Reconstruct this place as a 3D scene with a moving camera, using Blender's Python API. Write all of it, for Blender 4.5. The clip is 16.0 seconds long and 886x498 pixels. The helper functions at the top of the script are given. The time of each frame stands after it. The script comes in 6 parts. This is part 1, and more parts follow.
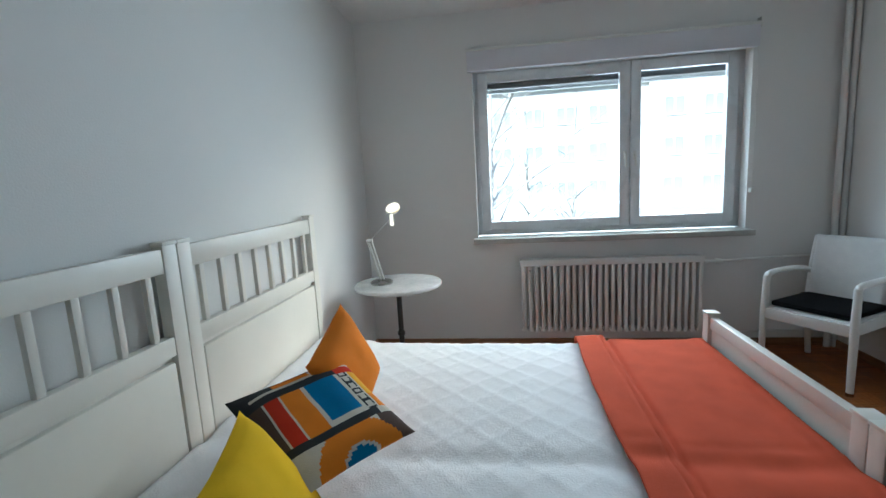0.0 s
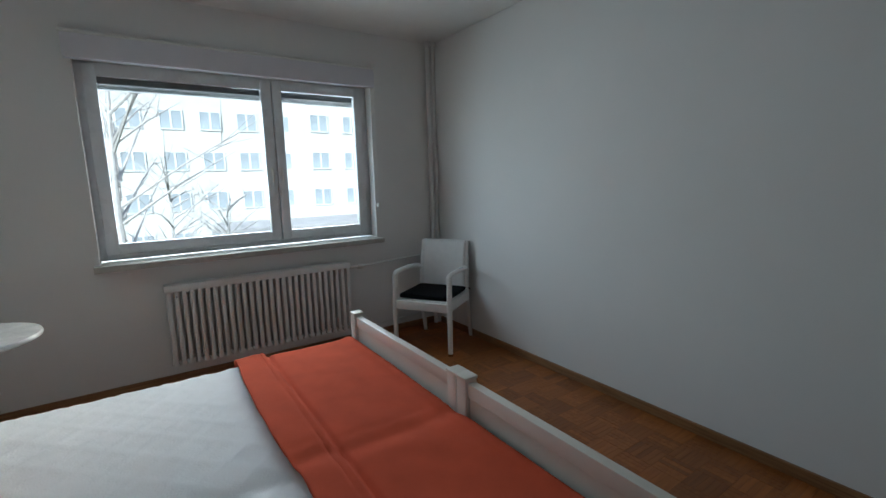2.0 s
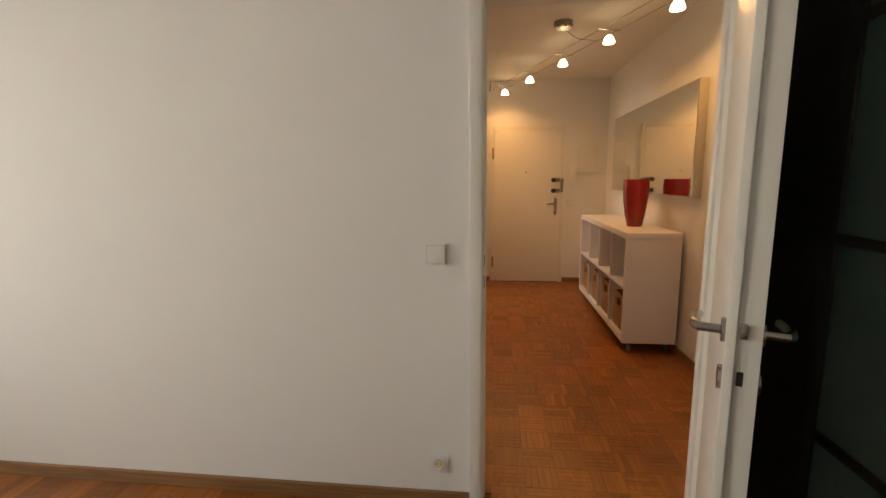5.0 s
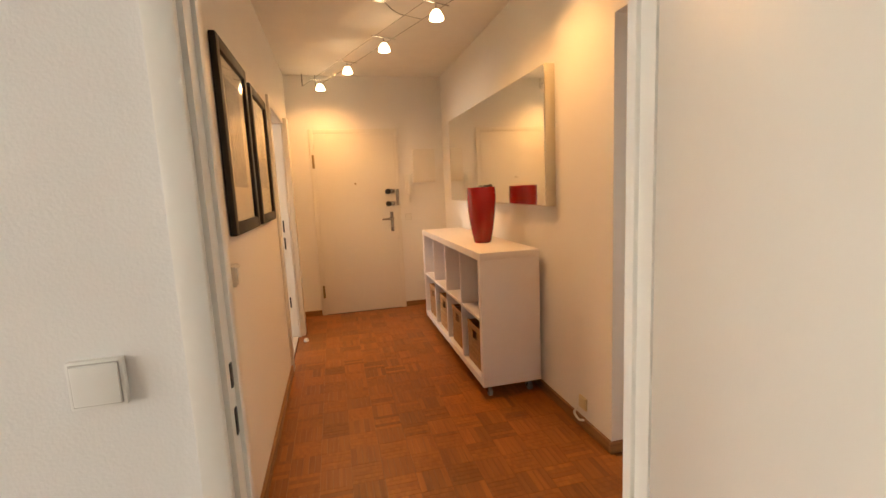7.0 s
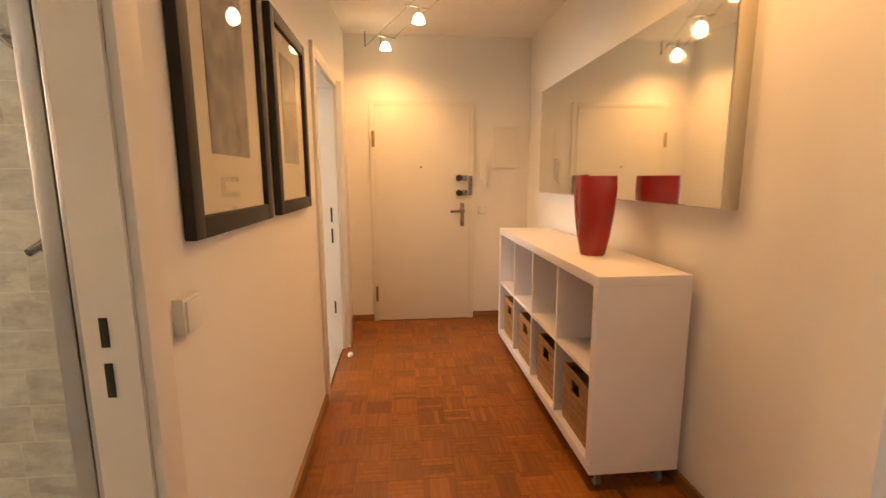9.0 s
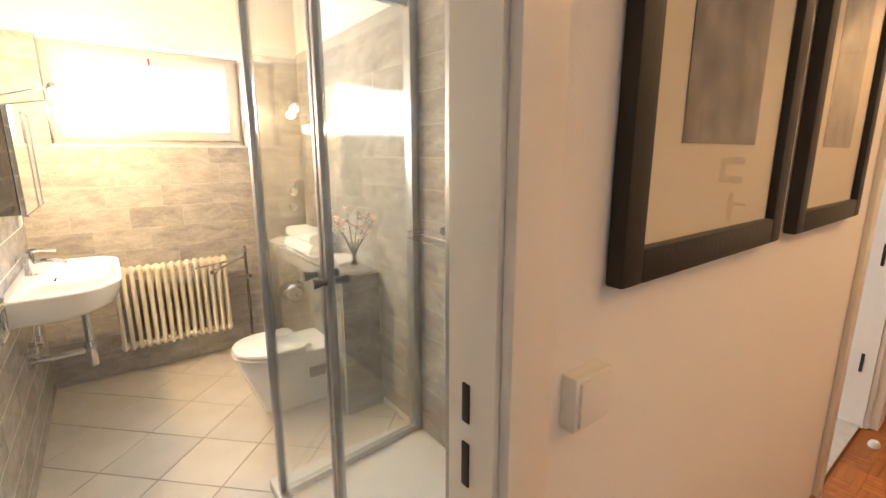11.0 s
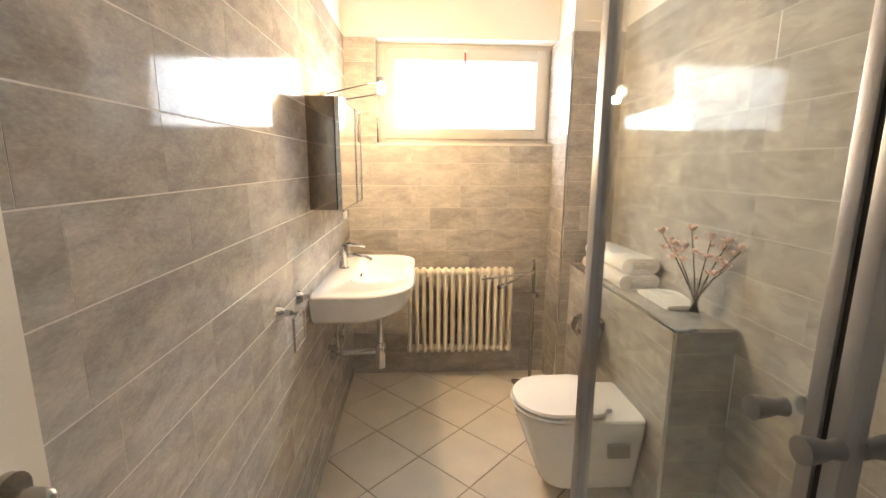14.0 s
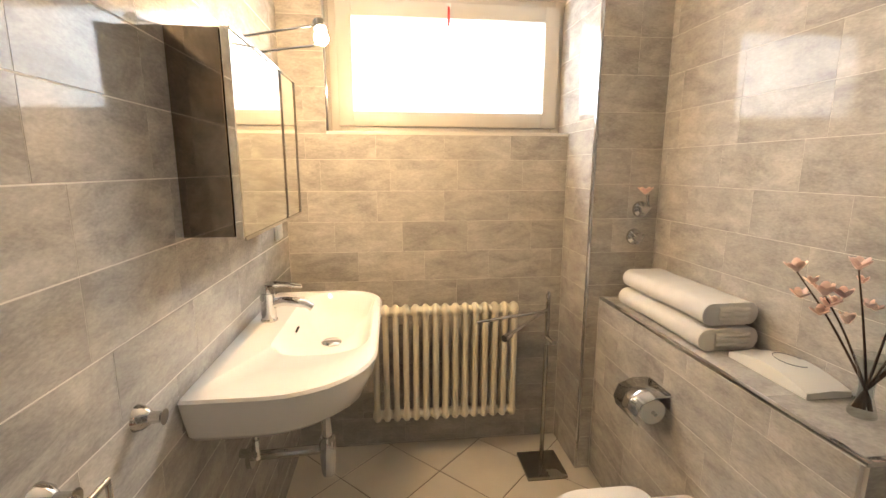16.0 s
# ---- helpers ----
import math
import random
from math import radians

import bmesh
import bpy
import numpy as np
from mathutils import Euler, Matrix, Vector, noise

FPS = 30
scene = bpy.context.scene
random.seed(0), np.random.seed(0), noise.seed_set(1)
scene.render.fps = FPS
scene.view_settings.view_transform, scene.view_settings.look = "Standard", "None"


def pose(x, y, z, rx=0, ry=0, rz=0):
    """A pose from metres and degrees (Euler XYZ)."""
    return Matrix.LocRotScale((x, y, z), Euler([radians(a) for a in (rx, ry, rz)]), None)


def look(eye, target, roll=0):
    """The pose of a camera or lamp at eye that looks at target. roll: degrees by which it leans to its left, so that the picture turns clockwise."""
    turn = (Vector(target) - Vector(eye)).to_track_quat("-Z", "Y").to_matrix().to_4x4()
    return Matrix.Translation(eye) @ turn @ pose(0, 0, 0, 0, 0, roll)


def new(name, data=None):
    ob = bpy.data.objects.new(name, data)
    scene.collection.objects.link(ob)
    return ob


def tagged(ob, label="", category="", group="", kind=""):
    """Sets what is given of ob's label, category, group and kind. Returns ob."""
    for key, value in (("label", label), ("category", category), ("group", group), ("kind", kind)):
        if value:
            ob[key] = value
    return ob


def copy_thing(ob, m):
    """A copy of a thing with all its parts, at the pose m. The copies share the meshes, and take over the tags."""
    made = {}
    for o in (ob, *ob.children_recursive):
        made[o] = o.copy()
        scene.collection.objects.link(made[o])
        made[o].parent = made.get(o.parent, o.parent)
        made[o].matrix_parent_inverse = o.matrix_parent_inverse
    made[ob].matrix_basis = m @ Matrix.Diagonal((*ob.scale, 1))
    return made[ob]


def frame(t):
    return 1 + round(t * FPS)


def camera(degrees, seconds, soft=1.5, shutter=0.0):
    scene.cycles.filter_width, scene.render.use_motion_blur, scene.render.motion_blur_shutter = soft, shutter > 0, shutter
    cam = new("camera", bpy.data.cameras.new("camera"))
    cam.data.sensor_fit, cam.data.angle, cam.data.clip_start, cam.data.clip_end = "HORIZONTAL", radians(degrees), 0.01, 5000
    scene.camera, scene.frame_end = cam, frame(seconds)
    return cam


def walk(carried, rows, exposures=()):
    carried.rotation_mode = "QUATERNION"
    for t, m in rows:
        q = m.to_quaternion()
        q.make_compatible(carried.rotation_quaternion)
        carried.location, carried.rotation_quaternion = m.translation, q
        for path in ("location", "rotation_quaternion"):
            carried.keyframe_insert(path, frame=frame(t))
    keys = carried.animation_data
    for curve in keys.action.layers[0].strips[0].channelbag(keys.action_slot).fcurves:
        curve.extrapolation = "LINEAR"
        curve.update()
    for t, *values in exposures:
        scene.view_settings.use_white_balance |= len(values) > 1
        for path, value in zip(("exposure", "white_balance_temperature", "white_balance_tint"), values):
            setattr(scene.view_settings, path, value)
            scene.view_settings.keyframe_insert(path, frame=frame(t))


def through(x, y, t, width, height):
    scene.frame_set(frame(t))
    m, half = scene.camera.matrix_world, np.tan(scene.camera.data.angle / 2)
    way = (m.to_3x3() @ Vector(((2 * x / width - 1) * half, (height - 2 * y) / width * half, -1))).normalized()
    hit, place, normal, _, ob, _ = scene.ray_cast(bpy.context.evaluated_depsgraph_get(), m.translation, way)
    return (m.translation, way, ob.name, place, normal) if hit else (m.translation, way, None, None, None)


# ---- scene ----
cam = camera(89.8, 16.0, soft=1.5, shutter=0.0)
PATH = [
    (0, (0.247, 0.579, 1.401), (-0.039, 2.537, 1.106), -3.1),
    (0.5, (0.24, 0.601, 1.404), (0.283, 2.578, 1.102), -2.9),
    (1, (0.235, 0.621, 1.411), (0.642, 2.555, 1.102), -2.7),
    (1.5, (0.248, 0.604, 1.426), (0.986, 2.436, 1.11), -2.2),
    (2, (0.28, 0.535, 1.44), (1.384, 2.175, 1.13), -1.5),
    (2.5, (0.357, 0.504, 1.423), (1.723, 1.934, 1.123), -1.7),
    (3, (0.489, 0.448, 1.403), (2.033, 1.684, 1.107), -2.4),
    (3.5, (0.596, 0.392, 1.407), (2.275, 1.437, 1.11), -2.4),
    (4, (0.705, 0.394, 1.407), (2.521, 1.176, 1.104), -1.9),
    (4.5, (0.842, 0.457, 1.405), (2.761, 0.932, 1.106), -1.7),
    (5, (1.013, 0.454, 1.369), (2.976, 0.678, 1.061), -0.6),
    (5.2, (1.093, 0.427, 1.384), (3.062, 0.59, 1.075), -1.3),
    (7.3, (2.045, 0.271, 1.359), (3.963, -0.223, 1.08), -2.5),
    (7.5, (2.129, 0.254, 1.35), (4.046, -0.241, 1.064), -2.4),
    (8, (2.395, 0.209, 1.348), (4.304, -0.301, 1.041), -1.7),
    (8.2, (2.487, 0.212, 1.344), (4.4, -0.283, 1.036), -1.5),
    (10.3, (3.222, 0.259, 1.363), (4.893, 1.286, 0.976), 1.5),
    (10.5, (3.259, 0.273, 1.375), (4.776, 1.512, 0.969), 1.4),
    (11, (3.292, 0.35, 1.392), (4.465, 1.916, 0.98), -0.1),
    (11.5, (3.279, 0.49, 1.386), (4.259, 2.189, 0.995), -0.5),
    (12, (3.284, 0.628, 1.35), (4.063, 2.432, 0.978), -0.7),
    (12.5, (3.317, 0.713, 1.343), (3.812, 2.614, 0.969), -0.7),
    (13, (3.343, 0.81, 1.348), (3.545, 2.762, 0.96), -0.9),
    (13.5, (3.336, 0.901, 1.339), (3.417, 2.863, 0.959), -0.9),
    (14, (3.321, 1.029, 1.335), (3.424, 2.991, 0.962), 0.3),
    (14.5, (3.325, 1.173, 1.327), (3.432, 3.138, 0.967), 0.6),
    (15, (3.346, 1.393, 1.321), (3.412, 3.36, 0.968), 0.1),
    (15.5, (3.351, 1.579, 1.306), (3.455, 3.546, 0.96), -0.4),
    (16, (3.343, 1.782, 1.306), (3.562, 3.738, 0.95), 0.1),
]
EXPOSURES = [(0.0, 1.68, 5450, -2), (0.5, 1.38, 5450, -2), (1.5, 1.08, 5550, -1), (2.5, 0.96, 6000, 2), (3.5, 1.46, 6900, 7), (4.5, 2.03, 7900, 10), (5.0, 2.33, 8200, 11), (7.5, 3.02, 8300, 13), (8.0, 3.02, 8500, 13), (10.5, 3.22, 6700, 9), (11.2, 3.1, 6300, 8), (12.5, 2.76, 6450, 9), (14.5, 2.53, 6500, 9), (16.0, 2.24, 6650, 9)]
walk(cam, [(t, look(eye, target, roll)) for t, eye, target, roll in PATH], EXPOSURES)

# ---- plan, in metres ----
BW, BE, BN, BS = -0.93, 2.72, 4.26, -1.22       # bedroom: west, east, north and south faces
HE, HN, HS = 7.0, 0.70, -0.985                  # hall: east, north, south faces
TW, TE, TN, TS, SS = 2.885, 4.41, 3.74, 0.83, 0.79        # bathroom faces
CEIL, HCEIL, BCEIL = 2.70, 2.60, 2.60

# ---- world and light ----
world = bpy.data.worlds.new("overcast_sky")
scene.world = world
world.use_nodes = True
wn = world.node_tree.nodes
sky = wn.new("ShaderNodeTexSky")
sky.sky_type, sky.sun_disc, sky.sun_elevation, sky.sun_rotation = "NISHITA", False, radians(32), radians(40)
sky.air_density, sky.dust_density = 1.0, 4.0
world.node_tree.links.new(sky.outputs[0], wn["Background"].inputs[0])
wn["Background"].inputs[1].default_value = 0.15


def area_lamp(name, eye, target, w, h, watts, colour, spread=180):
    lamp = bpy.data.lights.new(name, "AREA")
    lamp.shape, lamp.size, lamp.size_y, lamp.energy, lamp.color = "RECTANGLE", w, h, watts, colour
    lamp.spread = radians(spread)
    ob = new(name, lamp)
    ob.matrix_world = look(eye, target)
    return ob


def point_lamp(name, at, watts, colour, radius=0.03):
    lamp = bpy.data.lights.new(name, "POINT")
    lamp.energy, lamp.color, lamp.shadow_soft_size = watts, colour, radius
    ob = new(name, lamp)
    ob.location = at
    return ob



def spot_lamp(name, at, watts, colour):
    """A wide soft cone straight down."""
    lamp = bpy.data.lights.new(name, "SPOT")
    lamp.energy, lamp.color, lamp.shadow_soft_size, lamp.spot_size, lamp.spot_blend = watts, colour, 0.04, radians(172), 1.0
    ob = new(name, lamp)
    ob.location = at
    return ob


HALL_WARM = (1.0, 0.52, 0.20)
COOL, WARM = (0.86, 0.94, 1.0), (1.0, 0.64, 0.32)

HALL_W = 3.0
sun = bpy.data.lights.new("sun", "SUN")
sun.energy, sun.angle, sun.color = 4.5, radians(10), (1.0, 0.97, 0.92)
new("sun", sun).rotation_euler = (radians(58), 0, radians(-40))
area_lamp("daylight_bedroom", (1.03, BN + 0.33, 1.66), (1.0, 2.2, 0.85), 1.95, 1.2, 15, COOL, 150)
area_lamp("daylight_bath", (3.59, TN + 0.26, 1.75), (3.59, 2.5, 1.2), 0.95, 0.46, 3.2, COOL)
area_lamp("daylight_living", (5.2, -4.6, 1.6), (5.0, -2.0, 1.2), 1.9, 1.2, 10, COOL)
area_lamp("daylight_side_room", (5.7, 3.85, 1.6), (5.7, 1.0, 1.0), 1.3, 1.2, 5.5, COOL)
point_lamp("cabinet_bulb", (3.172, 3.150, 1.635), 6.6, WARM, 0.018)
point_lamp("desk_lamp_bulb", (-0.47, 3.44, 1.26), 0.1, WARM, 0.03)

# ---- helpers of this scene ----
ORIGIN = {}


def thing(name, at, label, category, group="", kind=""):
    """An Empty at the base of a thing; its parts are given in world metres."""
    ob = new(name)
    ob.empty_display_size = 0.1
    ob.location = at
    ORIGIN[ob.name] = Vector(at)
    return tagged(ob, label, category, group, kind)


def finish(name, bm, material, smooth):
    me = bpy.data.meshes.new(name)
    bmesh.ops.recalc_face_normals(bm, faces=bm.faces[:])
    bm.to_mesh(me)
    bm.free()
    if material:
        me.materials.append(material)
    if smooth:
        me.shade_smooth()
        me.set_sharp_from_angle(angle=radians(38))
    return me


def part(name, bm, material, parent, label="", smooth=True):
    """One mesh under a thing or under a part; bm in world metres."""
    off = ORIGIN[parent.name]
    bmesh.ops.translate(bm, verts=bm.verts[:], vec=-off)
    ob = new(name, finish(name, bm, material, smooth))
    ob.parent = parent
    ORIGIN[ob.name] = off
    return tagged(ob, label)


def solid(name, bm, material, at, label="", category="", group="", kind="", smooth=True):
    """A thing that is one mesh; bm in world metres, its origin at 'at'."""
    bmesh.ops.translate(bm, verts=bm.verts[:], vec=-Vector(at))
    ob = new(name, finish(name, bm, material, smooth))
    ob.location = at
    ORIGIN[ob.name] = Vector(at)
    return tagged(ob, label, category, group, kind)


def box(x0, x1, y0, y1, z0, z1, bevel=0.0, bm=None):
    out = bm or bmesh.new()
    tmp = bmesh.new()
    bmesh.ops.create_cube(tmp, size=1)
    for v in tmp.verts:
        v.co = Vector(((x0 + x1) / 2 + v.co.x * (x1 - x0), (y0 + y1) / 2 + v.co.y * (y1 - y0), (z0 + z1) / 2 + v.co.z * (z1 - z0)))
    if bevel:
        bmesh.ops.bevel(tmp, geom=tmp.edges[:], offset=bevel, segments=2, affect="EDGES", profile=0.6)
    join(out, tmp)
    return out


def join(bm, other):
    me = bpy.data.meshes.new("tmp")
    other.to_mesh(me)
    other.free()
    bm.from_mesh(me)
    bpy.data.meshes.remove(me)
    return bm


def rod(a, b, r, r2=None, seg=14, bm=None):
    """A round bar from a to b."""
    out = bm or bmesh.new()
    a, b = Vector(a), Vector(b)
    tmp = bmesh.new()
    bmesh.ops.create_cone(tmp, cap_ends=True, segments=seg, radius1=r, radius2=r if r2 is None else r2, depth=(b - a).length)
    turn = (b - a).to_track_quat("Z", "Y").to_matrix().to_4x4()
    bmesh.ops.transform(tmp, matrix=Matrix.Translation((a + b) / 2) @ turn, verts=tmp.verts[:])
    return join(out, tmp)


def tube(points, r, seg=10, bm=None):
    """A bent pipe along points."""
    out = bm or bmesh.new()
    pts = [Vector(p) for p in points]
    rings, up = [], None
    for i, p in enumerate(pts):
        d = (pts[min(i + 1, len(pts) - 1)] - pts[max(i - 1, 0)]).normalized()
        side = d.cross(Vector((0, 0, 1)) if up is None else up)
        if side.length < 1e-3:
            side = d.cross(Vector((1, 0, 0)))
        side.normalize()
        up = side.cross(d).normalized()
        rad = r[i] if isinstance(r, (list, tuple)) else r
        rings.append([out.verts.new(p + rad * (math.cos(2 * math.pi * k / seg) * side + math.sin(2 * math.pi * k / seg) * up)) for k in range(seg)])
    for a, b in zip(rings, rings[1:]):
        for k in range(seg):
            out.faces.new((a[k], a[(k + 1) % seg], b[(k + 1) % seg], b[k]))
    out.faces.new(rings[0][::-1])
    out.faces.new(rings[-1])
    return out


def curve_points(points, n=8):
    """Points on a smooth line through the given ones."""
    p = [Vector(q) for q in points]
    p = [2 * p[0] - p[1]] + p + [2 * p[-1] - p[-2]]
    out = []
    for i in range(1, len(p) - 2):
        for k in range(n):
            t = k / n
            out.append(0.5 * (2 * p[i] + (p[i + 1] - p[i - 1]) * t + (2 * p[i - 1] - 5 * p[i] + 4 * p[i + 1] - p[i + 2]) * t * t + (3 * p[i] - p[i - 1] - 3 * p[i + 1] + p[i + 2]) * t ** 3))
    return out + [p[-2]]


def lathe(profile, at, seg=32, bm=None, axis="Z"):
    """A turned body from (radius, height) pairs."""
    out = bm or bmesh.new()
    rings = []
    for r, h in profile:
        ring = []
        for k in range(seg):
            c, s = r * math.cos(2 * math.pi * k / seg), r * math.sin(2 * math.pi * k / seg)
            v = {"Z": (c, s, h), "X": (h, c, s), "Y": (c, h, s)}[axis]
            ring.append(out.verts.new(Vector(at) + Vector(v)))
        rings.append(ring)
    for a, b in zip(rings, rings[1:]):
        for k in range(seg):
            out.faces.new((a[k], a[(k + 1) % seg], b[(k + 1) % seg], b[k]))
    if profile[0][0] > 1e-4:
        out.faces.new(rings[0][::-1])
    if profile[-1][0] > 1e-4:
        out.faces.new(rings[-1])
    bmesh.ops.remove_doubles(out, verts=out.verts[:], dist=1e-5)
    return out


def loft(rings, cap0=True, cap1=True, bm=None):
    out = bm or bmesh.new()
    vs = [[out.verts.new(p) for p in ring] for ring in rings]
    n = len(vs[0])
    for a, b in zip(vs, vs[1:]):
        for k in range(n):
            out.faces.new((a[k], a[(k + 1) % n], b[(k + 1) % n], b[k]))
    if cap0:
        out.faces.new(vs[0][::-1])
    if cap1:
        out.faces.new(vs[-1])
    return out


# ---- materials ----
def mat(name, colour, rough=0.5, metal=0.0, vary=0.06, scale=6.0, bump=0.02, bump_scale=60.0, coat=0.0, spread=0.0, tint=None, spec=0.5):
    """A plain surface: colour that wanders softly at two scales, fine relief, gloss that varies a little. spread: differences from piece to piece."""
    m = bpy.data.materials.new(name)
    m.use_nodes = True
    nt = m.node_tree
    n, ln = nt.nodes, nt.links.new
    p = n["Principled BSDF"]
    co = n.new("ShaderNodeTexCoord")
    big, small = n.new("ShaderNodeTexNoise"), n.new("ShaderNodeTexNoise")
    big.inputs["Scale"].default_value, big.inputs["Detail"].default_value = scale, 5
    small.inputs["Scale"].default_value, small.inputs["Detail"].default_value = bump_scale, 3
    ln(co.outputs["Object"], big.inputs["Vector"])
    ln(co.outputs["Object"], small.inputs["Vector"])
    ramp = n.new("ShaderNodeValToRGB")
    c, d = Vector(colour), Vector(tint or colour)
    ramp.color_ramp.elements[0].color = (*(c * (1 - vary)), 1)
    ramp.color_ramp.elements[1].color = (*[min(1, v * (1 + vary)) for v in d], 1)
    ramp.color_ramp.elements[0].position, ramp.color_ramp.elements[1].position = 0.3, 0.7
    ln(big.outputs["Fac"], ramp.inputs[0])
    out = ramp.outputs[0]
    if spread:
        info, hsv, mul = n.new("ShaderNodeObjectInfo"), n.new("ShaderNodeHueSaturation"), n.new("ShaderNodeMapRange")
        mul.inputs[3].default_value, mul.inputs[4].default_value = 1 - spread, 1 + spread
        ln(info.outputs["Random"], mul.inputs[0])
        ln(mul.outputs[0], hsv.inputs["Value"])
        ln(out, hsv.inputs["Color"])
        out = hsv.outputs[0]
    ln(out, p.inputs["Base Color"])
    rr = n.new("ShaderNodeMapRange")
    rr.inputs[3].default_value, rr.inputs[4].default_value = max(0.02, rough - 0.06), min(1, rough + 0.06)
    ln(big.outputs["Fac"], rr.inputs[0])
    ln(rr.outputs[0], p.inputs["Roughness"])
    p.inputs["Metallic"].default_value, p.inputs["Coat Weight"].default_value = metal, coat
    p.inputs["Specular IOR Level"].default_value = spec
    p.inputs["Coat Roughness"].default_value = 0.08
    if bump:
        b = n.new("ShaderNodeBump")
        b.inputs["Strength"].default_value, b.inputs["Distance"].default_value = min(1.0, bump * 10), 0.004
        ln(small.outputs["Fac"], b.inputs["Height"])
        ln(b.outputs[0], p.inputs["Normal"])
    return m


def wood(name, dark, light, rough=0.35, spread=0.25, grain=(3, 40, 40), island=False, coat=0.0, squares=False):
    """Wood with stretched grain; pieces differ."""
    m = bpy.data.materials.new(name)
    m.use_nodes = True
    nt = m.node_tree
    n, ln = nt.nodes, nt.links.new
    p = n["Principled BSDF"]
    co, mp, no, fine = n.new("ShaderNodeTexCoord"), n.new("ShaderNodeMapping"), n.new("ShaderNodeTexNoise"), n.new("ShaderNodeTexNoise")
    mp.inputs["Scale"].default_value = grain
    rnd = n.new("ShaderNodeNewGeometry").outputs["Random Per Island"] if island else n.new("ShaderNodeObjectInfo").outputs["Random"]
    add, sc = n.new("ShaderNodeVectorMath"), n.new("ShaderNodeMath")
    sc.operation, sc.inputs[1].default_value = "MULTIPLY", 37.0
    ln(rnd, sc.inputs[0])
    ln(co.outputs["Object"], add.inputs[0])
    ln(sc.outputs[0], add.inputs[1])
    ln(add.outputs[0], mp.inputs["Vector"])
    ln(mp.outputs[0], no.inputs["Vector"])
    no.inputs["Scale"].default_value, no.inputs["Detail"].default_value, no.inputs["Distortion"].default_value = 1.0, 6, 0.6
    fine.inputs["Scale"].default_value = 2.2
    ln(co.outputs["Object"], fine.inputs["Vector"])
    ramp = n.new("ShaderNodeValToRGB")
    ramp.color_ramp.elements[0].color, ramp.color_ramp.elements[1].color = (*dark, 1), (*light, 1)
    ramp.color_ramp.elements[0].position, ramp.color_ramp.elements[1].position = 0.25, 0.75
    ln(no.outputs["Fac"], ramp.inputs[0])
    hsv, mr = n.new("ShaderNodeHueSaturation"), n.new("ShaderNodeMapRange")
    mr.inputs[3].default_value, mr.inputs[4].default_value = 1 - spread, 1 + spread
    ln(rnd, mr.inputs[0])
    ln(mr.outputs[0], hsv.inputs["Value"])
    ln(ramp.outputs[0], hsv.inputs["Color"])
    tone = hsv.outputs[0]
    if squares:
        geo, snap, wn_, hs2, m2, half = n.new("ShaderNodeNewGeometry"), n.new("ShaderNodeVectorMath"), n.new("ShaderNodeTexWhiteNoise"), n.new("ShaderNodeHueSaturation"), n.new("ShaderNodeMapRange"), n.new("ShaderNodeVectorMath")
        snap.operation, half.operation = "SNAP", "MULTIPLY"
        snap.inputs[1].default_value = (0.15, 0.15, 50.0)
        half.inputs[1].default_value = (1, 1, 0)
        ln(geo.outputs["Position"], half.inputs[0])
        ln(half.outputs[0], snap.inputs[0])
        ln(snap.outputs[0], wn_.inputs["Vector"])
        m2.inputs[3].default_value, m2.inputs[4].default_value = 0.74, 1.28
        ln(wn_.outputs["Value"], m2.inputs[0])
        ln(m2.outputs[0], hs2.inputs["Value"])
        ln(tone, hs2.inputs["Color"])
        tone = hs2.outputs[0]
    ln(tone, p.inputs["Base Color"])
    rr = n.new("ShaderNodeMapRange")
    rr.inputs[3].default_value, rr.inputs[4].default_value = rough - 0.08, rough + 0.12
    ln(fine.outputs["Fac"], rr.inputs[0])
    ln(rr.outputs[0], p.inputs["Roughness"])
    p.inputs["Coat Weight"].default_value = coat
    b = n.new("ShaderNodeBump")
    b.inputs["Strength"].default_value, b.inputs["Distance"].default_value = 0.15, 0.002
    ln(no.outputs["Fac"], b.inputs["Height"])
    ln(b.outputs[0], p.inputs["Normal"])
    return m


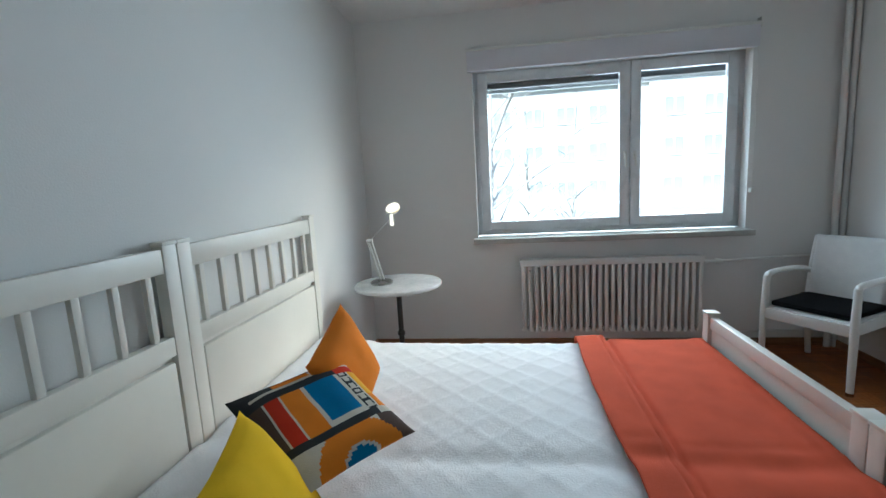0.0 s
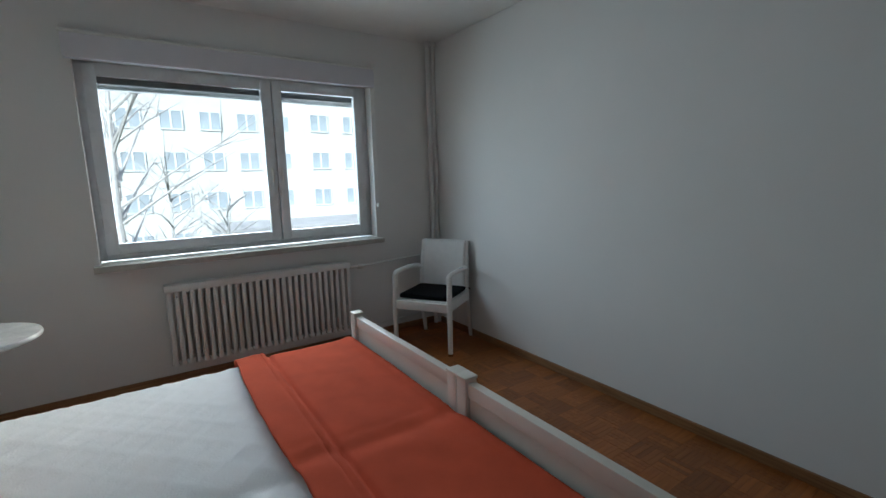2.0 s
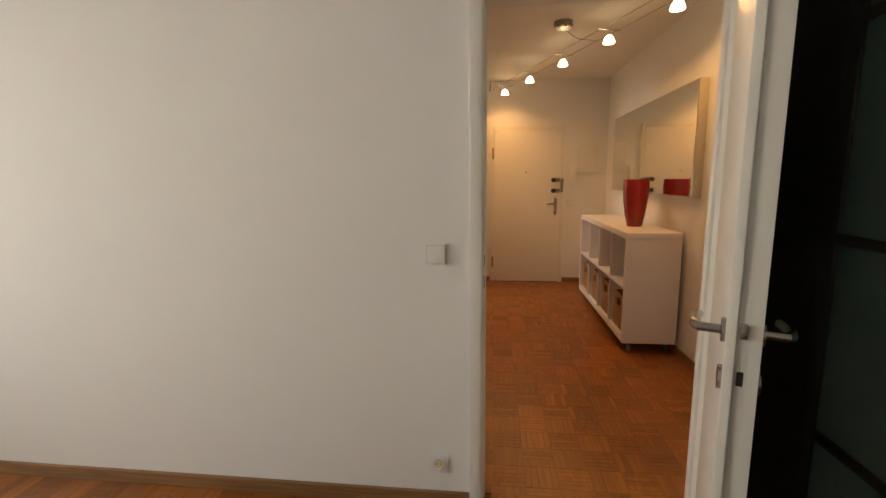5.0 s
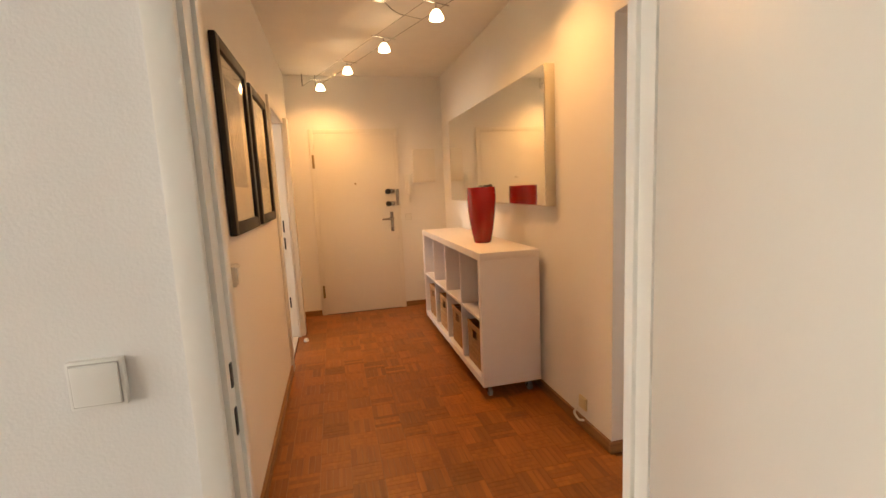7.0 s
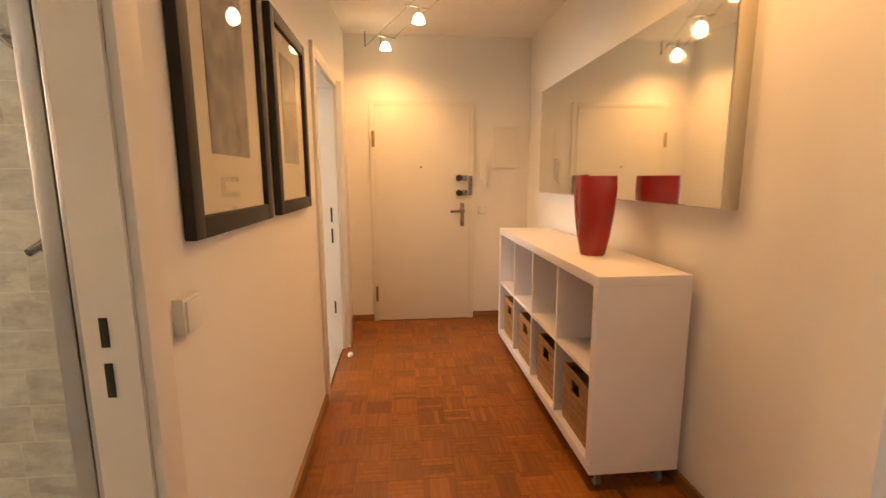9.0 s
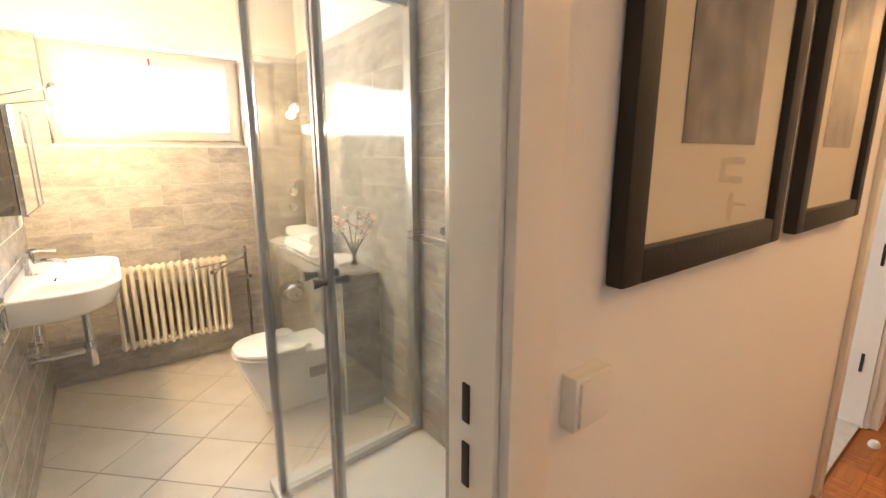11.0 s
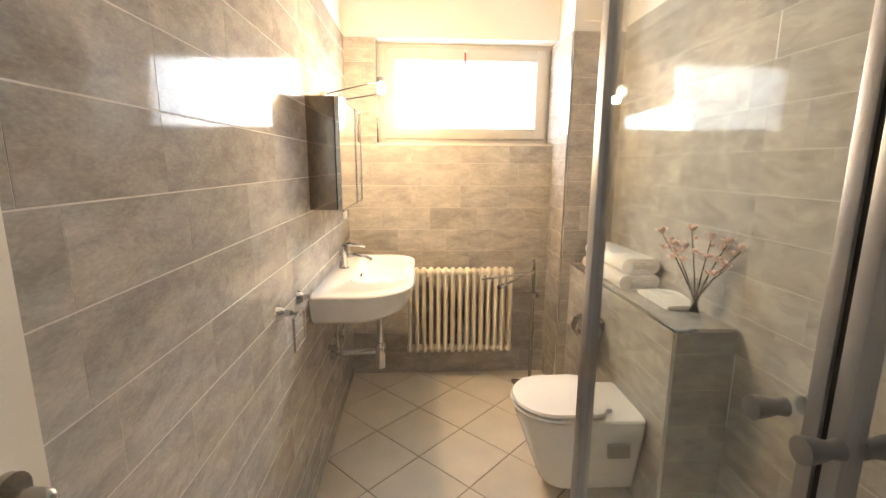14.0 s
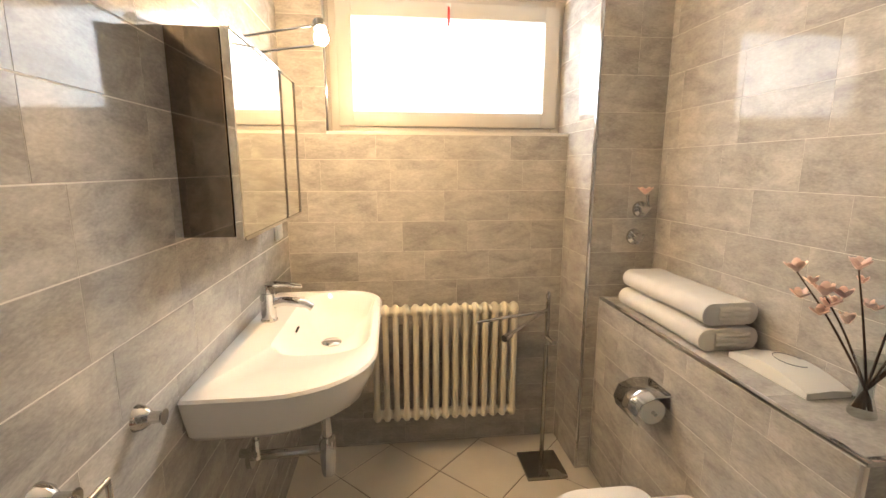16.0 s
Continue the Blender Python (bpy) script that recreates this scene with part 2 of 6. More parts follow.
def marble(name, light, dark, rough=0.12, spread=0.14, scale=3.0):
    """Polished grey stone with clouds and thin veins, another cut on every piece."""
    m = bpy.data.materials.new(name)
    m.use_nodes = True
    nt = m.node_tree
    n, ln = nt.nodes, nt.links.new
    p = n["Principled BSDF"]
    co, info = n.new("ShaderNodeTexCoord"), n.new("ShaderNodeObjectInfo")
    add, sc, mp = n.new("ShaderNodeVectorMath"), n.new("ShaderNodeMath"), n.new("ShaderNodeMapping")
    sc.operation, sc.inputs[1].default_value = "MULTIPLY", 53.0
    ln(info.outputs["Random"], sc.inputs[0])
    ln(co.outputs["Object"], add.inputs[0])
    ln(sc.outputs[0], add.inputs[1])
    ln(add.outputs[0], mp.inputs["Vector"])
    mp.inputs["Scale"].default_value, mp.inputs["Rotation"].default_value = (0.8, 0.8, 1.9), (0.4, 0.36, 0.4)
    cloud, vein, grit = n.new("ShaderNodeTexNoise"), n.new("ShaderNodeTexNoise"), n.new("ShaderNodeTexNoise")
    for t, s, d, w in ((cloud, scale, 12, 0.35), (vein, scale * 1.1, 10, 0.5), (grit, scale * 16, 5, 0.2)):
        t.inputs["Scale"].default_value, t.inputs["Detail"].default_value, t.inputs["Distortion"].default_value = s, d, w
        ln(mp.outputs[0], t.inputs["Vector"])
    cloud.inputs["Roughness"].default_value = 0.74
    vein.inputs["Roughness"].default_value = 0.62
    ramp, vr = n.new("ShaderNodeValToRGB"), n.new("ShaderNodeValToRGB")
    ramp.color_ramp.elements[0].color, ramp.color_ramp.elements[1].color = (*dark, 1), (*light, 1)
    ramp.color_ramp.elements[0].position, ramp.color_ramp.elements[1].position = 0.33, 0.66
    for e, pos, v in zip([vr.color_ramp.elements[0], vr.color_ramp.elements[1], vr.color_ramp.elements.new(0.53)], (0.492, 0.505, 0.518), (1, 0.5, 1)):
        e.position, e.color = pos, (v, v, v, 1)
    ln(cloud.outputs["Fac"], ramp.inputs[0])
    ln(vein.outputs["Fac"], vr.inputs[0])
    mix = n.new("ShaderNodeMix")
    mix.data_type, mix.blend_type = "RGBA", "MULTIPLY"
    mix.inputs["Factor"].default_value = 0.55
    ln(ramp.outputs[0], mix.inputs["A"])
    ln(vr.outputs[0], mix.inputs["B"])
    soft = n.new("ShaderNodeMix")
    soft.data_type, soft.blend_type = "RGBA", "OVERLAY"
    soft.inputs["Factor"].default_value = 0.25
    ln(mix.outputs["Result"], soft.inputs["A"])
    ln(grit.outputs["Fac"], soft.inputs["B"])
    hsv, mr = n.new("ShaderNodeHueSaturation"), n.new("ShaderNodeMapRange")
    mr.inputs[3].default_value, mr.inputs[4].default_value = 1 - spread, 1 + spread
    ln(info.outputs["Random"], mr.inputs[0])
    ln(mr.outputs[0], hsv.inputs["Value"])
    ln(soft.outputs["Result"], hsv.inputs["Color"])
    ln(hsv.outputs[0], p.inputs["Base Color"])
    p.inputs["Specular IOR Level"].default_value = 0.38
    rr = n.new("ShaderNodeMapRange")
    rr.inputs[3].default_value, rr.inputs[4].default_value = rough - 0.03, rough + 0.05
    ln(cloud.outputs["Fac"], rr.inputs[0])
    ln(rr.outputs[0], p.inputs["Roughness"])
    return m


def glass(name, colour=(1, 1, 1), rough=0.0, clear=0.9, film=0.035):
    """Thin window glass: mostly see-through, with a mirror film by Fresnel."""
    m = bpy.data.materials.new(name)
    m.use_nodes = True
    nt = m.node_tree
    n, ln = nt.nodes, nt.links.new
    n.remove(n["Principled BSDF"])
    tr, gl, mx, lw = n.new("ShaderNodeBsdfTransparent"), n.new("ShaderNodeBsdfGlossy"), n.new("ShaderNodeMixShader"), n.new("ShaderNodeLayerWeight")
    pw, fr = n.new("ShaderNodeMath"), n.new("ShaderNodeMapRange")
    pw.operation, pw.inputs[1].default_value = "POWER", 4.0
    lw.inputs[0].default_value = 0.5
    ln(lw.outputs["Facing"], pw.inputs[0])
    ln(pw.outputs[0], fr.inputs[0])
    fr.inputs[3].default_value, fr.inputs[4].default_value = film, 0.75
    tr.inputs[0].default_value = (*[c * clear for c in colour], 1)
    gl.inputs["Roughness"].default_value = rough
    ln(fr.outputs[0], mx.inputs[0])
    ln(tr.outputs[0], mx.inputs[1])
    ln(gl.outputs[0], mx.inputs[2])
    ln(mx.outputs[0], n["Material Output"].inputs[0])
    return m


def frosted(name, colour, through, rough=0.5):
    """Ribbed or sandblasted glass that lets a blur of light through."""
    m = bpy.data.materials.new(name)
    m.use_nodes = True
    n = m.node_tree.nodes
    p = n["Principled BSDF"]
    p.inputs["Base Color"].default_value = (*colour, 1)
    p.inputs["Roughness"].default_value = rough
    p.inputs["Transmission Weight"].default_value = through
    p.inputs["IOR"].default_value = 1.2
    return m


def glow(name, colour, strength):
    m = bpy.data.materials.new(name)
    m.use_nodes = True
    p = m.node_tree.nodes["Principled BSDF"]
    p.inputs["Base Color"].default_value = (0.9, 0.88, 0.84, 1)
    p.inputs["Emission Color"].default_value = (*colour, 1)
    p.inputs["Emission Strength"].default_value = strength
    return m


PAINT = mat("wall_paint", (0.78, 0.775, 0.76), 0.75, vary=0.02, scale=1.2, bump=0.018, bump_scale=160, spec=0.25)
CEILING_PAINT = mat("ceiling_paint", (0.80, 0.79, 0.77), 0.85, vary=0.02, bump=0.02, bump_scale=120, spec=0.2)
LACQUER = mat("white_lacquer", (0.78, 0.775, 0.75), 0.3, vary=0.025, scale=3, bump=0.008, bump_scale=40)
DOOR_PAINT = mat("door_paint", (0.74, 0.72, 0.67), 0.34, vary=0.02, scale=2, bump=0.01, bump_scale=50)
BED_PAINT = mat("bed_paint", (0.76, 0.735, 0.67), 0.38, vary=0.03, scale=4, bump=0.012, bump_scale=35)
SHELF_WHITE = mat("shelf_foil", (0.78, 0.76, 0.79), 0.32, vary=0.015, bump=0.004)
FRAME_WHITE = mat("window_plastic", (0.76, 0.78, 0.80), 0.28, vary=0.02, bump=0.004)
CREAM = mat("radiator_enamel_cream", (0.74, 0.70, 0.58), 0.3, vary=0.03, scale=10, bump=0.008)
RAD_WHITE = mat("radiator_enamel", (0.74, 0.74, 0.72), 0.35, vary=0.03, scale=10, bump=0.008)
CERAMIC = mat("glazed_ceramic", (0.82, 0.82, 0.81), 0.07, vary=0.01, bump=0.0, coat=0.4)
CHROME = mat("chrome", (0.62, 0.62, 0.62), 0.08, 1.0, vary=0.02, bump=0.0)
STEEL = mat("brushed_steel", (0.38, 0.37, 0.35), 0.26, 1.0, vary=0.05, bump=0.01, bump_scale=150)
ALU = mat("anodised_aluminium", (0.42, 0.43, 0.45), 0.40, 1.0, vary=0.05, bump=0.01, bump_scale=120)
BRASS = mat("aged_brass", (0.35, 0.27, 0.14), 0.45, 1.0, vary=0.2, bump=0.02)
BLACK = mat("black_paint", (0.012, 0.011, 0.010), 0.45, vary=0.2, bump=0.01)
FRAME_BLACK = mat("black_stained_wood", (0.010, 0.008, 0.007), 0.48, vary=0.3, scale=14, bump=0.02, bump_scale=90)
CARD = mat("cream_mount_card", (0.72, 0.66, 0.52), 0.85, vary=0.015, bump=0.01)
PHOTO = mat("grey_print", (0.02, 0.018, 0.016), 0.5, vary=0.9, scale=16, bump=0.0, tint=(0.17, 0.15, 0.13))
# Mirror tinted dark brown: the dim wall it reflects is put into the colour.
MIRROR_DARK = mat("mirror_side_dim_reflection", (0.30, 0.26, 0.21), 0.05, 1.0, vary=0.04, bump=0.0)
MIRROR = mat("mirror_silver", (0.84, 0.84, 0.80), 0.015, 1.0, vary=0.0, bump=0.0)
GREY_PLASTIC = mat("grey_plastic", (0.20, 0.21, 0.22), 0.4, vary=0.08, bump=0.01)
PLASTIC = mat("white_plastic", (0.74, 0.74, 0.71), 0.35, vary=0.02, bump=0.004)
IVORY = mat("ivory_plastic", (0.66, 0.58, 0.38), 0.4, vary=0.04, bump=0.005)
BATH_FRAME = mat("bath_window_plastic", (0.60, 0.585, 0.55), 0.35, vary=0.02, bump=0.004)
SILL = mat("sill_stone", (0.42, 0.41, 0.38), 0.35, vary=0.12, scale=20, bump=0.01)
OAK = wood("oak_parquet", (0.205, 0.060, 0.011), (0.325, 0.112, 0.023), 0.36, 0.05, squares=True)
OAK_FIELD = wood("oak_parquet_field", (0.205, 0.060, 0.011), (0.325, 0.112, 0.023), 0.36, 0.05, island=True, squares=True)
SKIRT = wood("oak_skirting", (0.17, 0.08, 0.032), (0.34, 0.18, 0.08), 0.38, 0.08, grain=(3, 3, 60))
JOINT = mat("dark_joint", (0.17, 0.06, 0.014), 0.8, vary=0.2)
STONE = marble("grey_marble", (0.53, 0.512, 0.485), (0.29, 0.281, 0.27), 0.06, 0.09, 7.5)
GROUT = mat("light_grout", (0.66, 0.64, 0.61), 0.8, vary=0.06, scale=20, bump=0.03, bump_scale=200)
FLOOR_TILE = mat("beige_floor_tile", (0.68, 0.64, 0.565), 0.2, vary=0.05, scale=5, bump=0.006, bump_scale=30, spread=0.05)
FLOOR_GROUT = mat("brown_grout", (0.16, 0.13, 0.10), 0.85, vary=0.1)
GLASS = glass("clear_glass")
SHOWER_GLASS = glass("shower_glass", (0.975, 0.99, 0.985), clear=0.985, film=0.03)
PICTURE_GLASS = glass("picture_glass", clear=0.97, film=0.012)
VASE_GLASS = glass("vase_glass", (0.95, 0.97, 0.97), clear=0.92)
RIBBED = frosted("ribbed_glass", (0.80, 0.84, 0.84), 0.75, 0.32)
CLOUDED = mat("clouded_glass", (0.10, 0.155, 0.145), 0.16, vary=0.08, bump=0.0)
WARDROBE = mat("dark_brown_board", (0.020, 0.017, 0.014), 0.42, vary=0.25, scale=12, bump=0.015)
SPREAD = mat("white_quilt", (0.87, 0.87, 0.885), 0.9, vary=0.02, scale=10, bump=0.05, bump_scale=140, spec=0.15)
CORAL = mat("coral_throw", (0.62, 0.105, 0.05), 0.92, vary=0.08, scale=7, bump=0.05, bump_scale=420, spec=0.12)
ORANGE = mat("orange_cotton", (0.66, 0.20, 0.018), 0.9, vary=0.07, scale=9, bump=0.05, bump_scale=300, spec=0.12)
YELLOW = mat("yellow_cotton", (0.72, 0.45, 0.012), 0.9, vary=0.07, scale=9, bump=0.05, bump_scale=300, spec=0.12)
TOWEL = mat("white_terry", (0.80, 0.78, 0.74), 0.95, vary=0.04, scale=18, bump=0.14, bump_scale=420, spec=0.1)
CUSHION = mat("black_cushion", (0.006, 0.006, 0.007), 0.9, vary=0.3, bump=0.05, bump_scale=250, spec=0.1)
WICKER_WHITE = mat("white_woven_seat_back", (0.74, 0.74, 0.73), 0.55, vary=0.03, scale=20, bump=0.12, bump_scale=190)
RED_VASE = mat("red_lacquered_vase", (0.30, 0.004, 0.006), 0.16, vary=0.1, bump=0.0, coat=0.5)
RATTAN = wood("woven_rattan", (0.22, 0.105, 0.04), (0.46, 0.26, 0.115), 0.6, 0.12, grain=(60, 60, 130))
TABLE_STONE = marble("white_marble_top", (0.74, 0.74, 0.73), (0.50, 0.51, 0.52), 0.15, 0.0, 7.0)
TWIG = mat("brown_twig", (0.045, 0.024, 0.016), 0.8, vary=0.3, scale=40, bump=0.05)
CAPTION = mat("pencil_grey", (0.62, 0.57, 0.45), 0.8, vary=0.05, bump=0.0)
PETAL = mat("pink_petal", (0.78, 0.48, 0.43), 0.7, vary=0.18, scale=30, bump=0.02, tint=(0.80, 0.66, 0.58))
LAMP_GLOW = glow("lit_glass_shade", (1.0, 0.80, 0.52), 1.6)
BULB_GLOW = glow("lit_bulb", (1.0, 0.80, 0.50), 5.0)
DESK_GLOW = glow("lit_lamp_disc_and_strip", (1.0, 0.87, 0.66), 0.45)


def faced(bm, normal_min, slot):
    """Gives the faces that look along +y or up another slot."""
    for f in bm.faces:
        if f.normal.z > normal_min:
            f.material_index = slot
    return bm


def clouded(name):
    m = bpy.data.materials.new(name)
    m.use_nodes = True
    n, ln = m.node_tree.nodes, m.node_tree.links.new
    tl, mx = n.new("ShaderNodeBsdfTranslucent"), n.new("ShaderNodeMixShader")
    tl.inputs[0].default_value = (0.95, 0.97, 1.0, 1)
    p = n["Principled BSDF"]
    p.inputs["Base Color"].default_value, p.inputs["Roughness"].default_value = (0.8, 0.8, 0.8, 1), 0.25
    mx.inputs[0].default_value = 0.75
    ln(p.outputs[0], mx.inputs[1])
    ln(tl.outputs[0], mx.inputs[2])
    ln(mx.outputs[0], n["Material Output"].inputs[0])
    return m


MILK_GLASS = clouded("milky_window_glass")


def slab(p, q, thick, z0, z1, bm=None):
    """An upright plate from p to q in plan."""
    out = bm or bmesh.new()
    p, q = Vector((*p, 0)), Vector((*q, 0))
    d = (q - p).normalized()
    s = Vector((-d.y, d.x, 0)) * thick / 2
    low = [out.verts.new(v + Vector((0, 0, z0))) for v in (p - s, q - s, q + s, p + s)]
    top = [out.verts.new(v + Vector((0, 0, z1))) for v in (p - s, q - s, q + s, p + s)]
    for k in range(4):
        out.faces.new((low[k], low[(k + 1) % 4], top[(k + 1) % 4], top[k]))
    out.faces.new(low[::-1])
    out.faces.new(top)
    return out

# ---- structure ----
TILE_TOP = 2.045
HW = 2.80


def wall(name, blocks, label, material=PAINT):
    bm = bmesh.new()
    for b in blocks:
        box(*b, bm=bm)
    return solid(name, bm, material, (blocks[0][0], blocks[0][2], blocks[0][4]), label, "wall", kind="structure", smooth=False)


WIN = (0.0, 2.07, 0.925, 2.27)
BWIN = (3.078, 4.127, 1.46, 2.04)
wall("wall_west", [(BW - 0.25, BW, BS - 0.15, BN + 0.35, 0, CEIL)], "smooth white painted bedroom wall behind the beds")
wall("wall_north", [(BW, WIN[0], BN, BN + 0.35, 0, CEIL), (WIN[1], BE + 0.165, BN, BN + 0.35, 0, CEIL), (WIN[0], WIN[1], BN, BN + 0.35, 0, WIN[2]), (WIN[0], WIN[1], BN, BN + 0.35, WIN[3], CEIL)], "white painted outer wall with a wide window opening")
wall("wall_east", [(BE, TW, HN, BN, 0, CEIL), (BE, HW, 0.51, HN, 0, CEIL), (BE, HW, BS - 0.15, -0.38, 0, CEIL), (BE, HW, -0.38, 0.51, 2.02, CEIL)], "plain white painted wall with a doorway to the hall")
wall("wall_south", [(BW, BE, BS - 0.15, BS, 0, CEIL)], "white painted wall behind the dark wardrobe")
wall("wall_hall_north", [(3.65, TE, HN, SS, 0, CEIL), (TE, 5.46, HN, TS, 0, CEIL), (2.93, 3.65, HN, TS, 2.02, CEIL), (TW, 2.93, HN, TS, 0, CEIL), (6.29, HE, HN, TS, 0, CEIL), (5.46, 6.29, HN, TS, 2.02, CEIL)], "white painted hall wall with two doorways")
wall("wall_hall_east", [(HE, HE + 0.25, -4.7, 4.3, 0, CEIL)], "white painted end wall behind the entrance door")
wall("wall_hall_south", [(3.76, HE, HS - 0.2, HS, 0, CEIL), (HW, 2.93, HS - 0.2, HS, 0, CEIL), (2.93, 3.76, HS - 0.2, HS, 2.10, CEIL)], "white painted hall wall with a deep doorway")
wall("wall_bath_east", [(TE, TE + 0.12, TS, 3.95, 0, CEIL)], "bathroom wall clad in grey marble to door height")
wall("wall_bath_north", [(TW, 4.127, TN, TN + 0.22, 0, BWIN[2]), (TW, BWIN[0], TN, TN + 0.22, BWIN[2], BWIN[3]), (TW, 4.127, TN, TN + 0.22, BWIN[3], CEIL)], "bathroom outer wall with a low wide window")
wall("wall_bath_column", [(4.127, TE, 3.475, TN + 0.22, 0, CEIL)], "boxed-in pipe column clad in grey marble")
wall("wall_kitchen_west", [(TE + 0.12, TE + 0.2, TS, 3.95, 0, CEIL)], "plain white wall of the side room")
wall("wall_kitchen_north", [(TE + 0.12, 5.0, 3.95, 4.2, 0, CEIL), (6.4, HE, 3.95, 4.2, 0, CEIL), (5.0, 6.4, 3.95, 4.2, 0, 0.9), (5.0, 6.4, 3.95, 4.2, 2.2, CEIL)], "plain white outer wall of the side room")
wall("wall_living_west", [(2.72, 2.93, -4.7, HS - 0.2, 0, CEIL)], "plain white living room wall")
wall("wall_living_south", [(2.93, 4.2, -4.9, -4.7, 0, CEIL), (6.2, HE, -4.9, -4.7, 0, CEIL), (4.2, 6.2, -4.9, -4.7, 0, 0.9), (4.2, 6.2, -4.9, -4.7, 2.2, CEIL)], "living room outer wall with a window opening")

floor = solid("floor", box(BW - 0.25, HE + 0.25, -4.9, BN + 0.35, -0.25, -0.008), JOINT, (0, 0, -0.25), "dark bed under the oak mosaic parquet", "floor", kind="structure", smooth=False)
solid("ceiling", box(BW - 0.25, HW, BS - 0.15, BN + 0.35, CEIL, CEIL + 0.2), CEILING_PAINT, (0, 0, CEIL), "matt white plastered bedroom ceiling", "ceiling", kind="structure", smooth=False)
solid("ceiling_hall", box(HW, HE, HS, HN, HCEIL, HCEIL + 0.3), CEILING_PAINT, (3, 0, HCEIL), "matt white plastered hall ceiling", "ceiling", kind="structure", smooth=False)
solid("ceiling_bath", box(TW, TE, SS, TN, BCEIL, BCEIL + 0.3), CEILING_PAINT, (3, 1, BCEIL), "matt white plastered bathroom ceiling", "ceiling", kind="structure", smooth=False)
solid("ceiling_side", box(TE + 0.12, HE, TS, 4.2, CEIL, CEIL + 0.2), CEILING_PAINT, (5, 1, CEIL), "matt white ceiling of the side room", "ceiling", kind="structure", smooth=False)
solid("ceiling_living", box(2.72, HE, -4.9, HS, CEIL, CEIL + 0.2), CEILING_PAINT, (3, -3, CEIL), "matt white living room ceiling", "ceiling", kind="structure", smooth=False)


def skirting(name, x0, x1, y0, y1, along):
    bm = box(x0, x1, y0, y1, 0, 0.058, 0.004)
    cx = (x0 + x1) / 2
    if along == "x":
        box(x0, x1, y0 - 0.002, y1 + 0.002, 0.0, 0.012, 0.003, bm=bm)
    else:
        box(x0 - 0.002, x1 + 0.002, y0, y1, 0.0, 0.012, 0.003, bm=bm)
    return solid(name, bm, SKIRT, (cx, (y0 + y1) / 2, 0), "narrow varnished oak skirting board", "baseboard", kind="structure")


skirting("baseboard", BE - 0.018, BE, 0.547, BN, "y")
skirting("baseboard", BW, BE - 0.02, BN - 0.018, BN, "x")
skirting("baseboard", BW, BW + 0.018, BS, BN - 0.02, "y")
skirting("baseboard", 3.70, 5.40, HN - 0.018, HN, "x")
skirting("baseboard", 6.44, HE - 0.02, HN - 0.018, HN, "x")
skirting("baseboard", 3.76, HE - 0.02, HS, HS + 0.018, "x")
skirting("baseboard", 3.742, 3.76, HS - 0.19, HS + 0.018, "y")
skirting("baseboard", HE - 0.018, HE, 0.50, HN, "y")
solid("trim", box(6.30, 6.44, HN - 0.055, HN, 0.0, 2.06, 0.006), DOOR_PAINT, (6.37, HN, 0), "broad white painted casing beside the doorway", "trim", kind="structure")
skirting("baseboard", HE - 0.018, HE, HS, -0.46, "y")


# door frames: an architrave on each face and a lining
def frame_x(name, y0, y1, top, x_near, x_far, label, strike=None):
    """A frame in a wall that runs along y."""
    f = thing(name, (x_near, y0, 0), label, "door frame", kind="structure")
    w, d = 0.062, 0.02
    for xa, xb in ((x_near - d, x_near), (x_far, x_far + 0.006)):
        part("architrave", box(xa, xb, y1 - 0.012, y1 + 0.035, 0, top + w, 0.005), DOOR_PAINT, f)
        part("architrave", box(xa, xb, y0 - w, y0 + 0.012, 0, top + w, 0.005), DOOR_PAINT, f)
        part("architrave", box(xa, xb, y0 + 0.012, y1 - 0.012, top - 0.012, top + w, 0.005), DOOR_PAINT, f)
    for a, b in ((y1 - 0.02, y1), (y0, y0 + 0.02)):
        part("lining", box(x_near, x_far, a, b, 0, top), DOOR_PAINT, f)
        s = -0.008 if b == y1 else 0.012
        part("stop", box(x_near + 0.045, x_far - 0.005, min(a + s, a), max(b + s, b), 0, top - 0.02, 0.003), DOOR_PAINT, f)
    part("lining", box(x_near, x_far, y0 + 0.02, y1 - 0.02, top - 0.02, top), DOOR_PAINT, f)
    for z0, z1 in strike or ():
        part("strike_plate", box(x_near + 0.022, x_near + 0.036, y1 - 0.0225, y1 - 0.0195, z0, z1, 0.001), BLACK, f, "dark slot of the strike plate")
    return f


def frame_y(name, x0, x1, top, y_near, y_far, label, strike=None, strike_x=None):
    f = thing(name, (x0, y_near, 0), label, "door frame", kind="structure")
    w, d = 0.062, 0.02
    for ya, yb in ((y_near - d, y_near), (y_far, y_far + d)):
        if ya < y_near or x1 > 4:
            part("architrave", box(x1 - 0.012, x1 + w, ya, yb, 0, top + w, 0.005), DOOR_PAINT, f)
        part("architrave", box(max(x0 - w, TW + 0.012), x0 + 0.012, ya, yb, 0, top + w, 0.005), DOOR_PAINT, f)
        part("architrave", box(x0 + 0.012, x1 - 0.012, ya, yb, top - 0.012, top + w, 0.005), DOOR_PAINT, f)
    for a, b in ((x1 - 0.02, x1), (x0, x0 + 0.02)):
        part("lining", box(a, b, y_near, y_far - (0.042 if b == x1 and x1 < 4 else 0), 0, top), DOOR_PAINT, f)
    part("lining", box(x0 + 0.02, x1 - 0.02, y_near, y_far, top - 0.02, top), DOOR_PAINT, f)
    for z0, z1 in strike or ():
        part("strike_plate", box(x1 - 0.0225, x1 - 0.0195, y_far - 0.086, y_far - 0.072, z0, z1, 0.001), BLACK, f, "dark slot of the strike plate")
    return f


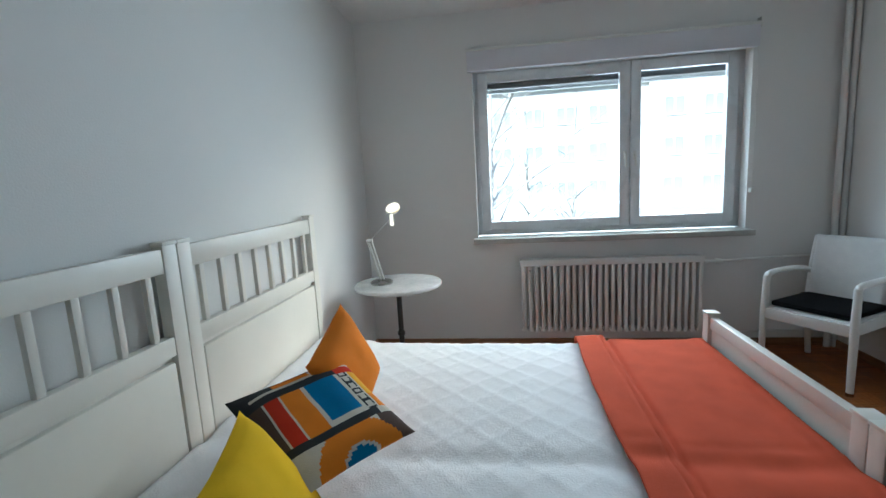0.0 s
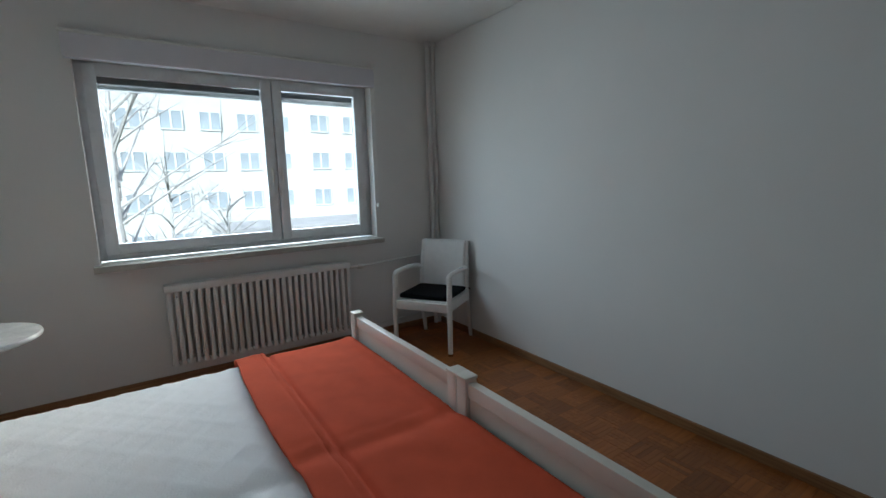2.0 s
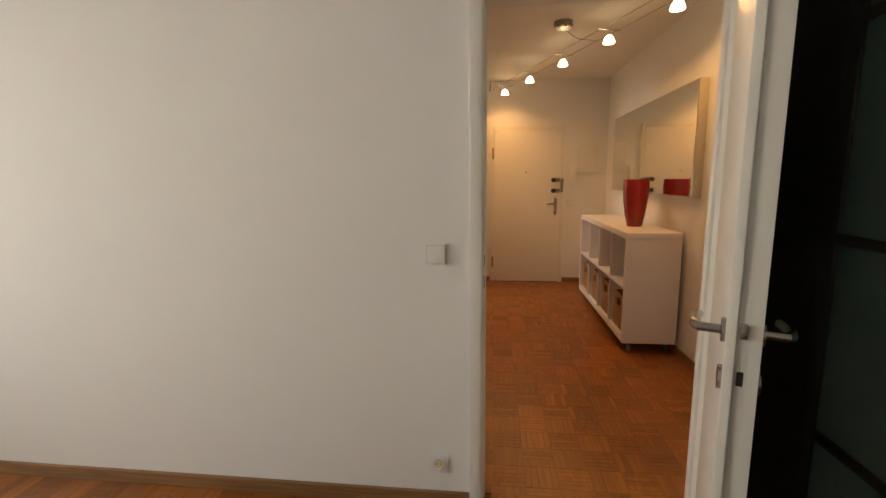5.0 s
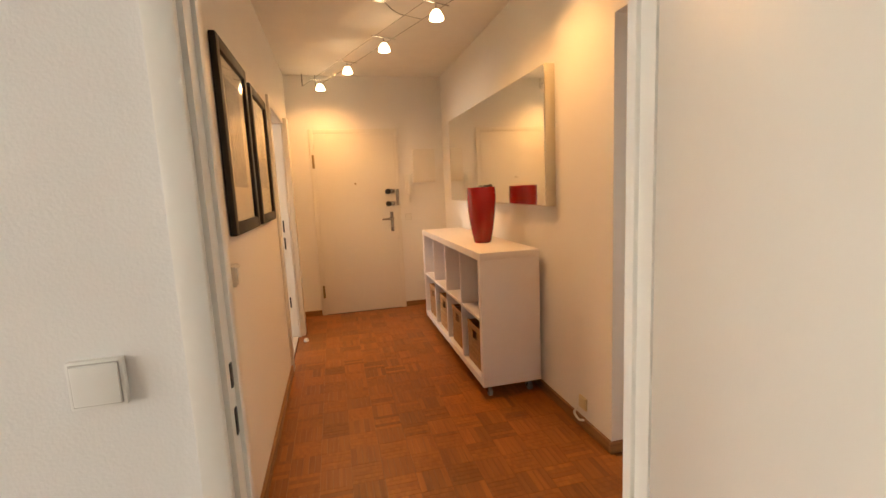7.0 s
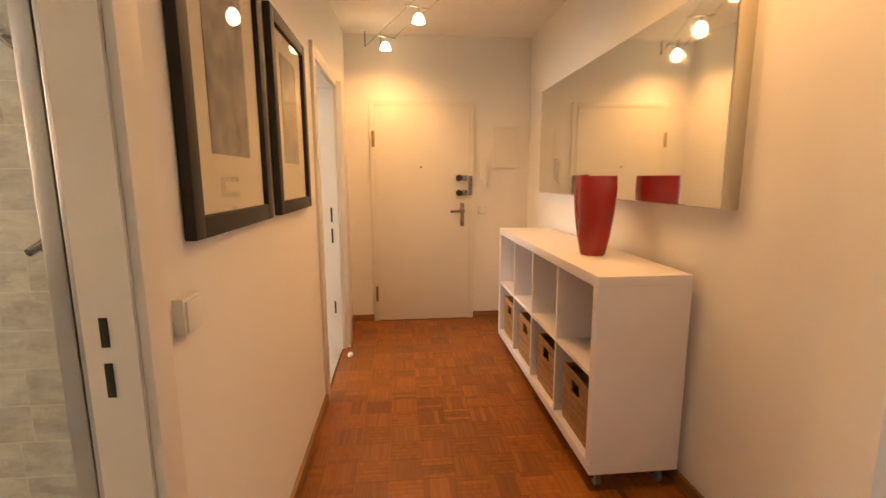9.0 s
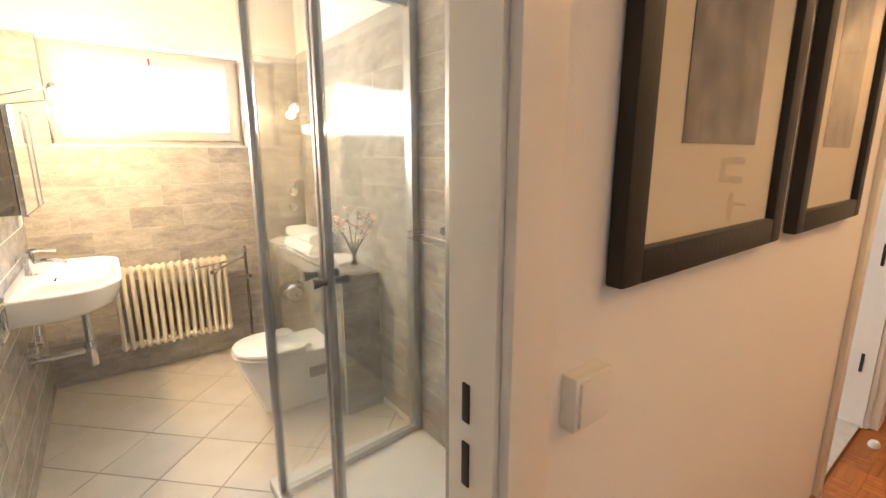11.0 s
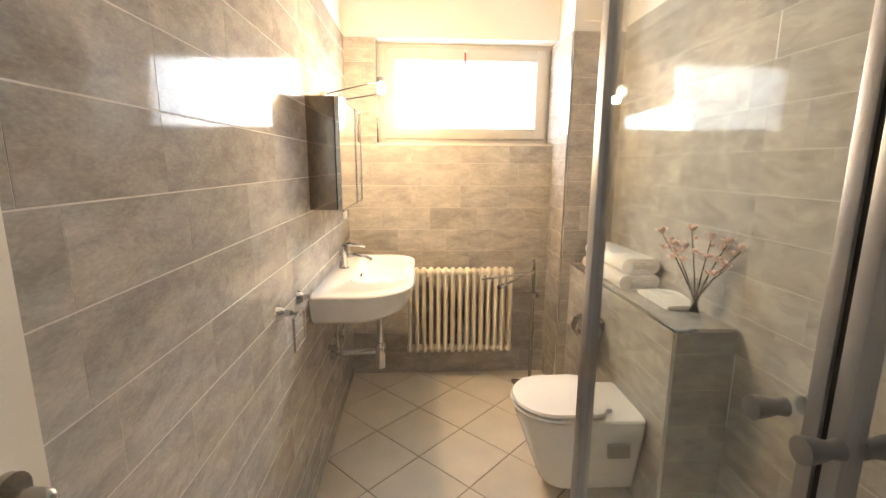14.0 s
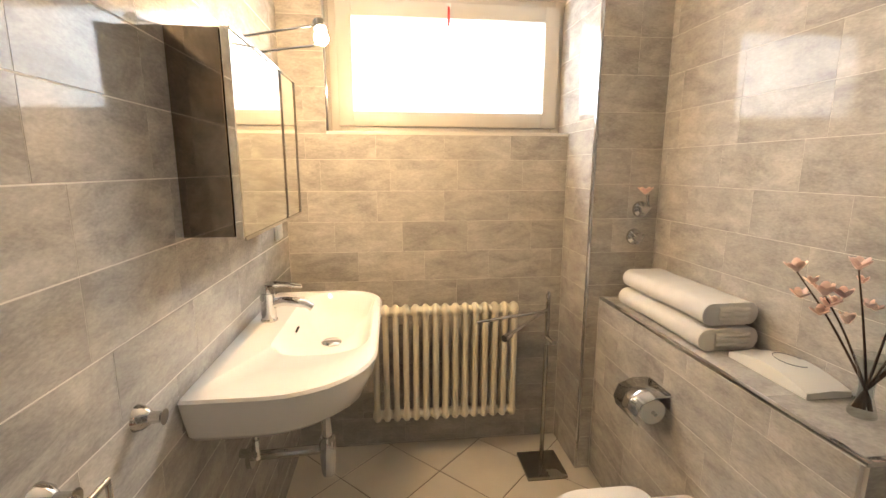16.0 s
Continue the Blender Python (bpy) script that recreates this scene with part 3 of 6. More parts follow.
frame_x("door_frame_1", -0.38, 0.51, 2.02, BE, HW, "white painted bedroom door frame", ((1.03, 1.075), (0.94, 0.99)))
frame_y("door_frame_2", 2.93, 3.65, 2.02, HN, TS, "white painted bathroom door frame", ((1.05, 1.105), (0.955, 1.02)))
frame_y("door_frame_3", 5.46, 6.29, 2.02, HN, TS, "white painted door frame of the side room", ((1.02, 1.13), (0.86, 0.97), (0.3, 0.4)))


def lever(parent, at, out, along, label="brushed steel lever handle"):
    """A lever on a round rose; out: away from the leaf, along: where the grip points."""
    at, out, along = Vector(at), Vector(out), Vector(along)
    bm = rod(at, at + out * 0.009, 0.026, seg=24)
    rod(at + out * 0.006, at + out * 0.052, 0.010, seg=14, bm=bm)
    pts = curve_points([at + out * 0.045, at + out * 0.056 + along * 0.02, at + out * 0.056 + along * 0.07, at + out * 0.05 + along * 0.115 - Vector((0, 0, 0.004))], 5)
    tube(pts, [0.010 + 0.002 * math.sin(3 * k / len(pts)) for k in range(len(pts))], 12, bm=bm)
    h = part("door_handle", bm, STEEL, parent, label)
    return h


def rosette(parent, at, out, knob=False):
    at, out = Vector(at), Vector(out)
    bm = rod(at, at + out * 0.009, 0.026, seg=24)
    rod(at + out * 0.009, at + out * (0.035 if knob else 0.0105), 0.011 if knob else 0.006, seg=12, bm=bm)
    part("key_rose", bm, STEEL, parent, "brushed steel key rose")


# bedroom door, open into the room
hinge, latch = Vector((2.695, -0.345, 0)), Vector((1.92, -0.012, 0))
axis = (latch - hinge).normalized()
leaf_dir = math.degrees(math.atan2(axis.y, axis.x))
door = thing("door_1", (hinge.x, hinge.y, 0), "white painted bedroom door standing open into the room", "door", kind="structure")
door.rotation_euler = (0, 0, radians(leaf_dir))
ORIGIN[door.name] = Vector((0, 0, 0))
WID = (latch - hinge).length
part("leaf", box(0, WID, 0.0, 0.058, 0.008, 1.995, 0.003), DOOR_PAINT, door)
part("rebate", box(WID - 0.004, WID + 0.012, -0.004, 0.014, 0.008, 2.004, 0.002), DOOR_PAINT, door)
part("lock_plate", box(WID - 0.001, WID + 0.0015, 0.018, 0.034, 0.90, 1.14), DOOR_PAINT, door, "white painted lock plate on the edge")
part("latch_bolt", box(WID, WID + 0.012, 0.020, 0.032, 1.055, 1.085, 0.002), STEEL, door)
part("dead_bolt_slot", box(WID + 0.0012, WID + 0.0022, 0.020, 0.032, 0.955, 0.985), BLACK, door)
lever(door, (WID - 0.06, 0.0, 1.05), (0, -1, 0), (-1, 0, 0))
rosette(door, (WID - 0.06, 0.0, 0.945), (0, -1, 0))
lever(door, (WID - 0.06, 0.058, 1.05), (0, 1, 0), (-1, 0, 0))
rosette(door, (WID - 0.06, 0.058, 0.945), (0, 1, 0))

# bathroom door, open against the marble wall
door = thing("door_2", (2.955, 0.80, 0), "white painted bathroom door standing open against the wall", "door", kind="structure")
part("leaf", box(2.945, 2.985, 0.775, 1.405, 0.008, 1.995, 0.003), DOOR_PAINT, door)
bm = rod((2.985, 1.362, 1.07), (2.992, 1.362, 1.07), 0.0185, seg=24)
tube(curve_points([(2.990, 1.362, 1.07), (3.012, 1.362, 1.07), (3.021, 1.360, 1.067), (3.021, 1.349, 1.054), (3.017, 1.325, 1.045), (3.014, 1.302, 1.05)], 6), 0.0064, 12, bm=bm)
part("door_handle", bm, STEEL, door, "brushed steel lever handle bent back along the leaf")
bm = rod((2.985, 1.362, 0.992), (2.992, 1.362, 0.992), 0.0185, seg=24)
rod((2.990, 1.362, 0.992), (3.006, 1.362, 0.992), 0.009, seg=14, bm=bm)
part("key_rose", bm, STEEL, door, "brushed steel turn knob")

# entrance door with its two locks
door = thing("door_3", (HE - 0.04, -0.4, 0), "cream painted flat entrance door with two extra locks", "door", kind="structure")
part("leaf", box(HE - 0.035, HE - 0.005, -0.405, 0.445, 0.006, 1.99, 0.003), DOOR_PAINT, door)
for y0, y1 in ((-0.455, -0.405), (0.445, 0.495)):
    part("architrave", box(HE - 0.028, HE, y0, y1, 0, 2.04, 0.004), DOOR_PAINT, door)
part("architrave", box(HE - 0.028, HE, -0.405, 0.445, 1.992, 2.04, 0.004), DOOR_PAINT, door)
part("gap", box(HE - 0.034, HE - 0.004, -0.40, 0.44, 0.0, 0.008), BLACK, door)
for z in (1.35, 1.213):
    lock = part("lock_box", box(HE - 0.06, HE - 0.035, -0.395, -0.345, z - 0.025, z + 0.025, 0.003), STEEL, door, "steel box of the extra lock")
    part("lock_knob", rod((HE - 0.085, -0.315, z), (HE - 0.034, -0.315, z), 0.029, seg=20), BLACK, lock, "round black lock knob")
part("keeper", box(HE - 0.05, HE - 0.028, -0.44, -0.405, 1.19, 1.37, 0.002), STEEL, door)
part("handle_plate", box(HE - 0.043, HE - 0.035, -0.365, -0.33, 0.90, 1.12, 0.003), STEEL, door)
lever(door, (HE - 0.035, -0.347, 1.045), (-1, 0, 0), (0, 1, 0))
part("spyhole", rod((HE - 0.042, 0.035, 1.45), (HE - 0.034, 0.035, 1.45), 0.010), BRASS, door)
for z in (0.27, 1.70):
    part("hinge", rod((HE - 0.045, 0.462, z - 0.07), (HE - 0.045, 0.462, z + 0.07), 0.012), BRASS, door, "aged brass door hinge")

# living room door with ribbed glass, and its frame set deep in the wall
f = thing("door_frame_4", (2.93, HS - 0.2, 0), "white painted living room door frame", "door frame", kind="structure")
part("lining", box(3.70, 3.76, HS - 0.255, HS - 0.185, 0, 2.10, 0.006), DOOR_PAINT, f)
part("lining", box(2.93, 2.99, HS - 0.255, HS - 0.185, 0, 2.10, 0.006), DOOR_PAINT, f)
part("lining", box(2.99, 3.70, HS - 0.255, HS - 0.185, 2.03, 2.10, 0.006), DOOR_PAINT, f)
door = thing("door_4", (3.77, HS - 0.27, 0), "white living room door with a ribbed glass light, open", "door", kind="structure")
LY0, LY1, LX = -2.09, -1.255, 3.79
bm = bmesh.new()
for b in ((LX - 0.02, LX + 0.02, LY1 - 0.21, LY1, 0.01, 2.02), (LX - 0.02, LX + 0.02, LY0, LY0 + 0.20, 0.01, 2.02), (LX - 0.02, LX + 0.02, LY0 + 0.20, LY1 - 0.21, 0.01, 0.425), (LX - 0.02, LX + 0.02, LY0 + 0.20, LY1 - 0.21, 1.80, 2.02)):
    box(*b, bm=bm)
part("leaf", bm, DOOR_PAINT, door, smooth=False)
bm = bmesh.new()
ribs = 54
ys = [LY0 + 0.20 + (LY1 - LY0 - 0.41) * k / ribs for k in range(ribs + 1)]
rows = [[bm.verts.new((LX - 0.003 + (0.0022 if k % 2 else 0.0), y, z)) for z in (0.425, 1.80)] for k, y in enumerate(ys)]
back = [[bm.verts.new((LX + 0.003, y, z)) for z in (0.425, 1.80)] for y in ys]
for g in (rows, back):
    for a, b in zip(g, g[1:]):
        bm.faces.new((a[0], b[0], b[1], a[1]))
part("glass_pane", bm, RIBBED, door, "narrow ribbed glass pane")
bm = bmesh.new()
for b in ((LX - 0.028, LX + 0.028, LY1 - 0.225, LY1 - 0.205, 0.41, 1.815), (LX - 0.028, LX + 0.028, LY0 + 0.195, LY0 + 0.215, 0.41, 1.815), (LX - 0.028, LX + 0.028, LY0 + 0.215, LY1 - 0.225, 0.41, 0.43), (LX - 0.028, LX + 0.028, LY0 + 0.215, LY1 - 0.225, 1.795, 1.815)):
    box(*b, 0.004, bm=bm)
part("glazing_bead", bm, DOOR_PAINT, door)
lever(door, (LX - 0.02, -2.02, 1.05), (-1, 0, 0), (0, 1, 0))
rosette(door, (LX - 0.02, -2.02, 0.96), (-1, 0, 0))
for z in (0.28, 1.72):
    part("hinge", rod((3.745, LY1 + 0.006, z - 0.05), (3.745, LY1 + 0.006, z + 0.05), 0.010), DOOR_PAINT, door)


# ---- bedroom window ----
win = thing("window_1", (WIN[0], BN, WIN[2]), "white plastic two-sash window with a wide and a narrow pane", "window", kind="structure")
y0, y1 = BN + 0.11, BN + 0.18
part("reveal", box(WIN[0], WIN[0] + 0.012, BN, y0, WIN[2], WIN[3]), PAINT, win, smooth=False)
part("reveal", box(WIN[1] - 0.012, WIN[1], BN, y0, WIN[2], WIN[3]), PAINT, win, smooth=False)


def picture_frame(x0, x1, z0, z1, ya, yb, w, wb=None):
    bm = bmesh.new()
    wb = wb or w
    box(x0, x0 + w, ya, yb, z0, z1, 0.006, bm=bm)
    box(x1 - w, x1, ya, yb, z0, z1, 0.006, bm=bm)
    box(x0 + w - 0.001, x1 - w + 0.001, ya, yb, z0, z0 + wb, 0.006, bm=bm)
    box(x0 + w - 0.001, x1 - w + 0.001, ya, yb, z1 - w, z1, 0.006, bm=bm)
    return bm


part("window_frame", picture_frame(WIN[0], WIN[1], WIN[2] + 0.01, WIN[3] + 0.02, y0 + 0.02, y1, 0.055), FRAME_WHITE, win)
part("mullion", box(1.20, 1.275, y0 + 0.02, y1, WIN[2] + 0.06, WIN[3] - 0.03, 0.006), FRAME_WHITE, win)
for a, b, hx in ((0.05, 1.235, 1.20), (1.245, 2.02, 1.275)):
    s = part("sash", picture_frame(a, b, WIN[2] + 0.05, WIN[3] - 0.015, y0, y1 - 0.015, 0.075), FRAME_WHITE, win)
    pane = part("pane", box(a + 0.07, b - 0.07, y0 + 0.03, y0 + 0.036, WIN[2] + 0.12, WIN[3] - 0.08), GLASS, win, "clear window pane", smooth=False)
    pane.visible_shadow = False
    bm = box(hx - 0.012, hx + 0.012, y0 - 0.012, y0, 1.50, 1.57, 0.004)
    rod((hx, y0 - 0.01, 1.535), (hx, y0 - 0.03, 1.535), 0.007, bm=bm)
    box(hx - 0.008, hx + 0.008, y0 - 0.042, y0 - 0.028, 1.45, 1.545, 0.004, bm=bm)
    part("window_handle", bm, PLASTIC, s, "white window handle")
    bl = part("slat_blind", box(a + 0.072, b - 0.072, y0 + 0.045, y0 + 0.07, WIN[3] - 0.135, WIN[3] - 0.085, 0.003), GREY_PLASTIC, win, "raised dark slat blind")
    for k in range(5):
        part("slat", box(a + 0.075, b - 0.075, y0 + 0.042, y0 + 0.074, WIN[3] - 0.145 - 0.006 * k, WIN[3] - 0.142 - 0.006 * k), GREY_PLASTIC, bl, smooth=False)
solid("window_sill", box(WIN[0] - 0.02, WIN[1] + 0.02, BN - 0.09, BN + 0.12, WIN[2] - 0.04, WIN[2] + 0.003, 0.005), SILL, (1.0, BN, WIN[2]), "thin grey stone window sill", "window sill", kind="structure")
rb = thing("roller_blind", (1.03, BN - 0.01, 2.4), "white fabric roller blind, wound up above the window", "blind")
part("cassette", box(-0.02, 2.075, BN - 0.055, BN, 2.245, 2.40, 0.004), mat("blind_fabric", (0.70, 0.69, 0.73), 0.8, vary=0.02, bump=0.03, bump_scale=200), rb)
part("rail", rod((-0.025, BN - 0.045, 2.40), (2.08, BN - 0.045, 2.40), 0.014), PLASTIC, rb)
part("bracket", box(2.072, 2.085, BN - 0.06, BN, 2.37, 2.44, 0.003), PLASTIC, rb)
bm = rod((2.078, BN - 0.03, 1.24), (2.078, BN - 0.03, 2.39), 0.0015, seg=6)
box(2.065, 2.092, BN - 0.04, BN - 0.002, 1.205, 1.24, 0.003, bm=bm)
part("pull_cord", bm, PLASTIC, rb, "white pull cord with its clip")


# ---- radiators ----
def radiator(name, x0, x1, z0, z1, y0, y1, count, material, label, wall_y):
    r = thing(name, ((x0 + x1) / 2, y1, z0), label, "radiator")
    step = (x1 - x0) / count
    tubes = bmesh.new()
    for k in range(count):
        cx = x0 + step * (k + 0.5)
        b = bmesh.new()
        for yy in (y0 + 0.014, y1 - 0.014):
            pts = [(cx, yy, z0 + 0.03), (cx, yy, z1 - 0.03)]
            rod(pts[0], pts[1], step * 0.30, seg=10, bm=b)
        for z in (z0 + 0.026, z1 - 0.026):
            tmp = bmesh.new()
            bmesh.ops.create_uvsphere(tmp, u_segments=10, v_segments=8, radius=1)
            bmesh.ops.transform(tmp, matrix=Matrix.Translation((cx, (y0 + y1) / 2, z)) @ Matrix.Diagonal((step * 0.47, (y1 - y0) / 2 + 0.004, 0.03, 1)), verts=tmp.verts[:])
            join(b, tmp)
        part("column", b, material, r)
    for z in (z0 + 0.026, z1 - 0.026):
        part("header", rod((x0 + 0.01, (y0 + y1) / 2, z), (x1 - 0.01, (y0 + y1) / 2, z), 0.019), material, r)
    for x in (x0 + 3 * step, x1 - 3 * step):
        part("bracket", box(x - 0.012, x + 0.012, y1 - 0.02, wall_y, z1 - 0.09, z1 - 0.06), material, r)
    return r


def slab_radiator(x0, x1, z0, z1, y0, y1, count, label):
    """A flat-topped steel radiator: a head rail, upright fins and a scalloped foot rail."""
    r = thing("radiator", ((x0 + x1) / 2, y1, z0), label, "radiator")
    step = (x1 - x0) / count
    part("head_rail", box(x0, x1, y0, y1, z1 - 0.052, z1, 0.010), RAD_WHITE, r)
    for k in range(count):
        cx = x0 + step * (k + 0.5)
        bm = box(cx - step * 0.29, cx + step * 0.29, y0 + 0.003, y1 - 0.003, z0 + 0.03, z1 - 0.048, 0.008)
        join(bm, lathe([(0.0, y0), (step * 0.40, y0 + 0.008), (step * 0.46, y0 + 0.02), (step * 0.46, y1 - 0.02), (0.0, y1)], (cx, 0, z0 + 0.024), 12, axis="Y"))
        part("column", bm, RAD_WHITE, r)
    part("foot_rail", rod((x0 + 0.01, (y0 + y1) / 2, z0 + 0.024), (x1 - 0.01, (y0 + y1) / 2, z0 + 0.024), 0.019), RAD_WHITE, r)
    for x in (x0 + 3 * step, x1 - 3 * step):
        part("bracket", box(x - 0.012, x + 0.012, y1 - 0.02, BN, z1 - 0.12, z1 - 0.09), RAD_WHITE, r)
    part("air_vent", rod((x0 + step * 1.5, y0 - 0.006, z1 - 0.085), (x0 + step * 1.5, y0 + 0.01, z1 - 0.085), 0.007, seg=10), GREY_PLASTIC, r)
    return r


rad = slab_radiator(0.345, 1.72, 0.15, 0.755, 4.11, 4.205, 28, "white enamelled column radiator under the window")
part("valve", rod((1.715, 4.15, 0.70), (1.80, 4.15, 0.70), 0.014), RAD_WHITE, rad)
part("thermostat", lathe([(0.018, 0), (0.022, 0.01), (0.021, 0.045), (0.015, 0.055)], (1.80, 4.15, 0.70), 20, axis="X"), PLASTIC, rad)
pipe = thing("heating_pipes", (2.62, BN - 0.05, 0), "white painted heating pipes in the room corner", "pipes")
part("riser", rod((2.70, BN - 0.045, 0.0), (2.695, BN - 0.045, CEIL), 0.020), RAD_WHITE, pipe)
part("riser", rod((2.652, BN - 0.045, 0.0), (2.638, BN - 0.045, CEIL), 0.022), RAD_WHITE, pipe)
for x in (2.695, 2.638):
    part("collar", rod((x, BN - 0.045, CEIL - 0.03), (x, BN - 0.045, CEIL), 0.034), RAD_WHITE, pipe)
part("branch", tube(curve_points([(1.85, 4.16, 0.70), (2.1, 4.20, 0.705), (2.4, BN - 0.035, 0.71), (2.652, BN - 0.045, 0.715)], 5), 0.010), RAD_WHITE, pipe)
part("branch", tube(curve_points([(1.74, 4.16, 0.13), (2.1, 4.20, 0.125), (2.4, BN - 0.03, 0.13), (2.70, BN - 0.045, 0.135)], 5), 0.010), RAD_WHITE, pipe)
radiator("radiator", 3.235, 3.888, 0.193, 0.725, 3.595, 3.665, 15, CREAM, "cream enamelled column radiator on the marble wall", TN)

# ---- bedroom things ----
def bed(y0, y1):
    b = thing("bed", (0.2, (y0 + y1) / 2, 0), "white painted wooden single bed with slatted headboard", "bed", "pair of beds pushed together")
    xa, xb, w = -0.905, -0.862, 0.062
    for y in (y0, y1 - w):
        part("headboard_post", box(xa, xb, y, y + w, 0, 1.245, 0.004), BED_PAINT, b)
        part("post_cap", box(xa - 0.002, xb + 0.004, y - 0.002, y + w + 0.002, 1.245, 1.258, 0.003), BED_PAINT, b)
        part("footboard_post", box(1.268, 1.325, y, y + w, 0, 0.645, 0.004), BED_PAINT, b)
        part("post_cap", box(1.264, 1.329, y - 0.003, y + w + 0.003, 0.645, 0.658, 0.003), BED_PAINT, b)
    part("top_rail", box(xa + 0.008, xb - 0.004, y0 + w, y1 - w, 1.155, 1.235, 0.004), BED_PAINT, b)
    part("middle_rail", box(xa + 0.006, xb - 0.002, y0 + w, y1 - w, 0.875, 0.94, 0.004), BED_PAINT, b)
    part("lower_rail", box(xa + 0.006, xb - 0.002, y0 + w, y1 - w, 0.40, 0.47, 0.004), BED_PAINT, b)
    part("headboard_backing", box(xa + 0.018, xb - 0.024, y0 + w - 0.003, y1 - w + 0.003, 0.46, 0.885), BED_PAINT, b, smooth=False)
    part("headboard_panel", box(xb - 0.030, xb - 0.001, y0 + w + 0.008, y1 - w - 0.008, 0.40, 0.856, 0.011), BED_PAINT, b)
    n = 8
    for k in range(n):
        y = y0 + w + (y1 - y0 - 2 * w) * (k + 0.5) / n
        part("slat", box(xa + 0.012, xb - 0.012, y - 0.012, y + 0.012, 0.935, 1.16, 0.003), BED_PAINT, b)
    part("footboard_rail", box(1.278, 1.316, y0 + w, y1 - w, 0.575, 0.635, 0.004), BED_PAINT, b)
    part("footboard_rail", box(1.278, 1.316, y0 + w, y1 - w, 0.16, 0.24, 0.004), BED_PAINT, b)
    part("footboard_panel", box(1.288, 1.302, y0 + w - 0.003, y1 - w + 0.003, 0.23, 0.58), BED_PAINT, b, smooth=False)
    for y in (y0 + 0.015, y1 - 0.04):
        part("side_rail", box(xb, 1.268, y, y + 0.025, 0.20, 0.36, 0.003), BED_PAINT, b)
    solid("mattress", box(-0.85, 1.255, y0 + 0.045, y1 - 0.045, 0.24, 0.462, 0.03), SPREAD, (0.2, (y0 + y1) / 2, 0.3), "white mattress lying in the bed frame", "mattress", "mattresses under the bedspread")


bed(1.935, 3.035)
bed(0.83, 1.93)


def bed_height(x, y, side):
    """Top of the made bed: soft waves, rounded long edge, a slight rise to the pillows."""
    z = 0.480 + 0.006 * noise.noise(Vector((x * 2.2, y * 2.2, 0))) + 0.003 * noise.noise(Vector((x * 9, y * 9, 3)))
    z += 0.05 * max(0, min(1, (-0.5 - x) / 0.25)) - 0.012 * math.exp(-((y - 1.93) / 0.05) ** 2)
    return z


def cloth(name, x0, x1, nx, y_top, drop, material, label, category, lift, shape, thick=0.006, y_start=0.80):
    """A cloth over the bed that hangs down the window side."""
    bm = bmesh.new()
    total, ny = (y_top - y_start) + drop, int(((y_top - y_start) + drop) / 0.016)
    grid = []
    for i in range(nx + 1):
        row = []
        for j in range(ny + 1):
            s = total * j / ny
            u = i / nx
            x = x0 + (x1 - x0) * u
            r = 0.05
            flat = y_top - y_start - r
            if s <= flat:
                y, dz = y_start + s, 0.0
            elif s <= flat + r * math.pi / 2:
                a = (s - flat) / r
                y, dz = y_start + flat + r * math.sin(a), -r * (1 - math.cos(a))
            else:
                y, dz = y_start + flat + r + 0.012 * math.sin(9 * x + 1.3), -r - (s - flat - r * math.pi / 2)
            x2, lift2 = shape(x, y, u)
            row.append(bm.verts.new((x2, y, bed_height(x2, y, 0) + dz + lift + lift2)))
        grid.append(row)
    for a, b in zip(grid, grid[1:]):
        for j in range(ny):
            bm.faces.new((a[j], b[j], b[j + 1], a[j + 1]))
    ob = solid(name, bm, material, ((x0 + x1) / 2, 2.0, 0.5), label, category)
    so = ob.modifiers.new("thickness", "SOLIDIFY")
    so.thickness, so.offset = thick, -1
    return ob


def quilted(x, y, u):
    a, b = (x + y) / 0.17, (x - y) / 0.17
    ridge = max(math.exp(-((a - round(a)) / 0.07) ** 2), math.exp(-((b - round(b)) / 0.07) ** 2))
    crease = 0.011 * math.exp(-((y - 1.52 - 0.04 * x) / 0.018) ** 2) * (0.5 + noise.noise(Vector((x * 5, 1, 2))))
    fine = 0.0012 * math.sin(x * 260) * math.sin(y * 260)
    return x, 0.0046 * ridge + crease + fine * (1 - ridge)


def thrown(x, y, u):
    edge = x + (0.035 * math.sin(1.7 * y + 0.6) + 0.012 * noise.noise(Vector((1, y * 4, 0)))) * (1 - u)
    fold = 0.026 * (1 if edge < 0.745 else math.exp(-((edge - 0.745) / 0.008) ** 2))
    fold -= 0.010 * math.exp(-((edge - 0.772) / 0.012) ** 2) + 0.006 * math.exp(-((edge - 0.725) / 0.005) ** 2)
    wave = 0.007 * noise.noise(Vector((edge * 3.5, y * 1.6, 5))) + 0.010 * math.exp(-((edge - 1.23) / 0.03) ** 2)
    crease = -0.004 * math.exp(-((y - 2.02) / 0.02) ** 2)
    return edge, fold + wave + crease


cloth("bedspread", -0.845, 1.262, 150, 3.035, 0.22, SPREAD, "white quilted bedspread spread over both beds", "bedspread", 0.004, quilted)
cloth("throw_blanket", 0.622, 1.258, 90, 3.047, 0.26, CORAL, "coral red blanket folded across the foot end", "blanket", 0.026, thrown, 0.008, 0.79)


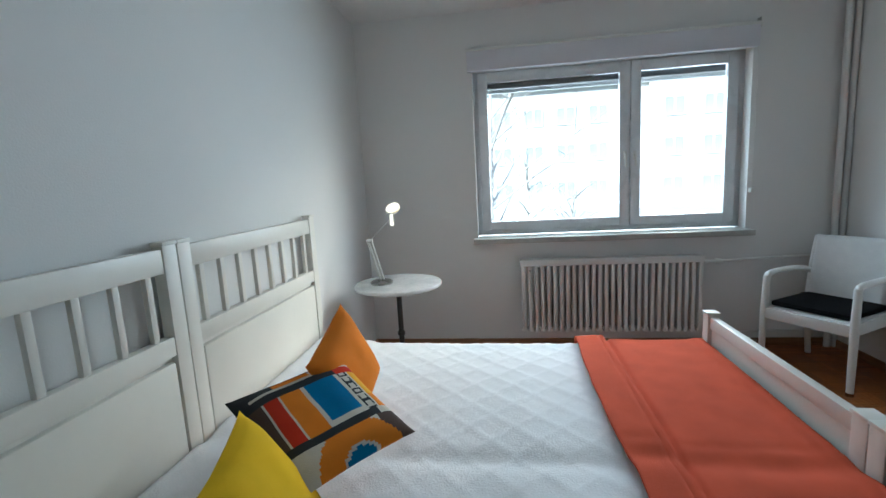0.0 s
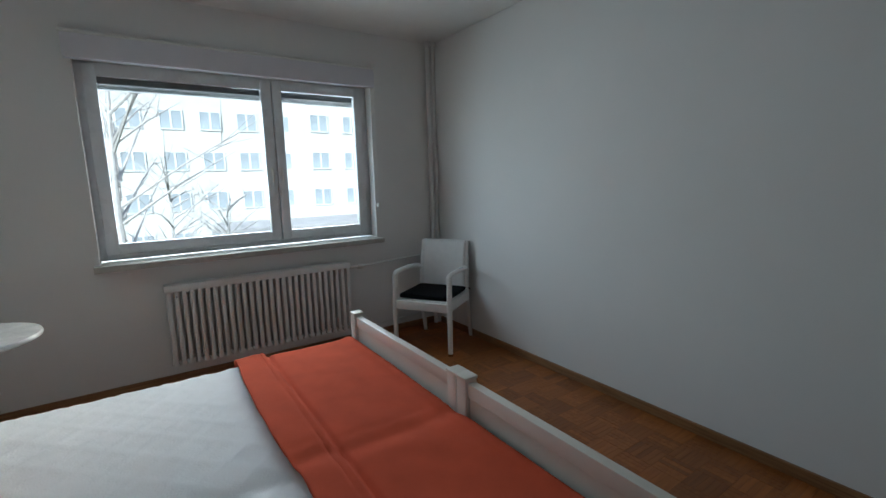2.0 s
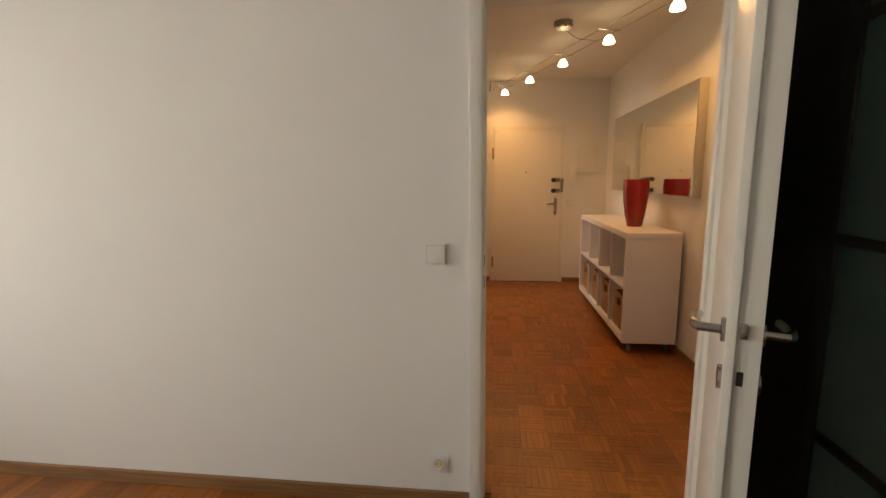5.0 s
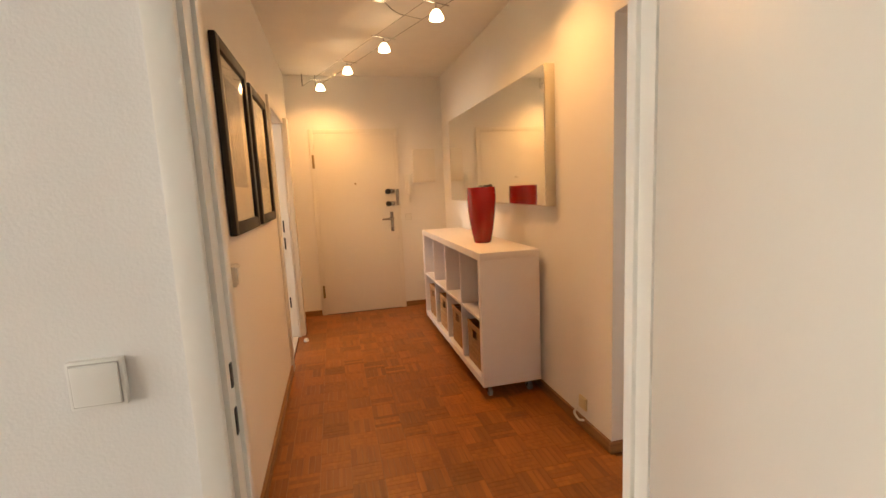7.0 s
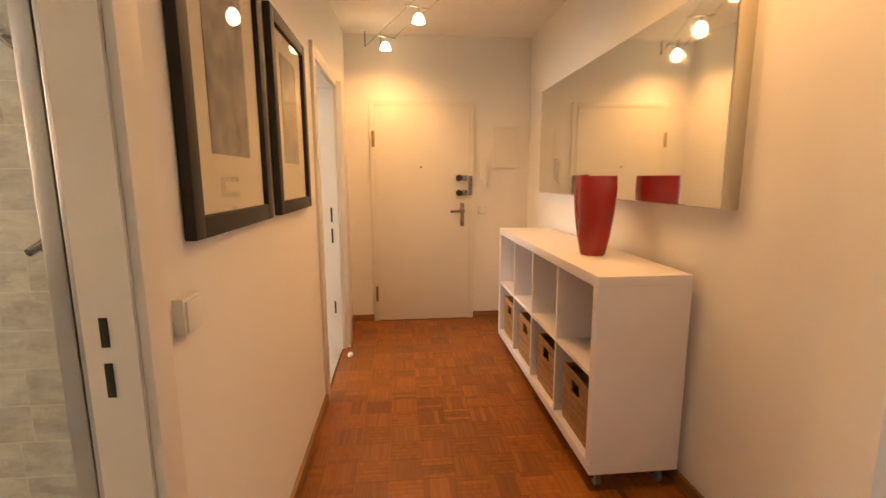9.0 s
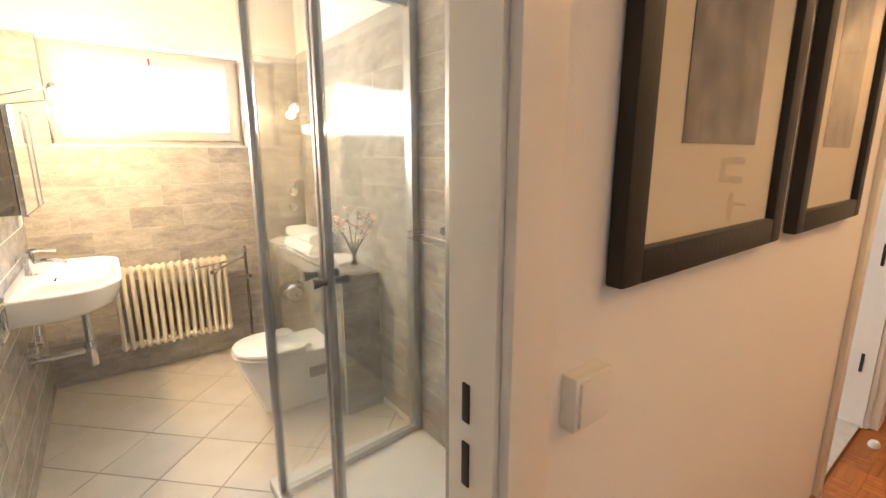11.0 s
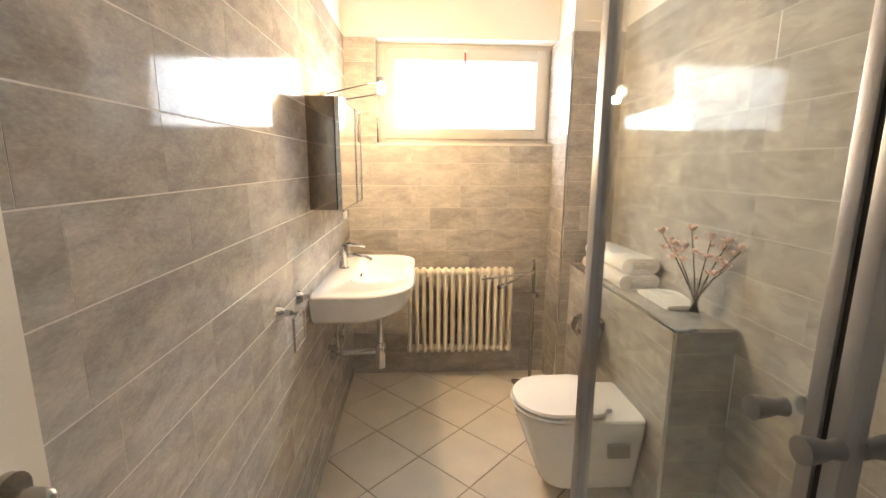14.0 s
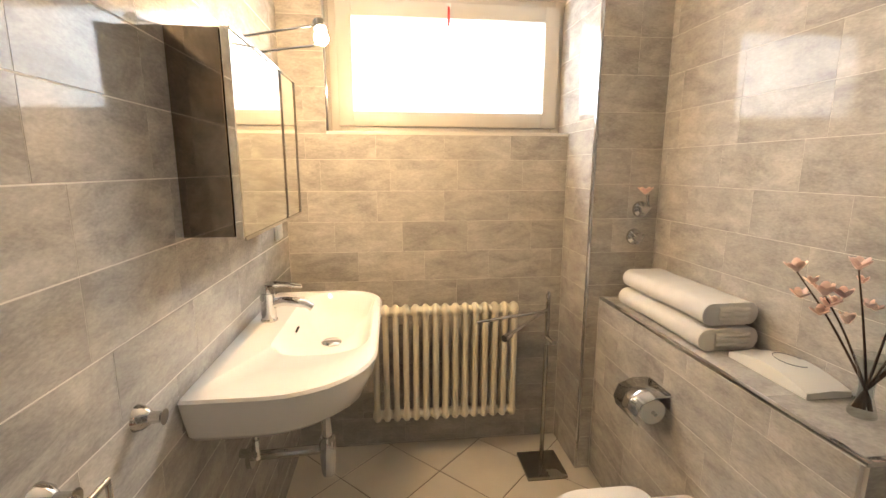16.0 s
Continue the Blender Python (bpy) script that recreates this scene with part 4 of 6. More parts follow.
def pillow(name, centre, u, v, su, sv, puff, materials, label, paint=None, n=26):
    """A stuffed cushion: u and v are its edges' directions."""
    u = Vector(u).normalized()
    v = (Vector(v) - u * u.dot(Vector(v))).normalized()
    w = u.cross(v)
    bm = bmesh.new()
    sheets = []
    for side in (1, -1):
        grid = []
        for i in range(n + 1):
            row = []
            for j in range(n + 1):
                a, b = 2 * i / n - 1, 2 * j / n - 1
                pinch = 1 - 0.07 * (1 - a * a) * b * b - 0.07 * (1 - b * b) * a * a
                h = puff * ((1 - a ** 4) * (1 - b ** 4)) ** 0.6
                h += 0.006 * noise.noise(Vector((a * 3, b * 3, side + su))) * (1 - a * a) * (1 - b * b)
                h += 0.010 * math.sin(9 * a * b + 3 * a) * (a * a * b * b) * (1 - a ** 6) * (1 - b ** 6)
                row.append(bm.verts.new(Vector(centre) + u * (a * su / 2 * pinch) + v * (b * sv / 2 * pinch) + w * (side * h)))
            grid.append(row)
        for i in range(n):
            for j in range(n):
                f = bm.faces.new((grid[i][j], grid[i + 1][j], grid[i + 1][j + 1], grid[i][j + 1]))
                if paint:
                    f.material_index = paint((i + 0.5) / n, (j + 0.5) / n)
        sheets.append(grid)
    bmesh.ops.remove_doubles(bm, verts=bm.verts[:], dist=0.002)
    ob = solid(name, bm, materials[0], centre, label, "pillow", "cushions on the beds")
    for m in materials[1:]:
        ob.data.materials.append(m)
    return ob


def fabric(name, colour):
    return mat(name, colour, 0.9, vary=0.06, scale=9, bump=0.05, bump_scale=300, spec=0.12)


PATTERN = [fabric("cotton_cream", (0.60, 0.57, 0.50)), fabric("cotton_charcoal", (0.035, 0.04, 0.045)), fabric("cotton_blue", (0.015, 0.16, 0.36)), fabric("cotton_orange", (0.70, 0.22, 0.02)), fabric("cotton_red", (0.50, 0.035, 0.015)), fabric("cotton_brown", (0.09, 0.06, 0.05)), fabric("cotton_gold", (0.72, 0.38, 0.03))]


def retro(a, b):
    """Blocks of a printed pattern over the cushion, a along its width, b up."""
    if b > 0.93:
        return 1
    if b > 0.86:
        return 4 if a > 0.72 else 3 if 0.30 < a < 0.62 else 0 if a > 0.62 else 1
    if b > 0.835:
        return 0 if a > 0.1 else 1
    if b > 0.75:
        return 1 if a < 0.80 else 4
    if 0.22 < b <= 0.29:
        return 1 if a < 0.86 else 0
    if b <= 0.22:
        d = math.hypot((a - 0.56) * 1.1, b + 0.13)
        return 2 if d < 0.19 else 0 if d < 0.215 else 3 if d < 0.40 else 5 if a > 0.82 else 0
    if a > 0.90:
        return 6 if b > 0.45 else 3
    if a > 0.79:
        ring = (b * 13) % 1
        if a < 0.805 or a > 0.885:
            return 0
        return 0 if 0.22 < ring < 0.78 and 0.822 < a < 0.868 else 1 if 0.08 < ring < 0.92 else 0
    if a > 0.76:
        return 0
    if a > 0.50:
        return 2 if b > 0.33 else 0
    if a > 0.47:
        return 0
    if a > 0.30:
        return 3
    if a > 0.275:
        return 0
    if a > 0.17:
        return 4
    if a > 0.155:
        return 0
    return 5


pillow("throw_pillow", (-0.375, 1.858, 0.665), (0.236, 0.295, 0.02), (-0.333, 0.215, 0.128), 0.43, 0.46, 0.05, PATTERN, "cushion printed with blue, orange and red blocks", retro, 60)
pillow("throw_pillow", (-0.40, 2.195, 0.69), (0.017, 0.938, 0.346), (-0.295, -0.326, 0.898), 0.375, 0.375, 0.055, [ORANGE], "plain orange cotton cushion leaning on its neighbour")
pillow("throw_pillow", (-0.36, 1.50, 0.632), (-0.298, 0.954, 0.043), (-0.472, -0.186, 0.862), 0.38, 0.38, 0.055, [YELLOW], "plain bright yellow cotton cushion on the bedspread")

# round marble side table
tb = thing("side_table", (-0.50, 3.52, 0), "round white marble side table on a black iron foot", "table")
part("tabletop", lathe([(0.0, 0.705), (0.292, 0.705), (0.302, 0.712), (0.304, 0.722), (0.298, 0.732), (0.0, 0.733)], (-0.51, 3.52, 0), 56), TABLE_STONE, tb)
part("column", lathe([(0.0, 0.05), (0.03, 0.05), (0.022, 0.09), (0.018, 0.35), (0.026, 0.36), (0.026, 0.38), (0.018, 0.39), (0.018, 0.62), (0.03, 0.69), (0.09, 0.703), (0.0, 0.704)], (-0.51, 3.52, 0), 24), BLACK, tb)
for k in range(4):
    a = radians(45 + 90 * k)
    c, s = math.cos(a), math.sin(a)
    part("leg", tube(curve_points([(-0.51 + 0.015 * c, 3.52 + 0.015 * s, 0.075), (-0.51 + 0.12 * c, 3.52 + 0.12 * s, 0.055), (-0.51 + 0.21 * c, 3.52 + 0.21 * s, 0.014)], 6), 0.013), BLACK, tb)

# desk lamp with a white arm and a lit flat head
dl = thing("desk_lamp", (-0.62, 3.50, 0.733), "white desk lamp with a lit oval head", "lamp")
part("base", lathe([(0.0, 0), (0.075, 0), (0.078, 0.012), (0.06, 0.026), (0.02, 0.032), (0.0, 0.032)], (-0.62, 3.50, 0.733), 32), STEEL, dl)
for dx in (-0.012, 0.012):
    part("arm", rod((-0.615 + dx, 3.50, 0.76), (-0.69 + dx, 3.52, 1.03), 0.0075), PLASTIC, dl)
part("joint", rod((-0.71, 3.52, 1.03), (-0.67, 3.52, 1.03), 0.014), PLASTIC, dl)
part("upper_arm", rod((-0.69, 3.52, 1.03), (-0.525, 3.52, 1.185), 0.0022), CHROME, dl)
# Strip that glows by emission, for the lamplight reflected on the arm.
part("upper_arm", box(-0.535, -0.515, 3.51, 3.53, 1.13, 1.21, 0.004), DESK_GLOW, dl)
bm = lathe([(0.0, 0.0), (0.043, 0.003), (0.050, 0.012), (0.045, 0.022), (0.0, 0.026)], (0, 0, 0), 32)
bmesh.ops.transform(bm, matrix=pose(-0.50, 3.50, 1.235, 38, -14, 0), verts=bm.verts[:])
part("head", bm, PLASTIC, dl)
bm = lathe([(0.0, 0.0), (0.045, 0.0), (0.045, 0.003), (0.0, 0.003)], (0, 0, 0), 32)
bmesh.ops.transform(bm, matrix=pose(-0.50, 3.50, 1.235, 38, -14, 0) @ pose(0, 0, 0.0255), verts=bm.verts[:])
part("light_disc", bm, DESK_GLOW, dl, "warm lit disc of the lamp")

# armchair in the corner: built round the origin, front towards -y
ch = thing("armchair", (0, 0, 0), "white armchair with woven back and black seat pad", "chair")
for sx in (-1, 1):
    part("front_leg", tube([(sx * 0.255, -0.25, 0.0), (sx * 0.252, -0.247, 0.42), (sx * 0.250, -0.235, 0.655)], [0.019, 0.023, 0.021], 12), LACQUER, ch)
    part("leg_tip", rod((sx * 0.255, -0.25, 0.0), (sx * 0.255, -0.25, 0.02), 0.0205), STEEL, ch)
    part("back_leg", tube(curve_points([(sx * 0.235, 0.285, 0.0), (sx * 0.228, 0.235, 0.25), (sx * 0.225, 0.215, 0.45), (sx * 0.222, 0.235, 0.66), (sx * 0.215, 0.275, 0.885)], 4), 0.019, 12), LACQUER, ch)
    part("armrest", tube(curve_points([(sx * 0.250, -0.235, 0.645), (sx * 0.250, -0.20, 0.668), (sx * 0.250, 0.0, 0.672), (sx * 0.240, 0.15, 0.66), (sx * 0.224, 0.232, 0.635)], 5), 0.020, 12), LACQUER, ch)
    part("side_rail", box(sx * 0.235 - 0.014, sx * 0.235 + 0.014, -0.23, 0.22, 0.36, 0.435, 0.008), LACQUER, ch)
part("front_rail", box(-0.24, 0.24, -0.262, -0.232, 0.36, 0.435, 0.008), LACQUER, ch)
part("back_rail", box(-0.22, 0.22, 0.205, 0.235, 0.36, 0.435, 0.008), LACQUER, ch)
part("seat", box(-0.236, 0.236, -0.235, 0.215, 0.425, 0.445, 0.008), WICKER_WHITE, ch)
bm = bmesh.new()
n = 14
front = [[bm.verts.new((-0.212 + 0.424 * i / n, 0.205 + 0.02 * (j / n) + 0.05 * (j / n) ** 2 + 0.016 * (1 - (2 * i / n - 1) ** 2), 0.44 + 0.45 * j / n)) for j in range(n + 1)] for i in range(n + 1)]
for i in range(n):
    for j in range(n):
        bm.faces.new((front[i][j], front[i + 1][j], front[i + 1][j + 1], front[i][j + 1]))
bk = part("backrest", bm, WICKER_WHITE, ch, "white woven backrest")
so = bk.modifiers.new("thickness", "SOLIDIFY")
so.thickness = 0.022
ch.matrix_basis = pose(2.335, 3.748, 0, 0, 0, -58)
pad = bmesh.new()
join(pad, box(-0.225, 0.225, -0.225, 0.20, 0.447, 0.487, 0.018))
for sx in (-1, 1):
    tube([(sx * 0.21, 0.185, 0.47), (sx * 0.235, 0.225, 0.468), (sx * 0.262, 0.20, 0.462)], 0.006, 6, bm=pad)
pad_ob = solid("seat_cushion", pad, CUSHION, (0, 0, 0), "thin black seat pad tied to the armchair", "cushion")
pad_ob.matrix_basis = pose(2.335, 3.748, 0, 0, 0, -58)


# switches and sockets
def wall_plate(name, at, normal, label, socket=False, half=0.040, deep=0.0):
    """A plate on a wall, at its middle, facing normal."""
    t = thing(name, at, label, "socket" if socket else "light switch")
    turn = Vector(normal).to_track_quat("Z", "Y").to_matrix().to_4x4()
    m = Matrix.Translation(at) @ turn
    bm = box(-half, half, -half, half, 0.0, 0.009 + deep, 0.003)
    bmesh.ops.transform(bm, matrix=m, verts=bm.verts[:])
    part("plate", bm, PLASTIC, t)
    if socket:
        bm = lathe([(0.021, 0.0095), (0.023, 0.0135), (0.024, 0.0095)], (0, 0, 0), 28)
        bmesh.ops.transform(bm, matrix=m, verts=bm.verts[:])
        part("insert", bm, PLASTIC, t)
        # Flush disc in darker ivory: the well's shade is put into its colour.
        bm = rod((0, 0, 0.0085), (0, 0, 0.0105), 0.0205, seg=28)
        bmesh.ops.transform(bm, matrix=m, verts=bm.verts[:])
        s = part("well", bm, IVORY, t, "shaded round well of the socket")
        for q in (-0.0095, 0.0095):
            bm = rod((q, 0, 0.010), (q, 0, 0.0112), 0.003, seg=10)
            bmesh.ops.transform(bm, matrix=m, verts=bm.verts[:])
            part("contact_hole", bm, BLACK, s)
    else:
        bm = box(-half * 0.84, half * 0.84, -half * 0.84, half * 0.84, 0.008 + deep, 0.014 + deep, 0.003)
        bmesh.ops.transform(bm, matrix=m, verts=bm.verts[:])
        part("rocker", bm, PLASTIC, t)
        # Solid grey plate whose rim paints the shade between rocker and plate.
        bm = box(-half * 0.88, half * 0.88, -half * 0.88, half * 0.88, 0.0086 + deep, 0.0098 + deep)
        bmesh.ops.transform(bm, matrix=m, verts=bm.verts[:])
        if deep < 0.01:
            part("shadow_gap", bm, SILL, t, "grey plate coloured as the shade round the rocker", smooth=False)
    return t


wall_plate("light_switch", (BE, 0.677, 1.082), (-1, 0, 0), "square white light switch beside the bedroom door", deep=0.004)
wall_plate("wall_socket", (BE, 0.676, 0.186), (-1, 0, 0), "white wall socket above the skirting board", True)
wall_plate("light_switch", (3.797, HN, 1.06), (0, -1, 0), "square white light switch beside the bathroom door", deep=0.016)
wall_plate("light_switch", (HE, -0.54, 1.05), (-1, 0, 0), "small white light switch beside the entrance door")
sk = wall_plate("wall_socket", (4.02, HS, 0.14), (0, 1, 0), "yellowed double socket low on the hall wall", False, 0.036)
for c in sk.children:
    c.data.materials[0] = IVORY
bm = tube(curve_points([(4.03, HS + 0.03, 0.11), (4.06, HS + 0.035, 0.07), (4.02, HS + 0.03, 0.045), (3.98, HS + 0.025, 0.06)], 5), 0.006, 8)
part("plug", bm, PLASTIC, sk, "white cable end below the socket")

# wardrobe with clouded glass doors
wd = thing("wardrobe", (1.4, -1.2, 0), "dark brown wardrobe with clouded glass sliding doors", "wardrobe")
part("side_panel", box(2.655, 2.695, BS + 0.005, -0.44, 0, 2.36, 0.003), WARDROBE, wd)
part("side_panel", box(0.16, 0.20, BS + 0.005, -0.44, 0, 2.36, 0.003), WARDROBE, wd)
part("top_panel", box(0.20, 2.655, BS + 0.005, -0.44, 2.32, 2.36), WARDROBE, wd)
part("plinth", box(0.20, 2.655, BS + 0.02, -0.48, 0, 0.07), WARDROBE, wd)
part("back_panel", box(0.20, 2.655, BS + 0.006, BS + 0.016, 0.07, 2.32), WARDROBE, wd)
part("filler_strip", box(2.31, 2.655, -0.48, -0.44, 0.07, 2.32, 0.003), WARDROBE, wd)
for a, b in ((1.30, 2.312), (0.20, 1.34)):
    d = part("sliding_door", picture_frame(a, b, 0.075, 2.315, -0.452 if a > 1 else -0.482, -0.428 if a > 1 else -0.458, 0.05), WARDROBE, wd)
    yy = -0.442 if a > 1 else -0.472
    for k in range(4):
        z = 0.12 + 0.545 * k
        part("glass_panel", box(a + 0.045, b - 0.045, yy - 0.003, yy + 0.003, z, z + 0.535), CLOUDED, d, "grey-green clouded glass panel", smooth=False)
        if k:
            part("cross_bar", box(a + 0.045, b - 0.045, yy - 0.006, yy + 0.012, z - 0.018, z + 0.010, 0.002), WARDROBE, d)

# ---- hall things ----
sh = thing("shelf_unit", (5.38, -0.75, 0), "white open cube shelf on castors with rattan boxes", "shelf")
X0, X1, Y0, Y1, Z0, Z1 = 4.484, 6.28, -0.955, -0.555, 0.085, 0.955
part("top", box(X0, X1, Y0, Y1, Z1 - 0.048, Z1, 0.003), SHELF_WHITE, sh)
part("bottom", box(X0, X1, Y0, Y1, Z0, Z0 + 0.048, 0.003), SHELF_WHITE, sh)
for x in (X0, X1 - 0.045):
    part("side", box(x, x + 0.045, Y0 + 0.001, Y1 - 0.001, Z0 + 0.048, Z1 - 0.048), SHELF_WHITE, sh, smooth=False)
CW = (X1 - X0 - 0.09 - 3 * 0.017) / 4
zm = (Z0 + Z1) / 2
for k in range(1, 4):
    x = X0 + 0.045 + k * CW + (k - 1) * 0.017
    part("divider", box(x, x + 0.017, Y0 + 0.004, Y1 - 0.003, Z0 + 0.048, Z1 - 0.048), SHELF_WHITE, sh, smooth=False)
for k in range(4):
    x = X0 + 0.045 + k * (CW + 0.017)
    part("shelf_board", box(x, x + CW, Y0 + 0.005, Y1 - 0.004, zm - 0.009, zm + 0.009), SHELF_WHITE, sh, smooth=False)
part("back", box(X0 + 0.02, X1 - 0.02, Y0, Y0 + 0.004, Z0 + 0.02, Z1 - 0.02), SHELF_WHITE, sh, smooth=False)
for x in (X0 + 0.07, X1 - 0.07):
    for y in (Y0 + 0.06, Y1 - 0.06):
        c = part("castor", box(x - 0.03, x + 0.03, y - 0.022, y + 0.022, Z0 - 0.008, Z0, 0.002), STEEL, sh, "steel swivel castor")
        bm = box(x - 0.014, x + 0.016, y - 0.016, y - 0.012, 0.025, Z0 - 0.006, 0.001)
        box(x - 0.014, x + 0.016, y + 0.012, y + 0.016, 0.025, Z0 - 0.006, 0.001, bm=bm)
        part("fork", bm, STEEL, c)
        part("wheel", rod((x - 0.012, y - 0.011, 0.0305), (x - 0.012, y + 0.011, 0.0305), 0.030, seg=24), GREY_PLASTIC, c)

basket = None
for k in range(4):
    x = X0 + 0.045 + k * (CW + 0.017) + CW / 2
    if basket is None:
        basket = thing("storage_basket", (x, -0.75, Z0 + 0.048), "woven rattan storage box with a slot handle", "basket", "rattan boxes in the shelf")
        w, zb, zt, ya, yb = 0.155, Z0 + 0.049, Z0 + 0.049 + 0.29, -0.92, -0.585
        bands = 14
        for r in range(bands):
            za, zz = zb + (zt - zb) * r / bands, zb + (zt - zb) * (r + 1) / bands - 0.002
            o = 0.0025 * (r % 2)
            bm = bmesh.new()
            box(x - w - o, x - w + 0.009, ya, yb, za, zz, 0.003, bm=bm)
            box(x + w - 0.009, x + w + o, ya, yb, za, zz, 0.003, bm=bm)
            box(x - w, x + w, ya - o, ya + 0.009, za, zz, 0.003, bm=bm)
            if 9 <= r <= 11:
                box(x - w, x - 0.045, yb - 0.009, yb + o, za, zz, 0.003, bm=bm)
                box(x + 0.045, x + w, yb - 0.009, yb + o, za, zz, 0.003, bm=bm)
            else:
                box(x - w, x + w, yb - 0.009, yb + o, za, zz, 0.003, bm=bm)
            part("woven_band", bm, RATTAN, basket)
        part("bottom", box(x - w + 0.01, x + w - 0.01, ya + 0.01, yb - 0.01, zb, zb + 0.008), RATTAN, basket)
        part("rim", box(x - w - 0.004, x + w + 0.004, yb - 0.004, yb + 0.005, zt - 0.012, zt + 0.004, 0.003), RATTAN, basket)
        first_x = x
    else:
        copy_thing(basket, Matrix.Translation((x, -0.75, Z0 + 0.048)))

solid("vase", lathe([(0.0, 0.0), (0.058, 0.0), (0.064, 0.01), (0.082, 0.10), (0.098, 0.22), (0.105, 0.33), (0.102, 0.40), (0.097, 0.40), (0.099, 0.33), (0.092, 0.22), (0.076, 0.10), (0.0, 0.02)], (5.0, -0.755, 0.9555), 48), RED_VASE, (5.0, -0.755, 0.9555), "tall glossy red vase standing on the white shelf", "vase")

mr = thing("wall_mirror", (5.38, HS, 1.2), "wide wall mirror in a deep silver frame", "mirror")
MX0, MX1, MZ0, MZ1 = 4.315, 6.456, 1.228, 2.035
part("box_frame", box(MX0, MX1, HS, HS + 0.062, MZ0, MZ1, 0.003), mat("silver_mirror_edge", (0.62, 0.58, 0.48), 0.3, 0.6, vary=0.05, bump=0.005), mr)
part("mirror_glass", box(MX0 + 0.006, MX1 - 0.006, HS + 0.060, HS + 0.066, MZ0 + 0.006, MZ1 - 0.006, 0.002), MIRROR, mr, "clear silvered mirror glass", smooth=False)


def hung_picture(x0, x1, z0, z1, label):
    p = thing("framed_picture", ((x0 + x1) / 2, HN, z0), label, "picture", "framed photographs in the hall")
    w = 0.052
    part("frame", picture_frame(x0, x1, z0, z1, HN - 0.03, HN - 0.002, w), FRAME_BLACK, p)
    part("mount", box(x0 + w - 0.004, x1 - w + 0.004, HN - 0.012, HN - 0.008, z0 + w - 0.004, z1 - w + 0.004), CARD, p, smooth=False)
    ph = part("print", box(x0 + 0.160, x1 - 0.165, HN - 0.0145, HN - 0.0125, z0 + 0.20, z1 - 0.13), PHOTO, p, "dark grey photographic print", smooth=False)
    for k, (a, b) in enumerate(((0.27, 0.33), (0.275, 0.325))):
        part("caption_mark", box(x0 + a, x0 + b, HN - 0.0135, HN - 0.0122, z0 + 0.165 - 0.03 * k, z0 + 0.168 - 0.03 * k), CAPTION, ph, smooth=False)
    g = part("glass", box(x0 + w - 0.002, x1 - w + 0.002, HN - 0.021, HN - 0.019, z0 + w - 0.002, z1 - w + 0.002), PICTURE_GLASS, p, "clear picture glass", smooth=False)
    g.visible_shadow = False
    return p


hung_picture(3.837, 4.443, 1.21, 1.995, "black framed photograph with a wide cream mount")
hung_picture(4.551, 5.125, 1.21, 1.968, "second black framed photograph with a cream mount")

# intercom, meter flap
ic = thing("intercom", (HE, -0.56, 1.2), "white wall intercom with a hanging handset", "intercom")
part("body", box(HE - 0.03, HE, -0.60, -0.525, 1.33, 1.53, 0.006), PLASTIC, ic)
part("handset", box(HE - 0.06, HE - 0.028, -0.585, -0.54, 1.30, 1.50, 0.010), PLASTIC, ic)
part("cord", tube(curve_points([(HE - 0.045, -0.56, 1.30), (HE - 0.04, -0.575, 1.22), (HE - 0.035, -0.555, 1.24), (HE - 0.02, -0.56, 1.33)], 6), 0.004, 8), PLASTIC, ic)
mf = thing("meter_cover", (HE, -0.74, 1.4), "white painted meter cupboard flap on the wall", "cover")
part("flap", box(HE - 0.02, HE, -0.88, -0.625, 1.435, 1.81, 0.004), DOOR_PAINT, mf)
part("flap_edge", box(HE - 0.0235, HE - 0.0195, -0.873, -0.632, 1.442, 1.803, 0.002), DOOR_PAINT, mf)
solid("door_stop", lathe([(0.0, 0), (0.022, 0), (0.024, 0.012), (0.016, 0.03), (0.0, 0.032)], (6.12, 0.63, 0.0), 20), PLASTIC, (6.12, 0.63, 0.0), "small white rubber door stop on the parquet", "door stop")
solid("threshold", box(5.48, 6.27, HN + 0.01, TS - 0.01, 0.0, 0.012, 0.004), SILL, (5.87, 0.76, 0), "pale stone threshold in the doorway", "threshold", kind="structure")
solid("threshold", box(2.955, 3.625, HN + 0.01, TS - 0.01, 0.0, 0.010, 0.004), SKIRT, (3.28, 0.76, 0), "oak threshold of the bathroom doorway", "threshold", kind="structure")

# low-voltage cable lights: two cables and small glass shades
cable = thing("cable_light_track", (5.4, -0.2, 2.5), "two taut low-voltage cables under the hall ceiling", "lighting")
slope = Vector((6.65 - 4.05, 0.325 + 0.65, 0)).normalized()
side = Vector((-slope.y, slope.x, 0))
start = Vector((4.05, -0.65, 2.475)) - slope * 0.32
end = Vector((6.65, 0.325, 2.475)) + slope * 0.33
for s in (-0.07, 0.07):
    part("cable", rod(start + side * s, end + side * s, 0.0022, seg=8), STEEL, cable)
    for q in (start, end):
        part("tensioner", rod(q + side * s, q + side * s + Vector((0, 0, HCEIL - 2.475)), 0.006, seg=10), STEEL, cable)
tf = thing("lamp_transformer", (4.87, -0.09, HCEIL), "round brushed steel transformer on the ceiling", "transformer")
part("canopy", lathe([(0.0, 0.0), (0.075, 0.0), (0.075, -0.035), (0.06, -0.05), (0.0, -0.05)], (4.87, -0.09, HCEIL), 32), STEEL, tf)
part("feed_arm", rod((4.93, -0.10, HCEIL - 0.03), (4.80, -0.12, HCEIL - 0.03), 0.02), STEEL, tf)
